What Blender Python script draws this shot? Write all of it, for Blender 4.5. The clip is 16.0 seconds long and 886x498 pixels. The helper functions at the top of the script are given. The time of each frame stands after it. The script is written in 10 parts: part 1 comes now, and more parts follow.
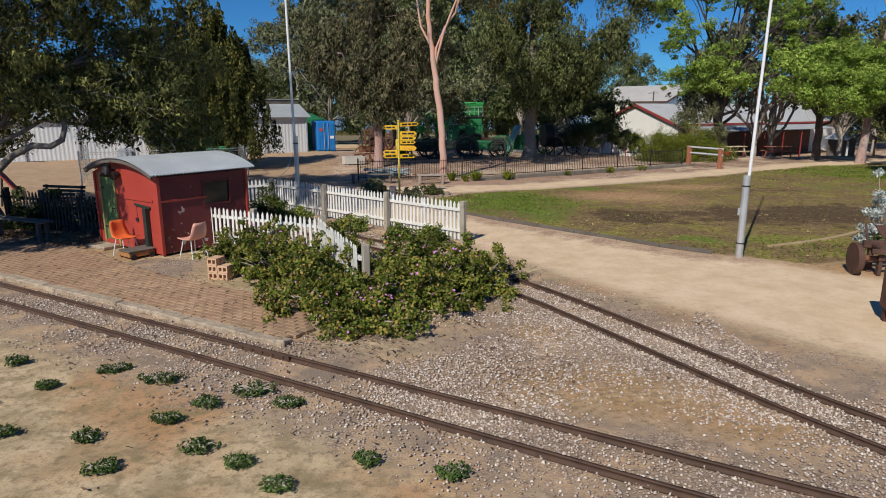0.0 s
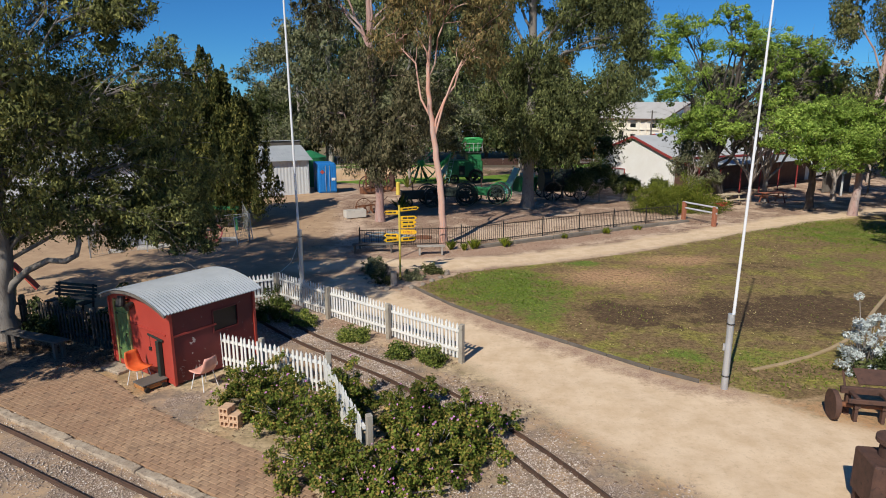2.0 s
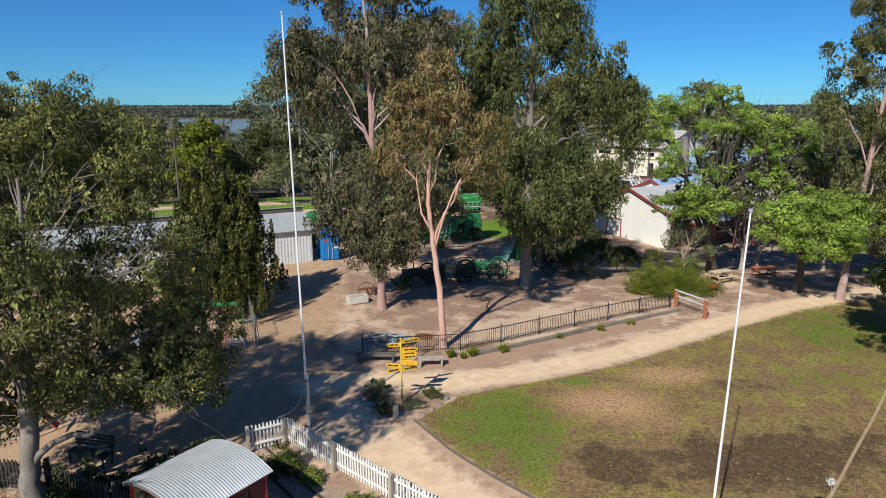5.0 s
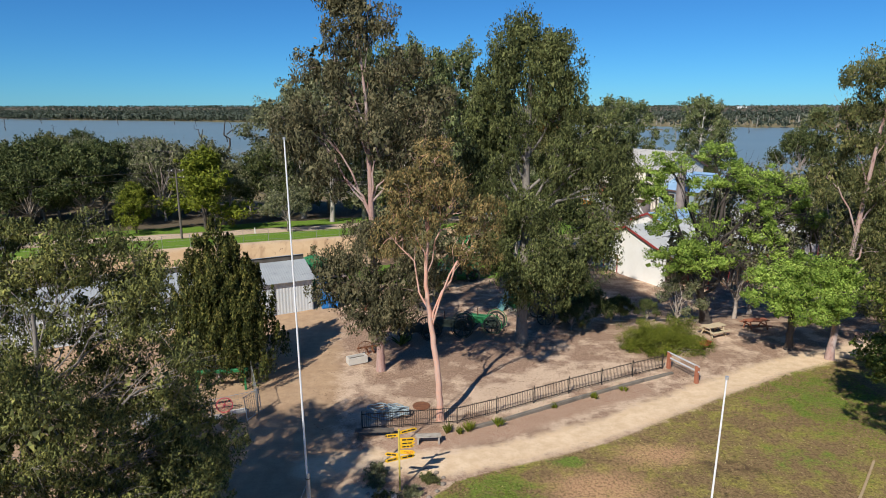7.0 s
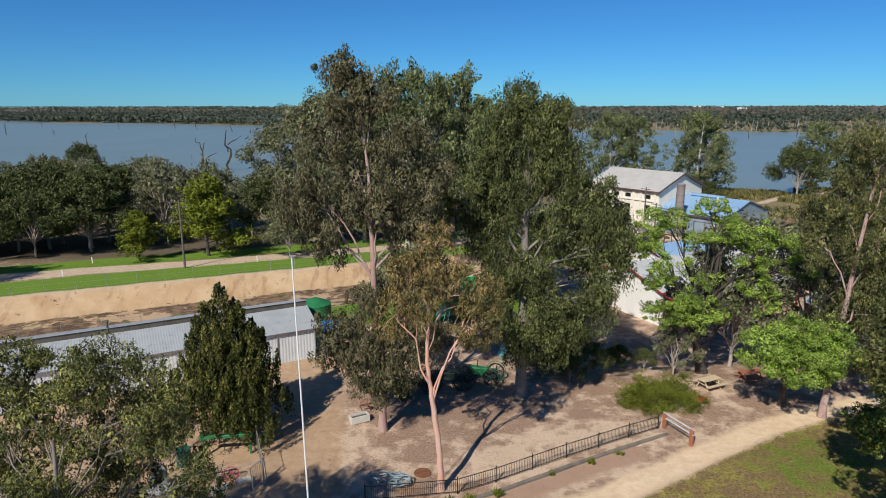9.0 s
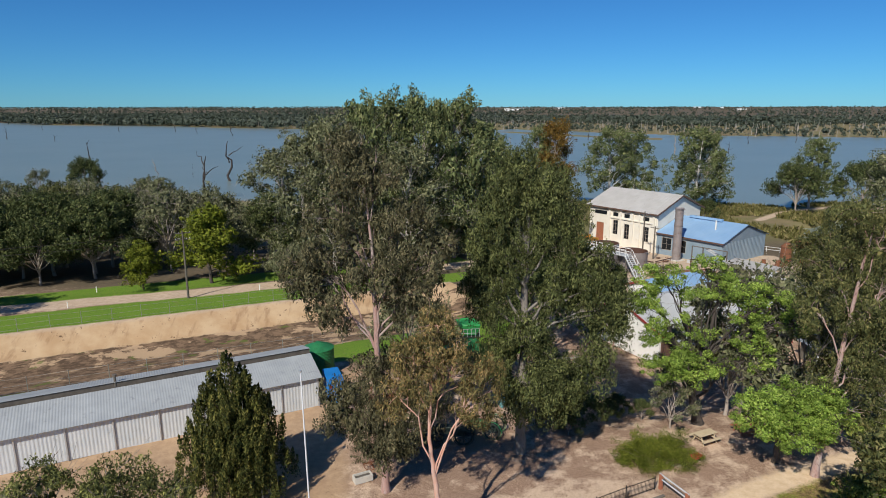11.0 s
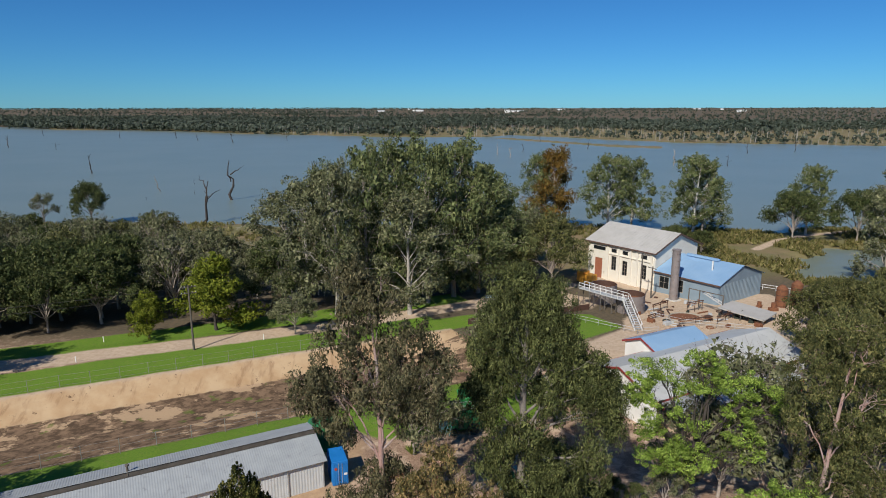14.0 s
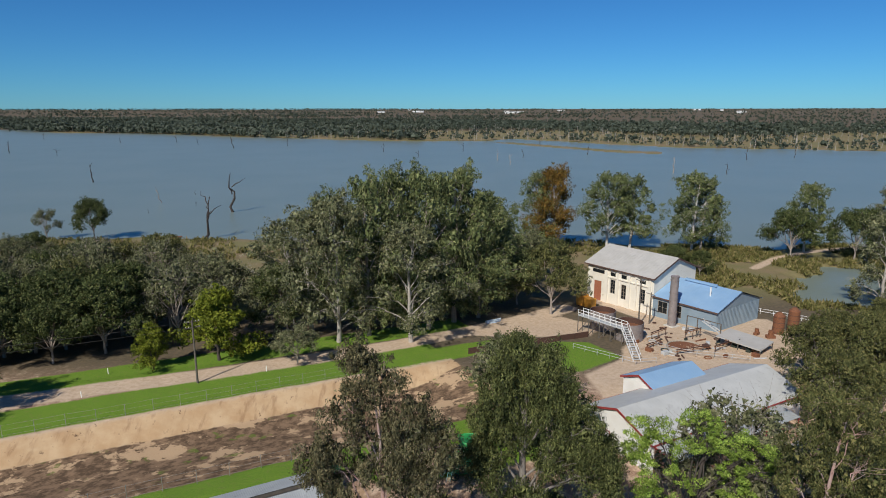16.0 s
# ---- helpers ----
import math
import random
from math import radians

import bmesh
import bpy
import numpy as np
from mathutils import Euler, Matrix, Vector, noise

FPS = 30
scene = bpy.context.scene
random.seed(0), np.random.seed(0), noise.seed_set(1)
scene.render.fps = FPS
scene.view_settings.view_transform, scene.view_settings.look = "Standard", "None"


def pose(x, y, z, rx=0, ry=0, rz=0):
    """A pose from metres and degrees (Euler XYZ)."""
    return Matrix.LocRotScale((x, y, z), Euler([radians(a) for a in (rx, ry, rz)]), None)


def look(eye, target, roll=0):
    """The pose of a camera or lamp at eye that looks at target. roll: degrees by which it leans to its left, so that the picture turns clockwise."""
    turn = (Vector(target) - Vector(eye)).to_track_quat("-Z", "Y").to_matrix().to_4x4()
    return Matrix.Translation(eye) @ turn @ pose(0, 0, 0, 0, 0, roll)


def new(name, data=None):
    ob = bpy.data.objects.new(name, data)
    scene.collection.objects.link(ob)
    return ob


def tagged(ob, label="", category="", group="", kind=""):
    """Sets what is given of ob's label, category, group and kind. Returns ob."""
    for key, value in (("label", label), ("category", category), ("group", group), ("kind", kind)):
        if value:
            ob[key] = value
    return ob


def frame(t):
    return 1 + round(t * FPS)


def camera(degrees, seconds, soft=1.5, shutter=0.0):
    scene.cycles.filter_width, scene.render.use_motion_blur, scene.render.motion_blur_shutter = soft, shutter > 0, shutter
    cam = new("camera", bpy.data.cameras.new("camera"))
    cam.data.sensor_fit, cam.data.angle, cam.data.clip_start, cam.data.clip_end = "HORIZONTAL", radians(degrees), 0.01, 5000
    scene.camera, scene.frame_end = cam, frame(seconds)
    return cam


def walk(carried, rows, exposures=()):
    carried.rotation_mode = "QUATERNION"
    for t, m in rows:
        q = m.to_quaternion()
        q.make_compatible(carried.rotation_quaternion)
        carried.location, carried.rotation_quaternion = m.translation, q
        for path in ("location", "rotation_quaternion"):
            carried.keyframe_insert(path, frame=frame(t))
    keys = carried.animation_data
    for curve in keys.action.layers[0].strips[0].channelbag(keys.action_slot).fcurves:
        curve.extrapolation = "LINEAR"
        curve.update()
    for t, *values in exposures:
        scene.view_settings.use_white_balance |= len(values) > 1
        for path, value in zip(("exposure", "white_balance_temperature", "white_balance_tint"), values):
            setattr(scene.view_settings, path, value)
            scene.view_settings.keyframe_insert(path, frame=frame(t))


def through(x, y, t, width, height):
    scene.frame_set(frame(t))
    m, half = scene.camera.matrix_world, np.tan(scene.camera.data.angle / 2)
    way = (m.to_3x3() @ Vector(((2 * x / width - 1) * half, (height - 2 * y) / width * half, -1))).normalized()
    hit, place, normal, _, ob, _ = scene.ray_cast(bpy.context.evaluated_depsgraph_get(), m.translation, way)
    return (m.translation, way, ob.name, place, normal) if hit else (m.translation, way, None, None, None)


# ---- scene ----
# Camera: a drone that rises straight up, looking slightly down.
cam = camera(69.98, 16.0, soft=0.95)
PATH = [
    (0, -0.036, 3.5),
    (0.5, -0.018, 4.2),
    (1, -0.01, 5.062),
    (1.5, -0.006, 5.962),
    (2, -0.009, 6.861),
    (2.5, -0.029, 7.761),
    (3, -0.072, 8.621),
    (3.5, -0.089, 9.485),
    (4, -0.069, 10.431),
    (4.5, -0.029, 11.452),
    (7, 0.173, 16.712),
    (7.5, 0.188, 17.702),
    (8, 0.181, 18.782),
    (8.5, 0.163, 19.822),
    (9, 0.14, 20.984),
    (11.5, 0.031, 26.77),
    (12, 0.015, 28.115),
    (12.5, 0, 29.482),
    (13, -0.014, 30.842),
    (13.5, -0.032, 32.17),
    (14, -0.052, 33.504),
    (14.5, -0.073, 34.815),
    (15, -0.096, 36.172),
    (15.5, -0.118, 37.478),
    (16, -0.138, 38.778),
]
walk(cam, [(t, pose(x, 0.0, z, 90 - 12.66, 0.11, 0.0)) for t, x, z in PATH],
     exposures=[(0, -0.26), (2, -0.09), (4, 0.06), (7, 0.1), (9, -0.02), (12, -0.11), (16, -0.2)])
# ---- light ----
SUN_AZ = Vector((-0.468, -0.884, 0.0)).normalized()
SUN_EL = radians(41)
world = bpy.data.worlds.new("sky")
scene.world = world
world.use_nodes = True
wn = world.node_tree.nodes
sky = wn.new("ShaderNodeTexSky")
sky.sky_type = 'NISHITA'
sky.sun_disc = False
sky.sun_elevation = SUN_EL
sky.sun_rotation = math.atan2(SUN_AZ.x, SUN_AZ.y)
sky.altitude = 100
sky.air_density = 0.82
sky.dust_density = 0.0
sky.ozone_density = 10.0
wn["Background"].inputs["Strength"].default_value = 0.058
tint = wn.new("ShaderNodeMix")
tint.data_type, tint.blend_type = 'RGBA', 'MULTIPLY'
tint.inputs[0].default_value = 1.0
tint.inputs[7].default_value = (0.60, 1.25, 1.57, 1.0)
world.node_tree.links.new(sky.outputs[0], tint.inputs[6])
world.node_tree.links.new(tint.outputs[2], wn["Background"].inputs["Color"])
sun = new("sun", bpy.data.lights.new("sun", "SUN"))
sun.data.energy = 5.0
sun.data.angle = radians(0.53)
sun.data.color = (1.0, 0.95, 0.85)
sun_dir = SUN_AZ * math.cos(SUN_EL) + Vector((0, 0, math.sin(SUN_EL)))
sun.matrix_world = look(sun_dir * 60 + Vector((0, 20, 0)), (0, 20, 0))

# ---- building helpers ----


class Tree_of_nodes:
    """Short hand for node materials."""

    def __init__(self, name):
        self.mat = bpy.data.materials.new(name)
        self.mat.use_nodes = True
        self.nt = self.mat.node_tree
        self.bsdf = self.nt.nodes["Principled BSDF"]

    def put(self, socket, value):
        if isinstance(value, bpy.types.NodeSocket):
            self.nt.links.new(value, socket)
        elif isinstance(value, (tuple, list)) and len(value) == 3 and socket.type == 'RGBA':
            socket.default_value = (*value, 1.0)
        else:
            socket.default_value = value

    def node(self, kind, out=0, settings=None, **inputs):
        n = self.nt.nodes.new(kind)
        settings = settings or {}
        if "attribute_name" in settings:
            n.attribute_name = settings["attribute_name"]
        if "feature" in settings:
            n.feature = settings["feature"]
        if "operation" in settings:
            n.operation = settings["operation"]
        if "clamp" in settings:
            n.clamp = settings["clamp"]
        for k, v in inputs.items():
            key = int(k[1:]) if k[0] == "i" and k[1:].isdigit() else k.replace("_", " ")
            self.put(n.inputs[key], v)
        return n.outputs[out]

    def pos(self):
        return self.node("ShaderNodeNewGeometry", 0)

    def island(self):
        return self.node("ShaderNodeNewGeometry", "Random Per Island")

    def obrandom(self):
        return self.node("ShaderNodeObjectInfo", "Random")

    def attr(self, name):
        return self.node("ShaderNodeAttribute", "Fac", {"attribute_name": name})

    def noise(self, scale, detail=4.0, rough=0.55, vec=None, distortion=0.0):
        return self.node("ShaderNodeTexNoise", 0, None, Vector=vec or self.pos(), Scale=scale, Detail=detail, Roughness=rough, Distortion=distortion)

    def voronoi(self, scale, out=0, vec=None, feature='F1'):
        return self.node("ShaderNodeTexVoronoi", out, {"feature": feature}, Vector=vec or self.pos(), Scale=scale)

    def math(self, op, a, b=0.0):
        return self.node("ShaderNodeMath", 0, {"operation": op}, i0=a, i1=b)

    def ramp(self, fac, stops):
        n = self.nt.nodes.new("ShaderNodeValToRGB")
        el = n.color_ramp.elements
        while len(el) < len(stops):
            el.new(0.5)
        for e, (p, c) in zip(el, stops):
            e.position = p
            e.color = (*c, 1.0) if len(c) == 3 else c
        self.put(n.inputs[0], fac)
        return n.outputs[0]

    def step(self, v, lo, hi):
        return self.node("ShaderNodeMapRange", 0, {"clamp": True}, Value=v, From_Min=lo, From_Max=hi)

    def mix(self, fac, a, b, blend='MIX'):
        n = self.nt.nodes.new("ShaderNodeMix")
        n.data_type, n.blend_type = 'RGBA', blend
        self.put(n.inputs[0], fac)
        self.put(n.inputs[6], a)
        self.put(n.inputs[7], b)
        return n.outputs[2]

    def bump(self, height, strength=0.3, distance=0.02):
        return self.node("ShaderNodeBump", 0, None, Height=height, Strength=strength, Distance=distance)

    def finish(self, color=None, rough=None, metal=None, normal=None, **more):
        b = self.bsdf.inputs
        for key, v in (("Base Color", color), ("Roughness", rough), ("Metallic", metal), ("Normal", normal)):
            if v is not None:
                self.put(b[key], v)
        for k, v in more.items():
            self.put(b[k.replace("_", " ")], v)
        return self.mat


def simple(name, a, b, rough=0.7, metal=0.0, scale=3.0, fine=40.0, bump=0.15, dirt=None, dirt_amount=0.5, spread=0.12, per_object=0.0):
    """A worn surface: two tones at a coarse and a fine scale, stains of a third tone, fine relief."""
    m = Tree_of_nodes(name)
    big, small = m.noise(scale), m.noise(fine, 3.0)
    both = m.math('ADD', m.math('MULTIPLY', big, 0.65), m.math('MULTIPLY', small, 0.35))
    col = m.mix(m.step(both, 0.5 - spread, 0.5 + spread), a, b)
    if dirt:
        d = m.step(m.noise(scale * 2.3, 6.0, 0.65), 0.68 - dirt_amount * 0.25, 0.72)
        col = m.mix(d, col, dirt)
    if per_object:
        col = m.mix(m.math('MULTIPLY', m.obrandom(), per_object), col, (a[0] * 0.45, a[1] * 0.45, a[2] * 0.45))
    r = m.math('ADD', m.math('MULTIPLY', small, 0.2), rough - 0.1)
    return m.finish(col, r, metal, m.bump(both, bump, 0.01))


def mesh_of(name, verts, faces, mats=(), smooth=False, index=None):
    me = bpy.data.meshes.new(name)
    if isinstance(faces, np.ndarray):
        verts = np.asarray(verts, dtype=np.float32)
        k = faces.shape[1]
        me.vertices.add(len(verts))
        me.vertices.foreach_set("co", verts.ravel())
        me.loops.add(faces.size)
        me.loops.foreach_set("vertex_index", faces.astype(np.int32).ravel())
        me.polygons.add(len(faces))
        me.polygons.foreach_set("loop_start", np.arange(0, faces.size, k, dtype=np.int32))
        if index is not None:
            me.polygons.foreach_set("material_index", index.astype(np.int32))
        me.update(calc_edges=True)
    else:
        me.from_pydata([tuple(v) for v in verts], [], [tuple(f) for f in faces])
        me.update()
    for mt in mats:
        me.materials.append(mt)
    if smooth:
        me.polygons.foreach_set("use_smooth", [True] * len(me.polygons))
    return me


def part(name, bm, material, parent=None, label="", smooth=False):
    """Links a bmesh as one mesh object under a thing or a part."""
    me = bpy.data.meshes.new(name)
    bm.to_mesh(me)
    bm.free()
    me.materials.append(material)
    if smooth:
        me.polygons.foreach_set("use_smooth", [True] * len(me.polygons))
    ob = new(name, me)
    if parent:
        ob.parent = parent
    return tagged(ob, label) if label else ob


def shared(name, me, parent, m=None):
    """One more object on a mesh that alike pieces share."""
    ob = new(name, me)
    ob.parent = parent
    if m is not None:
        ob.matrix_basis = m
    return ob


def thing(name, x, y, z=0.0, turn=0.0, label="", category="", group="", kind=""):
    ob = new(name)
    ob.empty_display_size = 0.2
    ob.matrix_basis = pose(x, y, z, 0, 0, turn)
    return tagged(ob, label, category, group, kind)


def box(bm, c, s, rx=0, ry=0, rz=0, bevel=0.0):
    """A box of size s about c."""
    got = bmesh.ops.create_cube(bm, size=1.0, matrix=pose(*c, rx, ry, rz) @ Matrix.Diagonal((*s, 1)))
    if bevel:
        edges = list({e for v in got["verts"] for e in v.link_edges})
        bmesh.ops.bevel(bm, geom=edges, offset=bevel, segments=1, affect='EDGES', profile=0.5)
    return bm


def rod(bm, a, b, r, r2=None, n=10, caps=True):
    """A round bar from a to b."""
    a, b = Vector(a), Vector(b)
    d = b - a
    m = Matrix.Translation((a + b) / 2) @ d.to_track_quat("Z", "Y").to_matrix().to_4x4()
    bmesh.ops.create_cone(bm, cap_ends=caps, segments=n, radius1=r, radius2=r if r2 is None else r2, depth=d.length, matrix=m)
    return bm


def bar(bm, a, b, w, h, bevel=0.0):
    """A square bar from a to b, w wide and h high."""
    a, b = Vector(a), Vector(b)
    d = b - a
    m = Matrix.Translation((a + b) / 2) @ d.to_track_quat("Y", "Z").to_matrix().to_4x4() @ Matrix.Diagonal((w, d.length, h, 1))
    got = bmesh.ops.create_cube(bm, size=1.0, matrix=m)
    if bevel:
        edges = list({e for v in got["verts"] for e in v.link_edges})
        bmesh.ops.bevel(bm, geom=edges, offset=bevel, segments=1, affect='EDGES', profile=0.5)
    return bm


def join_rope(points, r):
    """A rope through the points."""
    bm = bmesh.new()
    for a, b in zip(points[:-1], points[1:]):
        rod(bm, a, b, r, n=5)
    return bm


def ring(bm, c, R, r, axis="Z", n=24, k=8):
    """A torus."""
    turn = {"Z": pose(0, 0, 0), "X": pose(0, 0, 0, 0, 90, 0), "Y": pose(0, 0, 0, 90, 0, 0)}[axis]
    vs = []
    for i in range(n):
        a = 2 * math.pi * i / n
        for j in range(k):
            b = 2 * math.pi * j / k
            p = Vector(((R + r * math.cos(b)) * math.cos(a), (R + r * math.cos(b)) * math.sin(a), r * math.sin(b)))
            vs.append(bm.verts.new(Vector(c) + turn @ p))
    for i in range(n):
        for j in range(k):
            bm.faces.new((vs[i * k + j], vs[((i + 1) % n) * k + j], vs[((i + 1) % n) * k + (j + 1) % k], vs[i * k + (j + 1) % k]))
    return bm


def slab(bm, corners, thick):
    """A plate on four or more corners, thick downwards along its normal."""
    c = [Vector(p) for p in corners]
    n = (c[1] - c[0]).cross(c[2] - c[0]).normalized()
    if n.z < 0:
        n = -n
    top = [bm.verts.new(p) for p in c]
    low = [bm.verts.new(p - n * thick) for p in c]
    bm.faces.new(top)
    bm.faces.new(low[::-1])
    for i in range(len(c)):
        j = (i + 1) % len(c)
        bm.faces.new((top[i], low[i], low[j], top[j]))
    bmesh.ops.recalc_face_normals(bm, faces=bm.faces[:])
    return bm


def fresh():
    return bmesh.new()


def tube_arrays(points, radii, n=7):
    """Vertices and quads of a tapered tube along a polyline."""
    P = np.asarray(points, float)
    T = np.gradient(P, axis=0)
    T /= np.linalg.norm(T, axis=1)[:, None] + 1e-9
    ref = np.array([0.31, 0.95, 0.05])
    U = np.cross(T, ref)
    U /= np.linalg.norm(U, axis=1)[:, None] + 1e-9
    V = np.cross(T, U)
    a = np.linspace(0, 2 * np.pi, n, endpoint=False)
    verts = P[:, None] + np.asarray(radii)[:, None, None] * (U[:, None] * np.cos(a)[None, :, None] + V[:, None] * np.sin(a)[None, :, None])
    k = len(P)
    i, j = np.meshgrid(np.arange(k - 1), np.arange(n), indexing="ij")
    f = np.stack([i * n + j, i * n + (j + 1) % n, (i + 1) * n + (j + 1) % n, (i + 1) * n + j], -1).reshape(-1, 4)
    return verts.reshape(-1, 3), f


def join_arrays(parts):
    vs, fs, o = [], [], 0
    for v, f in parts:
        vs.append(v)
        fs.append(f + o)
        o += len(v)
    return np.concatenate(vs), np.concatenate(fs)


def curve_to(a, b, sag=0.0, n=6, wob=0.0, r=None):
    """A bent way from a to b; sag lifts the middle."""
    t = np.linspace(0, 1, n)[:, None]
    p = np.asarray(a) * (1 - t) + np.asarray(b) * t
    p[:, 2] += (sag * 4 * t * (1 - t))[:, 0]
    if wob and r is not None:
        p[1:-1] += r.normal(0, wob, (n - 2, 3))
    return p

# ---- materials ----
def leaf_material(name, a, b, c=None, through=0.05):
    m = Tree_of_nodes(name)
    r = m.island()
    col = m.ramp(r, [(0.0, tuple(0.7 * q for q in a)), (0.55, tuple(1.12 * q for q in b)), (1.0, tuple(1.25 * q for q in (c or b)))])
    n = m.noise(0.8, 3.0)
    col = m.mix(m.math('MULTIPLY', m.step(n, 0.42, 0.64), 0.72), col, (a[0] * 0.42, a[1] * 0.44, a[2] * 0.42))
    m.finish(col, 0.6, 0.0, None, Specular_IOR_Level=0.1)
    tr = m.node("ShaderNodeBsdfTranslucent", 0, None, Color=m.mix(0.4, col, (0.25, 0.32, 0.03)))
    mixed = m.node("ShaderNodeMixShader", 0, None, i0=through, i1=m.bsdf.outputs[0], i2=tr)
    m.nt.links.new(mixed, m.nt.nodes["Material Output"].inputs[0])
    return m.mat


def bark_material(name, a, b, c, scale=2.0):
    m = Tree_of_nodes(name)
    v = m.node("ShaderNodeMapping", 0, None, Vector=m.pos(), Scale=(1.0, 1.0, 0.25))
    n1, n2 = m.noise(scale, 5.0, 0.6, v), m.noise(scale * 9, 4.0, 0.6, v)
    col = m.mix(m.step(n1, 0.38, 0.62), a, b)
    col = m.mix(m.step(n2, 0.52, 0.7), col, c)
    return m.finish(col, 0.85, 0.0, m.bump(n2, 0.5, 0.02))


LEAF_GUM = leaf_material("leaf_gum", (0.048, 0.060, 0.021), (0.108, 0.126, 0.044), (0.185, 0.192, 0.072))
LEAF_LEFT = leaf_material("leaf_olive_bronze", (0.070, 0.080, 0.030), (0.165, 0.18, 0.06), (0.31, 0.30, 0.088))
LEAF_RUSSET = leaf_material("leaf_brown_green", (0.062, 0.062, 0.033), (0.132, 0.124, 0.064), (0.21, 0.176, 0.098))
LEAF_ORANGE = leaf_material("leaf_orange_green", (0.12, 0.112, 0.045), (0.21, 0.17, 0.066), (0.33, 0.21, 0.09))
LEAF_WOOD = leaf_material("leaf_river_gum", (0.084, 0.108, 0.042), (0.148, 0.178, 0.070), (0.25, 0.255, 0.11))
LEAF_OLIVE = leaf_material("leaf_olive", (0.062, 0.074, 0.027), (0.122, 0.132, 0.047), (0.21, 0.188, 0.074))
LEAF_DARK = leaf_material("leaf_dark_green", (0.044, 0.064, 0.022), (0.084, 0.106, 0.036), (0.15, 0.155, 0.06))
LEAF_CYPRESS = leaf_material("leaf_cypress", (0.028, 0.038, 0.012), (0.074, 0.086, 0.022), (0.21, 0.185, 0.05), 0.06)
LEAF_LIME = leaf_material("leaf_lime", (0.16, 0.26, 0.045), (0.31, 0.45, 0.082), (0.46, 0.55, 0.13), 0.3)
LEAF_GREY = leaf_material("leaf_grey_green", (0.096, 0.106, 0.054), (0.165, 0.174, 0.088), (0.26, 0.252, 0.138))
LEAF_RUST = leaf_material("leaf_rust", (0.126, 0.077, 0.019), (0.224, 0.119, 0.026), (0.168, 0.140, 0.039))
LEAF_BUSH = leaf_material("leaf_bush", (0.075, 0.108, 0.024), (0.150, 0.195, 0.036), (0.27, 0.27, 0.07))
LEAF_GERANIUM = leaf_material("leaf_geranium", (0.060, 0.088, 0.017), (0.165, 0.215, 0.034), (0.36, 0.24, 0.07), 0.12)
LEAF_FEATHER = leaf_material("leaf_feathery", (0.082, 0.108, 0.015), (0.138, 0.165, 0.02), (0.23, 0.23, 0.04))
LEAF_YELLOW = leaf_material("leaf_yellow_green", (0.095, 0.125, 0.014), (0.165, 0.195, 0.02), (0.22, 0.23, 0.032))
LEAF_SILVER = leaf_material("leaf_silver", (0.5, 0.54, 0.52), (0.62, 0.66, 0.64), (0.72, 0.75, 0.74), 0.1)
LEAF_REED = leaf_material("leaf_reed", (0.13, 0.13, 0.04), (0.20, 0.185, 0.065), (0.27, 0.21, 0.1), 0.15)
PETAL = simple("petal_mauve", (0.56, 0.18, 0.52), (0.68, 0.30, 0.62), 0.6)
BARK_PINK = bark_material("bark_pink_orange", (0.62, 0.41, 0.33), (0.60, 0.30, 0.21), (0.46, 0.38, 0.34))
BARK_GREY = bark_material("bark_grey", (0.30, 0.25, 0.21), (0.42, 0.36, 0.31), (0.20, 0.16, 0.13))
BARK_ROSE = bark_material("bark_rose_grey", (0.40, 0.24, 0.205), (0.42, 0.34, 0.31), (0.22, 0.14, 0.12))
BARK_ASH = bark_material("bark_ash", (0.20, 0.175, 0.15), (0.27, 0.24, 0.21), (0.12, 0.1, 0.085))
BARK_DARK = bark_material("bark_dark", (0.045, 0.035, 0.03), (0.08, 0.065, 0.055), (0.03, 0.025, 0.02))
BARK_PALE = bark_material("bark_pale", (0.36, 0.32, 0.28), (0.46, 0.42, 0.37), (0.22, 0.18, 0.15))
BARK_WHITE = bark_material("bark_white", (0.55, 0.5, 0.44), (0.66, 0.62, 0.56), (0.3, 0.26, 0.22))

RED_PAINT = simple("red_paint", (0.40, 0.055, 0.035), (0.47, 0.075, 0.05), 0.6, 0, 1.2, 60, 0.12, (0.5, 0.42, 0.4), 0.02)
GREEN_PAINT = simple("green_door_paint", (0.10, 0.175, 0.06), (0.135, 0.22, 0.075), 0.6, 0, 2.5, 50, 0.12, (0.06, 0.11, 0.035), 0.5)
MUSTARD = simple("mustard_trim", (0.25, 0.24, 0.08), (0.32, 0.30, 0.11), 0.6)
WHITE_PAINT = simple("white_paint_weathered", (0.78, 0.77, 0.73), (0.70, 0.68, 0.63), 0.65, 0, 2.5, 60, 0.2, (0.42, 0.39, 0.35), 0.3)
POST_WOOD = simple("weathered_post", (0.40, 0.36, 0.29), (0.30, 0.26, 0.21), 0.85, 0, 3, 50, 0.4, (0.2, 0.17, 0.13), 0.4)
GREY_WOOD = simple("grey_timber", (0.42, 0.38, 0.33), (0.29, 0.25, 0.21), 0.9, 0, 2.0, 30, 0.5, (0.14, 0.11, 0.09), 0.6)
DARK_WOOD = simple("dark_timber", (0.10, 0.085, 0.07), (0.15, 0.13, 0.11), 0.9, 0, 2.0, 30, 0.4)
# dark weathered timber, taken near black with tree shade in the colour
FENCE_DARK = simple("shaded_dark_picket", (0.026, 0.023, 0.02), (0.055, 0.048, 0.042), 0.9, 0, 2.0, 30, 0.4)
RAIL_RUST = simple("rusty_rail", (0.062, 0.034, 0.022), (0.105, 0.056, 0.035), 0.8, 0.1, 4, 60, 0.3, (0.045, 0.03, 0.024), 0.5)
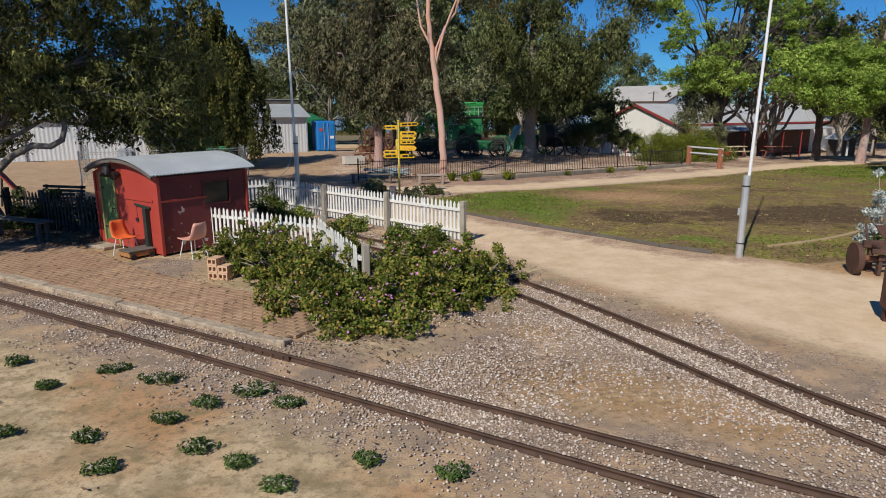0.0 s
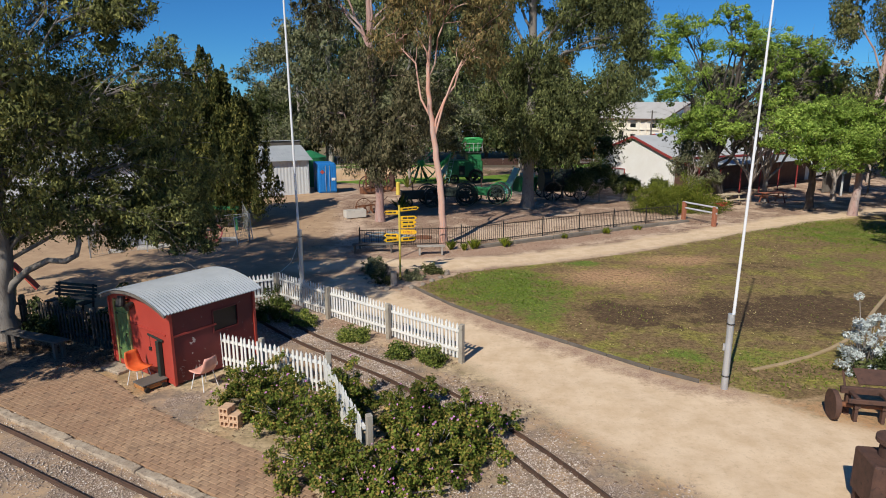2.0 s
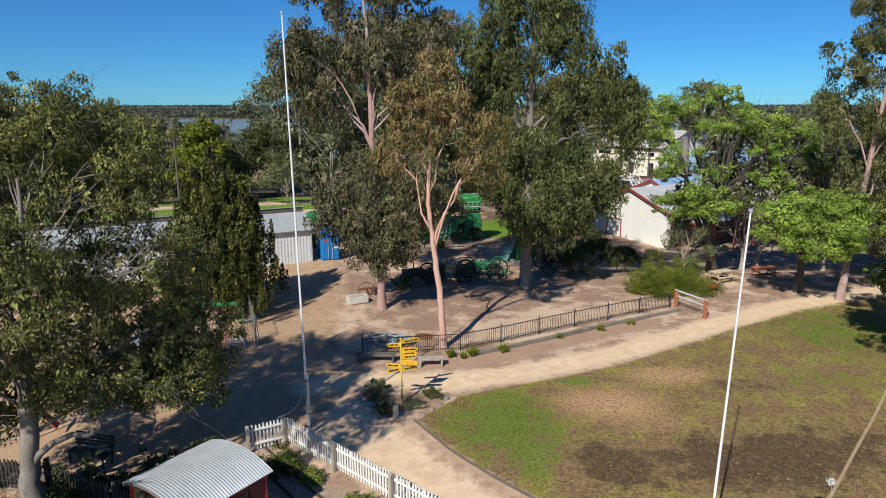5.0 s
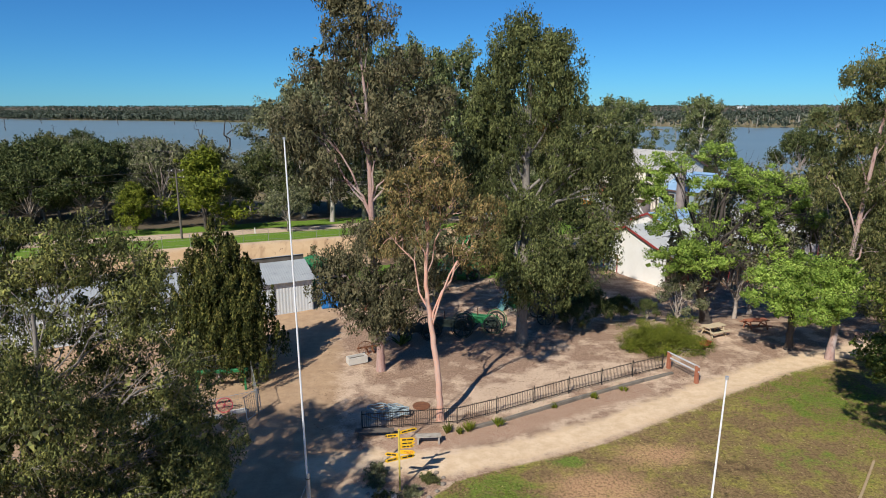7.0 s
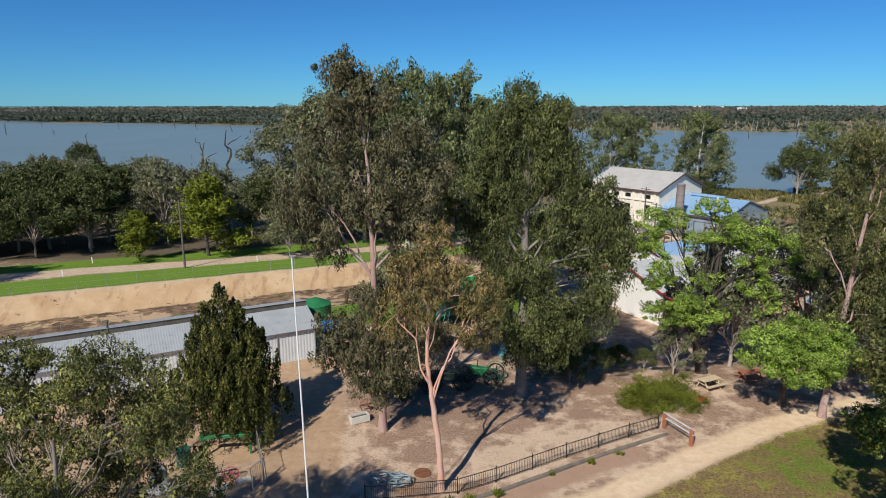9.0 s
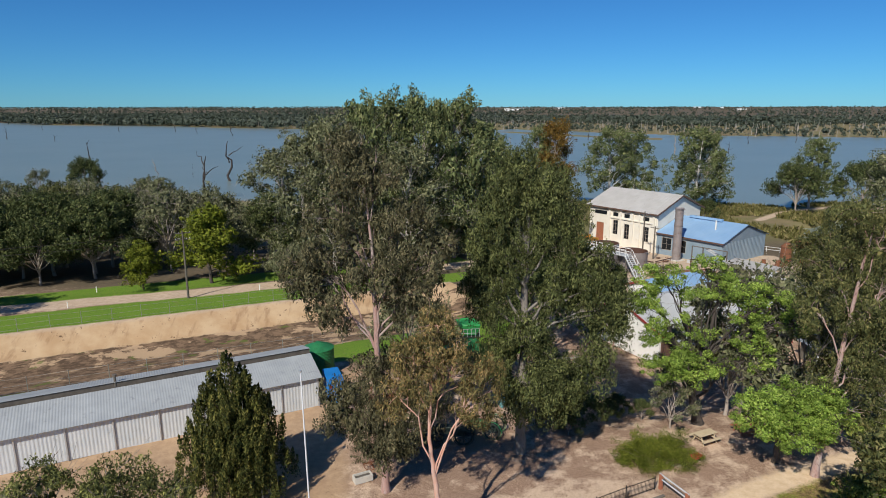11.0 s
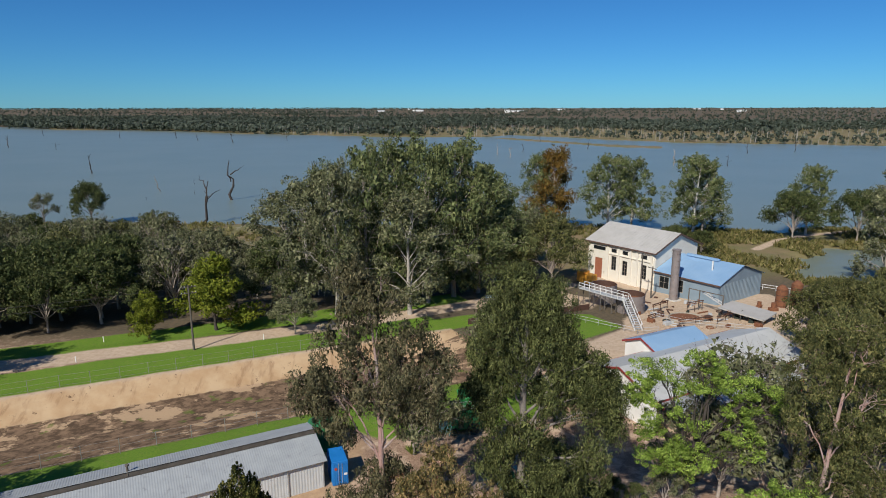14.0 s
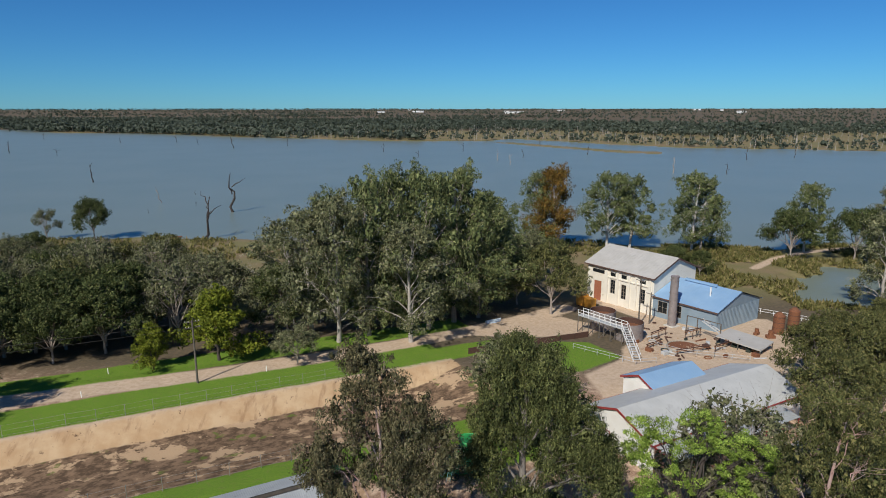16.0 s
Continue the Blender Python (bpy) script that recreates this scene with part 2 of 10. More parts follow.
RUST = simple("rust", (0.16, 0.065, 0.035), (0.27, 0.11, 0.05), 0.85, 0.1, 5, 60, 0.4, (0.08, 0.035, 0.02), 0.6)
DARK_RUST = simple("dark_rust", (0.075, 0.04, 0.03), (0.12, 0.06, 0.042), 0.8, 0.15, 5, 60, 0.4, (0.04, 0.025, 0.02), 0.5)
BLACK_IRON = simple("black_iron", (0.02, 0.018, 0.016), (0.035, 0.03, 0.028), 0.55, 0.3, 8, 80, 0.15)
TAN_EDGE = simple("tan_edging", (0.34, 0.24, 0.13), (0.42, 0.31, 0.18), 0.95, 0, 2, 40, 0.3)
ZINC = simple("zinc_sheet", (0.38, 0.41, 0.44), (0.47, 0.50, 0.53), 0.45, 0.35, 1.5, 40, 0.08, (0.38, 0.39, 0.4), 0.4)
ROOF_GREY = simple("grey_roof_sheet", (0.31, 0.33, 0.345), (0.375, 0.395, 0.405), 0.7, 0.0, 0.8, 20, 0.06, (0.26, 0.27, 0.28), 0.4)
WALL_SHEET = simple("pale_wall_sheet", (0.55, 0.58, 0.60), (0.64, 0.66, 0.67), 0.55, 0.1, 0.8, 20, 0.06, (0.45, 0.46, 0.46), 0.3)
BLUE_STEEL = simple("blue_steel", (0.01, 0.17, 0.50), (0.015, 0.2, 0.56), 0.5, 0.0, 1.0, 20, 0.06)
BLUE_ROOF = simple("blue_roof_sheet", (0.24, 0.40, 0.60), (0.29, 0.45, 0.64), 0.5, 0.1, 0.3, 8, 0.05)
BLUE_WALL = simple("blue_grey_wall", (0.20, 0.27, 0.33), (0.25, 0.32, 0.38), 0.6, 0.0, 0.5, 12, 0.06)
CREAM = simple("cream_render", (0.72, 0.67, 0.57), (0.78, 0.74, 0.65), 0.8, 0, 0.6, 10, 0.1, (0.56, 0.49, 0.39), 0.3)
WHITE_WALL = simple("white_wall", (0.80, 0.79, 0.76), (0.74, 0.72, 0.68), 0.7, 0, 0.8, 15, 0.1)
CREAM_ROOF = simple("pale_roof", (0.43, 0.41, 0.38), (0.50, 0.48, 0.45), 0.6, 0.0, 0.5, 10, 0.06, (0.38, 0.36, 0.33), 0.4)
HOUSE_ROOF = simple("house_roof_sheet", (0.50, 0.505, 0.49), (0.57, 0.575, 0.56), 0.5, 0.1, 0.5, 12, 0.05, (0.42, 0.42, 0.41), 0.4)
TRIM_BROWN = simple("brown_trim", (0.10, 0.055, 0.045), (0.14, 0.08, 0.06), 0.7)
OLD_SLEEPER = simple("old_sleeper", (0.48, 0.39, 0.29), (0.32, 0.245, 0.175), 0.95, 0, 5.0, 45, 0.8, (0.12, 0.095, 0.075), 0.6)
TRIM_RED = simple("dark_red_trim", (0.26, 0.03, 0.03), (0.32, 0.05, 0.045), 0.6)
GLASS_DARK = Tree_of_nodes("dark_window_glass").finish((0.015, 0.018, 0.02), 0.12)
YELLOW_SIGN = simple("yellow_sign", (0.80, 0.44, 0.01), (0.86, 0.5, 0.02), 0.5, 0, 3, 40, 0.05)
YELLOW_POST = simple("yellow_post", (0.62, 0.46, 0.06), (0.7, 0.55, 0.12), 0.55)
SIGN_INK = Tree_of_nodes("sign_ink").finish((0.02, 0.02, 0.02), 0.6)
GALV = simple("galvanised_pole", (0.52, 0.54, 0.56), (0.62, 0.64, 0.66), 0.4, 0.6, 3, 60, 0.05)
POLE_WHITE = simple("white_pole", (0.76, 0.77, 0.78), (0.82, 0.83, 0.84), 0.4, 0.1, 3, 60, 0.04)
ORANGE_PLASTIC = simple("orange_plastic", (0.75, 0.13, 0.03), (0.8, 0.17, 0.05), 0.45, 0, 6, 60, 0.05)
PINK_PLASTIC = simple("faded_pink_plastic", (0.78, 0.36, 0.27), (0.82, 0.43, 0.34), 0.5, 0, 6, 60, 0.05)
WHITE_METAL = simple("white_metal", (0.75, 0.74, 0.72), (0.8, 0.79, 0.77), 0.4)
BRICK_RED = simple("paving_brick", (0.37, 0.222, 0.134), (0.47, 0.31, 0.19), 0.9, 0, 1.2, 50, 0.5, (0.26, 0.17, 0.11), 0.7, 0.14, 0.32)
BLOCK_TAN = simple("tan_block", (0.58, 0.36, 0.22), (0.64, 0.42, 0.27), 0.9, 0, 6, 60, 0.3)
CONCRETE = simple("pale_concrete", (0.52, 0.49, 0.44), (0.60, 0.57, 0.51), 0.85, 0, 2, 30, 0.2, (0.38, 0.35, 0.3), 0.4)
MACHINE_GREEN = simple("machine_green", (0.02, 0.17, 0.06), (0.03, 0.22, 0.08), 0.5, 0.1, 3, 40, 0.1, (0.07, 0.06, 0.04), 0.4)
BRIGHT_GREEN = simple("bright_green_paint", (0.03, 0.28, 0.07), (0.04, 0.34, 0.09), 0.5, 0.0, 3, 40, 0.1, (0.03, 0.13, 0.04), 0.3)
DARK_MACHINE = simple("dark_machine", (0.018, 0.03, 0.024), (0.03, 0.042, 0.034), 0.6, 0.2, 3, 40, 0.1)
TEAL = simple("teal_paint", (0.13, 0.30, 0.30), (0.17, 0.36, 0.35), 0.55)
ORANGE_PAINT = simple("orange_paint", (0.70, 0.30, 0.03), (0.75, 0.36, 0.05), 0.55, 0, 2, 20, 0.05, (0.3, 0.14, 0.04), 0.4)
TABLE_WOOD = simple("pale_table_wood", (0.50, 0.40, 0.26), (0.58, 0.47, 0.31), 0.8, 0, 4, 40, 0.2)
TABLE_RED = simple("red_brown_wood", (0.30, 0.10, 0.05), (0.36, 0.14, 0.08), 0.75, 0, 4, 40, 0.2)
RAIL_GREY = simple("grey_rail", (0.42, 0.43, 0.44), (0.52, 0.53, 0.53), 0.7)
TANK_GREY = simple("tank_grey", (0.24, 0.21, 0.20), (0.31, 0.27, 0.26), 0.7, 0.2, 1.0, 20, 0.1, (0.2, 0.1, 0.07), 0.4)
WIRE_GREY = simple("wire_grey", (0.25, 0.25, 0.24), (0.35, 0.35, 0.33), 0.6, 0.3)
# ---- ground: one sheet from under the camera to the horizon ----
def inside(P, poly):
    """Signed distance to a polygon in plan, positive inside."""
    poly = np.asarray(poly, float)
    best = np.full(len(P), 1e9)
    flag = np.zeros(len(P), bool)
    for a, b in zip(poly, np.roll(poly, -1, axis=0)):
        d = b - a
        t = np.clip(((P - a) @ d) / (d @ d), 0, 1)
        best = np.minimum(best, np.linalg.norm(P - a - t[:, None] * d, axis=1))
        cross = ((a[1] > P[:, 1]) != (b[1] > P[:, 1]))
        with np.errstate(divide="ignore", invalid="ignore"):
            xs = d[0] * (P[:, 1] - a[1]) / d[1] + a[0]
        flag ^= cross & (P[:, 0] < xs)
    return np.where(flag, best, -best)


def along(P, line, half):
    """Signed distance to a band of a half width along a line, positive inside."""
    line = np.asarray(line, float)
    best = np.full(len(P), 1e9)
    for a, b in zip(line[:-1], line[1:]):
        d = b - a
        t = np.clip(((P - a) @ d) / (d @ d), 0, 1)
        best = np.minimum(best, np.linalg.norm(P - a - t[:, None] * d, axis=1))
    return half - best


def ease(v, a, b):
    t = np.clip((v - a) / (b - a), 0, 1)
    return t * t * (3 - 2 * t)


FAR_SHORE = ([-2600, -830, -449, -226, -62, 55, 97, 252, 303, 427, 800, 2500], [1500, 1206, 1055, 904, 843, 816, 872, 702, 664, 615, 560, 520])
SPIT = [(50, 808), (81, 754), (161, 615), (208, 586), (224, 631), (176, 673), (87, 816)]
POND = [(87, 156), (78, 137), (84, 130), (95, 128), (130, 130), (150, 150), (121, 167), (107, 173)]
CHANNEL_N = np.array([-0.455, 0.890])
CHANNEL_S = np.array([0.890, 0.455])
PROFILE = ([-1e4, 63, 67, 78, 78.4, 84.0, 87.1, 1e4], [0, 0, -0.5, -2.5, -2.5, -2.5, 0, 0])


def terrain(x, y):
    """Height of the ground."""
    x, y = np.asarray(x, float), np.asarray(y, float)
    P = np.stack([x.ravel(), y.ravel()], 1)
    z = np.interp(P[:, 1], [-400, 52, 85, 100, 120, 190, 5000], [0, 0, -1.4, -2.2, -3.4, -4.4, -4.4])
    z += 0.05 * np.sin(P[:, 0] * 0.9 + 1.3) * np.sin(P[:, 1] * 0.7) * np.clip((P[:, 1] - 20) / 20, 0, 1)
    z -= 1.6 * ease(P[:, 0], 6, 14) * ease(P[:, 1], 45, 57) * (1 - ease(P[:, 1], 60, 88))
    # irrigation channel
    d, s = P @ CHANNEL_N, P @ CHANNEL_S
    z += np.interp(d, *PROFILE) * (1 - ease(s, 36, 47)) * ease(s, -400, -300)
    # the lake and what lies beyond it
    near = 210 - 0.055 * P[:, 0] + 4 * np.sin(P[:, 0] * 0.05) + 2 * np.sin(P[:, 0] * 0.17)
    far = np.interp(P[:, 0], *FAR_SHORE) + 12 * np.sin(P[:, 0] * 0.021) + 5 * np.sin(P[:, 0] * 0.09)
    z = z - 2.6 * ease(P[:, 1], near - 14, near + 12) * (1 - ease(P[:, 1], far - 8, far + 14))
    z += 2.4 * ease(inside(P, SPIT), -4, 10)
    z -= 2.2 * ease(inside(P, POND) + 3.0 * np.sin(P[:, 0] * 0.31) * np.sin(P[:, 1] * 0.27 + 1) + 1.5 * np.sin(P[:, 0] * 0.83 + P[:, 1] * 0.6), -3, 6)
    z += 26 * ease(P[:, 1], 1500, 4900)
    # garden beds
    return z.reshape(x.shape)


def spaced(*runs):
    return np.unique(np.round(np.concatenate([np.arange(a, b, s) for a, b, s in runs]), 3))


gx = spaced((-4900, -1000, 260), (-1000, -300, 50), (-300, -80, 10), (-80, -42, 0.9), (-42, -16, 0.6), (-16, 16, 0.38), (16, 46, 0.6), (46, 130, 2.0), (130, 300, 8), (300, 1000, 25), (1000, 4950, 250))
gy = spaced((-350, -20, 40), (-20, 1, 3), (1, 32, 0.38), (32, 62, 0.55), (62, 100, 0.7), (100, 190, 1.6), (190, 235, 1.5), (235, 560, 12), (560, 1200, 14), (1200, 4950, 150))
GX, GY = np.meshgrid(gx, gy)
GZ = terrain(GX, GY)
near_noise = np.array([noise.noise(Vector((x * 0.8, y * 0.8, 0))) for x, y in zip(GX.ravel(), GY.ravel())]).reshape(GX.shape)
GZ = GZ + 0.025 * near_noise * (np.hypot(GX, GY) < 70)
nxv, nyv = len(gx), len(gy)
ii, jj = np.meshgrid(np.arange(nyv - 1), np.arange(nxv - 1), indexing="ij")
gf = np.stack([ii * nxv + jj, ii * nxv + jj + 1, (ii + 1) * nxv + jj + 1, (ii + 1) * nxv + jj], -1).reshape(-1, 4)
GP = np.stack([GX.ravel(), GY.ravel()], 1)

EDGING = [(-1.17, 23.68), (0.33, 21.25), (1.75, 19.6), (3.71, 17.6), (5.03, 16.2), (6.2, 15.1), (7.25, 14.55)]
LAWN = EDGING + [(8.3, 14.0), (10.5, 14.6), (16, 14.5), (40, 16), (44, 44), (30, 42), (23.7, 38.7), (16.4, 34.4), (12.2, 31.7), (8.6, 29.3), (5.7, 28.0), (3, 27.0), (0.7, 25.9)]
SAND = [(-1.17, 23.6), (0.33, 21.2), (1.75, 19.5), (3.71, 17.5), (5.03, 16.1), (6.2, 15.0), (7.25, 14.4), (8.4, 13.2), (12, 10.5), (20, 8), (20, 3), (12, 3.5), (7.6, 5.6), (6.3, 8.2), (5.4, 9.0), (4.9, 9.8), (4.2, 10.7), (3.4, 11.7), (2.6, 12.9), (1.45, 14.7),
        (0.6, 16.3), (-1.3, 18.2), (-3.6, 20.1), (-5.6, 22.2), (-4.5, 26), (-3.2, 25.4), (-2.3, 23.3)]
PATH_BACK = [(-6, 27.0), (-3, 27.9), (0, 27.2), (3, 28.2), (6, 29.4), (9.2, 31.0), (12.8, 33.3), (17.1, 36.0), (22, 38.8), (28, 41.5), (36, 44)]
YARD = [(-60, 22), (-14, 20), (-9, 20), (-5.6, 22.2), (-4, 27), (-5.5, 31), (-6.2, 36), (-7, 42), (-8.6, 50), (-8, 60), (-30, 46), (-60, 30)]
MAIN_A, MAIN_B = np.array([-8.45, 11.6]), np.array([2.58, 5.28])
MAIN = [tuple(MAIN_A + (MAIN_B - MAIN_A) * k) for k in (-1.6, 0, 1, 1.6)]
SIDING = [(-7.0, 21.4), (-5.5, 19.6), (-4.1, 18.0), (-2.6, 16.6), (-1.28, 15.45), (0.05, 13.95), (1.6, 11.7), (2.2, 10.7), (3.37, 8.5), (4.17, 6.98), (4.9, 5.9), (5.7, 4.7), (6.6, 3.3)]
GREENS = [[(-9.6, 101), (9.8, 109.6), (7.5, 102), (-8, 93)], [(-3, 77), (4, 80.5), (4, 73), (-2, 69)], [(20, 108), (26, 107.6), (29.7, 99.5), (21.3, 92.5), (15, 92), (13, 100)], [(-14, 64), (-6, 60), (6, 63), (12, 68), (12, 76), (-8, 75)]]
ROAD = [(-120, 63), (-60.5, 81.5), (-49, 86.8), (-38, 91.2), (-24, 98), (-19.8, 100), (-3.9, 109), (15.5, 122), (26, 130)]
WORKS = [(22.5, 83), (21.7, 91.2), (29.8, 99.0), (31, 104), (37, 112), (40, 122), (30, 140), (44, 146), (50, 126), (66, 122), (64, 104), (52, 88), (38, 82)]

d_ch, s_ch = GP @ CHANNEL_N, GP @ CHANNEL_S
chan = 46 - s_ch
masks = {
    "sand": np.maximum.reduce([inside(GP, SAND), along(GP, PATH_BACK, 0.95)]),
    "yard": inside(GP, YARD),
    "lawn": inside(GP, LAWN),
    "gravel": np.maximum.reduce([along(GP, MAIN, 1.15), along(GP, SIDING, 1.1), inside(GP, [(-7.6, 13.2), (-5.6, 12.2), (-5.2, 13.9), (-5.9, 14.6), (-7.0, 14.3)]), inside(GP, [(-1.2, 9.0), (0.6, 11.2), (1.6, 10.8), (4.6, 5.6), (3.0, 5.4)]) * 0.5 - 0.1, inside(GP, [(1.3, 14.4), (2.4, 12.4), (4.9, 9.3), (6.2, 7.8), (7.8, 5.0), (6.5, 3.2), (4.0, 7.0), (2.0, 11.0)]) * 0.6]),
    "green": np.maximum.reduce([inside(GP, q) for q in GREENS] + [np.minimum.reduce([d_ch - 60, 67.3 - d_ch, chan]), np.minimum.reduce([d_ch - 87.6, 96.5 - d_ch, chan]), np.minimum.reduce([d_ch - 101.5, 109 - d_ch, 58 - s_ch])]),
    "road": np.maximum.reduce([along(GP, ROAD, 2.6), along(GP, [(84, 166), (96, 178), (108, 186), (135, 196)], 1.3), inside(GP, WORKS), inside(GP, [(1.7, 112.3), (16.7, 122), (24, 124), (31, 118), (27, 111), (10, 111)]), np.minimum.reduce([d_ch - 87.05, 87.6 - d_ch, chan])]),
    "wall": np.minimum.reduce([d_ch - 83.9, 87.2 - d_ch, chan]),
    "bank": np.minimum.reduce([d_ch - 67.0, 84.0 - d_ch, chan]),
    "reed": np.minimum(GP[:, 1] - 138, 1200 - GP[:, 1]),
}
def blob(x, y, rx, ry):
    return np.exp(-(((GP[:, 0] - x) / rx) ** 2 + ((GP[:, 1] - y) / ry) ** 2))


masks["lush"] = 0.82 * blob(2.4, 23.6, 2.7, 3.2) + 0.3 * blob(3.4, 20.5, 1.6, 1.6) + 0.6 * blob(22.5, 34, 5.0, 4.6) + blob(6.2, 27.6, 1.0, 0.5) + 0.42 * blob(17.5, 27.5, 4, 2) + 0.45 * blob(6.8, 16.8, 2.4, 1.2) + 0.3 * blob(12, 16.5, 3, 1.0)
masks["bare"] = blob(11.2, 20.6, 3.6, 2.2) + 0.8 * blob(5.8, 20.6, 1.6, 1.6) + 0.6 * blob(14, 27.0, 2.6, 1.0) + 0.5 * blob(17.5, 31.2, 2.2, 0.8) + 0.55 * blob(17, 22, 3, 2.4)
masks["rust"] = blob(1.95, 7.5, 1.5, 0.9) + 0.9 * blob(1.6, 9.6, 0.9, 0.6) + 0.8 * blob(3.6, 6.6, 1.0, 0.7)
masks["mulch"] = blob(-11.2, 16.7, 3.2, 0.9) + blob(-14.5, 15.6, 2.5, 1.2) + 0.9 * blob(-6.6, 14.0, 1.3, 0.7) + 0.8 * blob(-3.6, 17.2, 2.2, 1.2) + 0.7 * blob(-1.2, 15.6, 1.2, 1.0) + 0.8 * blob(-1.0, 9.4, 1.4, 0.5)
masks["dust"] = blob(4.5, 34.5, 3.6, 2.4) + blob(9.5, 37.5, 3.2, 1.6) + 0.8 * blob(-6.5, 36, 2.5, 6) - 0.8 * blob(-1, 42, 5, 5)
masks["verge"] = along(GP, [(-2.2, 29.2), (0.5, 29.6), (3.2, 30.6), (6.4, 32.5), (9, 33.9), (12, 35.4)], 0.75)
masks["verge"] = np.maximum(masks["verge"], along(GP - np.array([-0.28, -0.28]), EDGING, 0.3) * 0.8)
masks["clay"] = blob(7.2, 25.3, 2.6, 1.5) + 0.9 * blob(10.8, 28.2, 2.4, 1.2) + 0.35 * blob(9, 23.2, 3.0, 1.0)
ground_mesh = mesh_of("ground", np.stack([GX.ravel(), GY.ravel(), GZ.ravel()], 1), gf, smooth=True)
for key, val in masks.items():
    at = ground_mesh.attributes.new(key, 'FLOAT', 'POINT')
    at.data.foreach_set("value", np.clip(val, -50, 50).astype(np.float32))


def ground_material():
    m = Tree_of_nodes("ground")
    n_big, n_mid, n_fine, n_grit = m.noise(0.35, 3.0), m.noise(1.6, 5.0, 0.6), m.noise(9.0, 5.0, 0.65), m.noise(55.0, 3.0, 0.7)
    edge = m.math('MULTIPLY', m.math('SUBTRACT', n_mid, 0.5), 1.3)
    fuzz = m.math('MULTIPLY', m.math('SUBTRACT', n_fine, 0.5), 0.9)
    soft = m.math('ADD', edge, fuzz)

    def mask(key, w=0.12, amount=1.0, shift=0.0):
        return m.step(m.math('ADD', m.attr(key), m.math('MULTIPLY', soft, amount)), shift - w, shift + w)

    # pale dry soil with rusty and straw patches
    soil = m.mix(m.step(n_mid, 0.4, 0.62), (0.62, 0.47, 0.295), (0.40, 0.30, 0.175))
    soil = m.mix(m.math('MULTIPLY', m.step(n_big, 0.48, 0.6), 0.75), soil, (0.47, 0.25, 0.115))
    soil = m.mix(m.math('MULTIPLY', m.step(n_fine, 0.5, 0.66), 0.75), soil, (0.20, 0.145, 0.085))
    soil = m.mix(m.math('MULTIPLY', m.step(n_grit, 0.54, 0.66), 0.6), soil, (0.17, 0.12, 0.075))
    soil = m.mix(m.math('MULTIPLY', m.step(m.noise(2.1, 8.0, 0.75), 0.5, 0.6), 0.75), soil, (0.25, 0.195, 0.105))
    # leaf litter under the trees
    far = m.node("ShaderNodeSeparateXYZ", 1, None, Vector=m.pos())
    speck, patch = m.noise(26.0, 3.0, 0.7), m.noise(0.55, 8.0, 0.68)
    litter = m.mix(m.step(n_fine, 0.42, 0.58), (0.40, 0.265, 0.185), (0.26, 0.165, 0.112))
    litter = m.mix(m.math('MULTIPLY', m.step(speck, 0.52, 0.6), 0.8), litter, (0.13, 0.08, 0.055))
    litter = m.mix(m.math('MULTIPLY', m.step(speck, 0.45, 0.37), 0.6), litter, (0.58, 0.43, 0.32))
    dust = m.mix(m.step(n_fine, 0.45, 0.6), (0.64, 0.48, 0.35), (0.52, 0.375, 0.265))
    dust = m.mix(m.math('MULTIPLY', m.step(speck, 0.56, 0.66), 0.6), dust, (0.27, 0.18, 0.125))
    litter = m.mix(m.step(m.math('ADD', patch, m.math('MULTIPLY', m.attr("dust"), 0.18)), 0.47, 0.60), litter, dust)
    col = m.mix(m.step(m.math('ADD', far, m.math('MULTIPLY', edge, 4.0)), 16.5, 18.5), soil, litter)
    # dry scrub and reeds near the water
    scrub = m.mix(m.step(n_fine, 0.4, 0.62), (0.22, 0.19, 0.09), (0.15, 0.145, 0.06))
    scrub = m.mix(m.math('MULTIPLY', m.step(m.noise(0.06, 4.0), 0.45, 0.6), 0.7), scrub, (0.27, 0.19, 0.115))
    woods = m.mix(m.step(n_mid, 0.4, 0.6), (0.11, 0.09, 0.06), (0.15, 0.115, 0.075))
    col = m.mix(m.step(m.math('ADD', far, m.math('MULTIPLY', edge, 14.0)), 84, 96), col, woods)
    col = m.mix(mask("reed", 8.0, 6.0), col, scrub)
    mulch = m.mix(m.step(n_fine, 0.42, 0.58), (0.24, 0.18, 0.13), (0.105, 0.075, 0.055))
    col = m.mix(m.step(m.math('ADD', m.attr("mulch"), m.math('MULTIPLY', soft, 0.6)), 0.4, 0.62), col, m.mix(m.math('MULTIPLY', m.step(speck, 0.55, 0.65), 0.7), mulch, (0.38, 0.31, 0.24)))
    # mown grass, worn brown in the middle
    blade = m.mix(m.step(n_grit, 0.4, 0.6), (0.10, 0.165, 0.02), (0.19, 0.25, 0.045))
    mottle = m.math('ADD', m.math('MULTIPLY', m.math('SUBTRACT', n_fine, 0.5), 0.9), m.math('MULTIPLY', m.math('SUBTRACT', n_mid, 0.5), 0.7))
    wide, tufts = m.noise(0.75, 9.0, 0.66), m.noise(4.0, 8.0, 0.85)
    turf = m.mix(m.step(tufts, 0.38, 0.62), (0.14, 0.085, 0.045), (0.32, 0.215, 0.105))
    turf = m.mix(m.step(wide, 0.46, 0.6), turf, m.mix(m.step(tufts, 0.38, 0.62), (0.19, 0.162, 0.040), (0.40, 0.345, 0.085)))
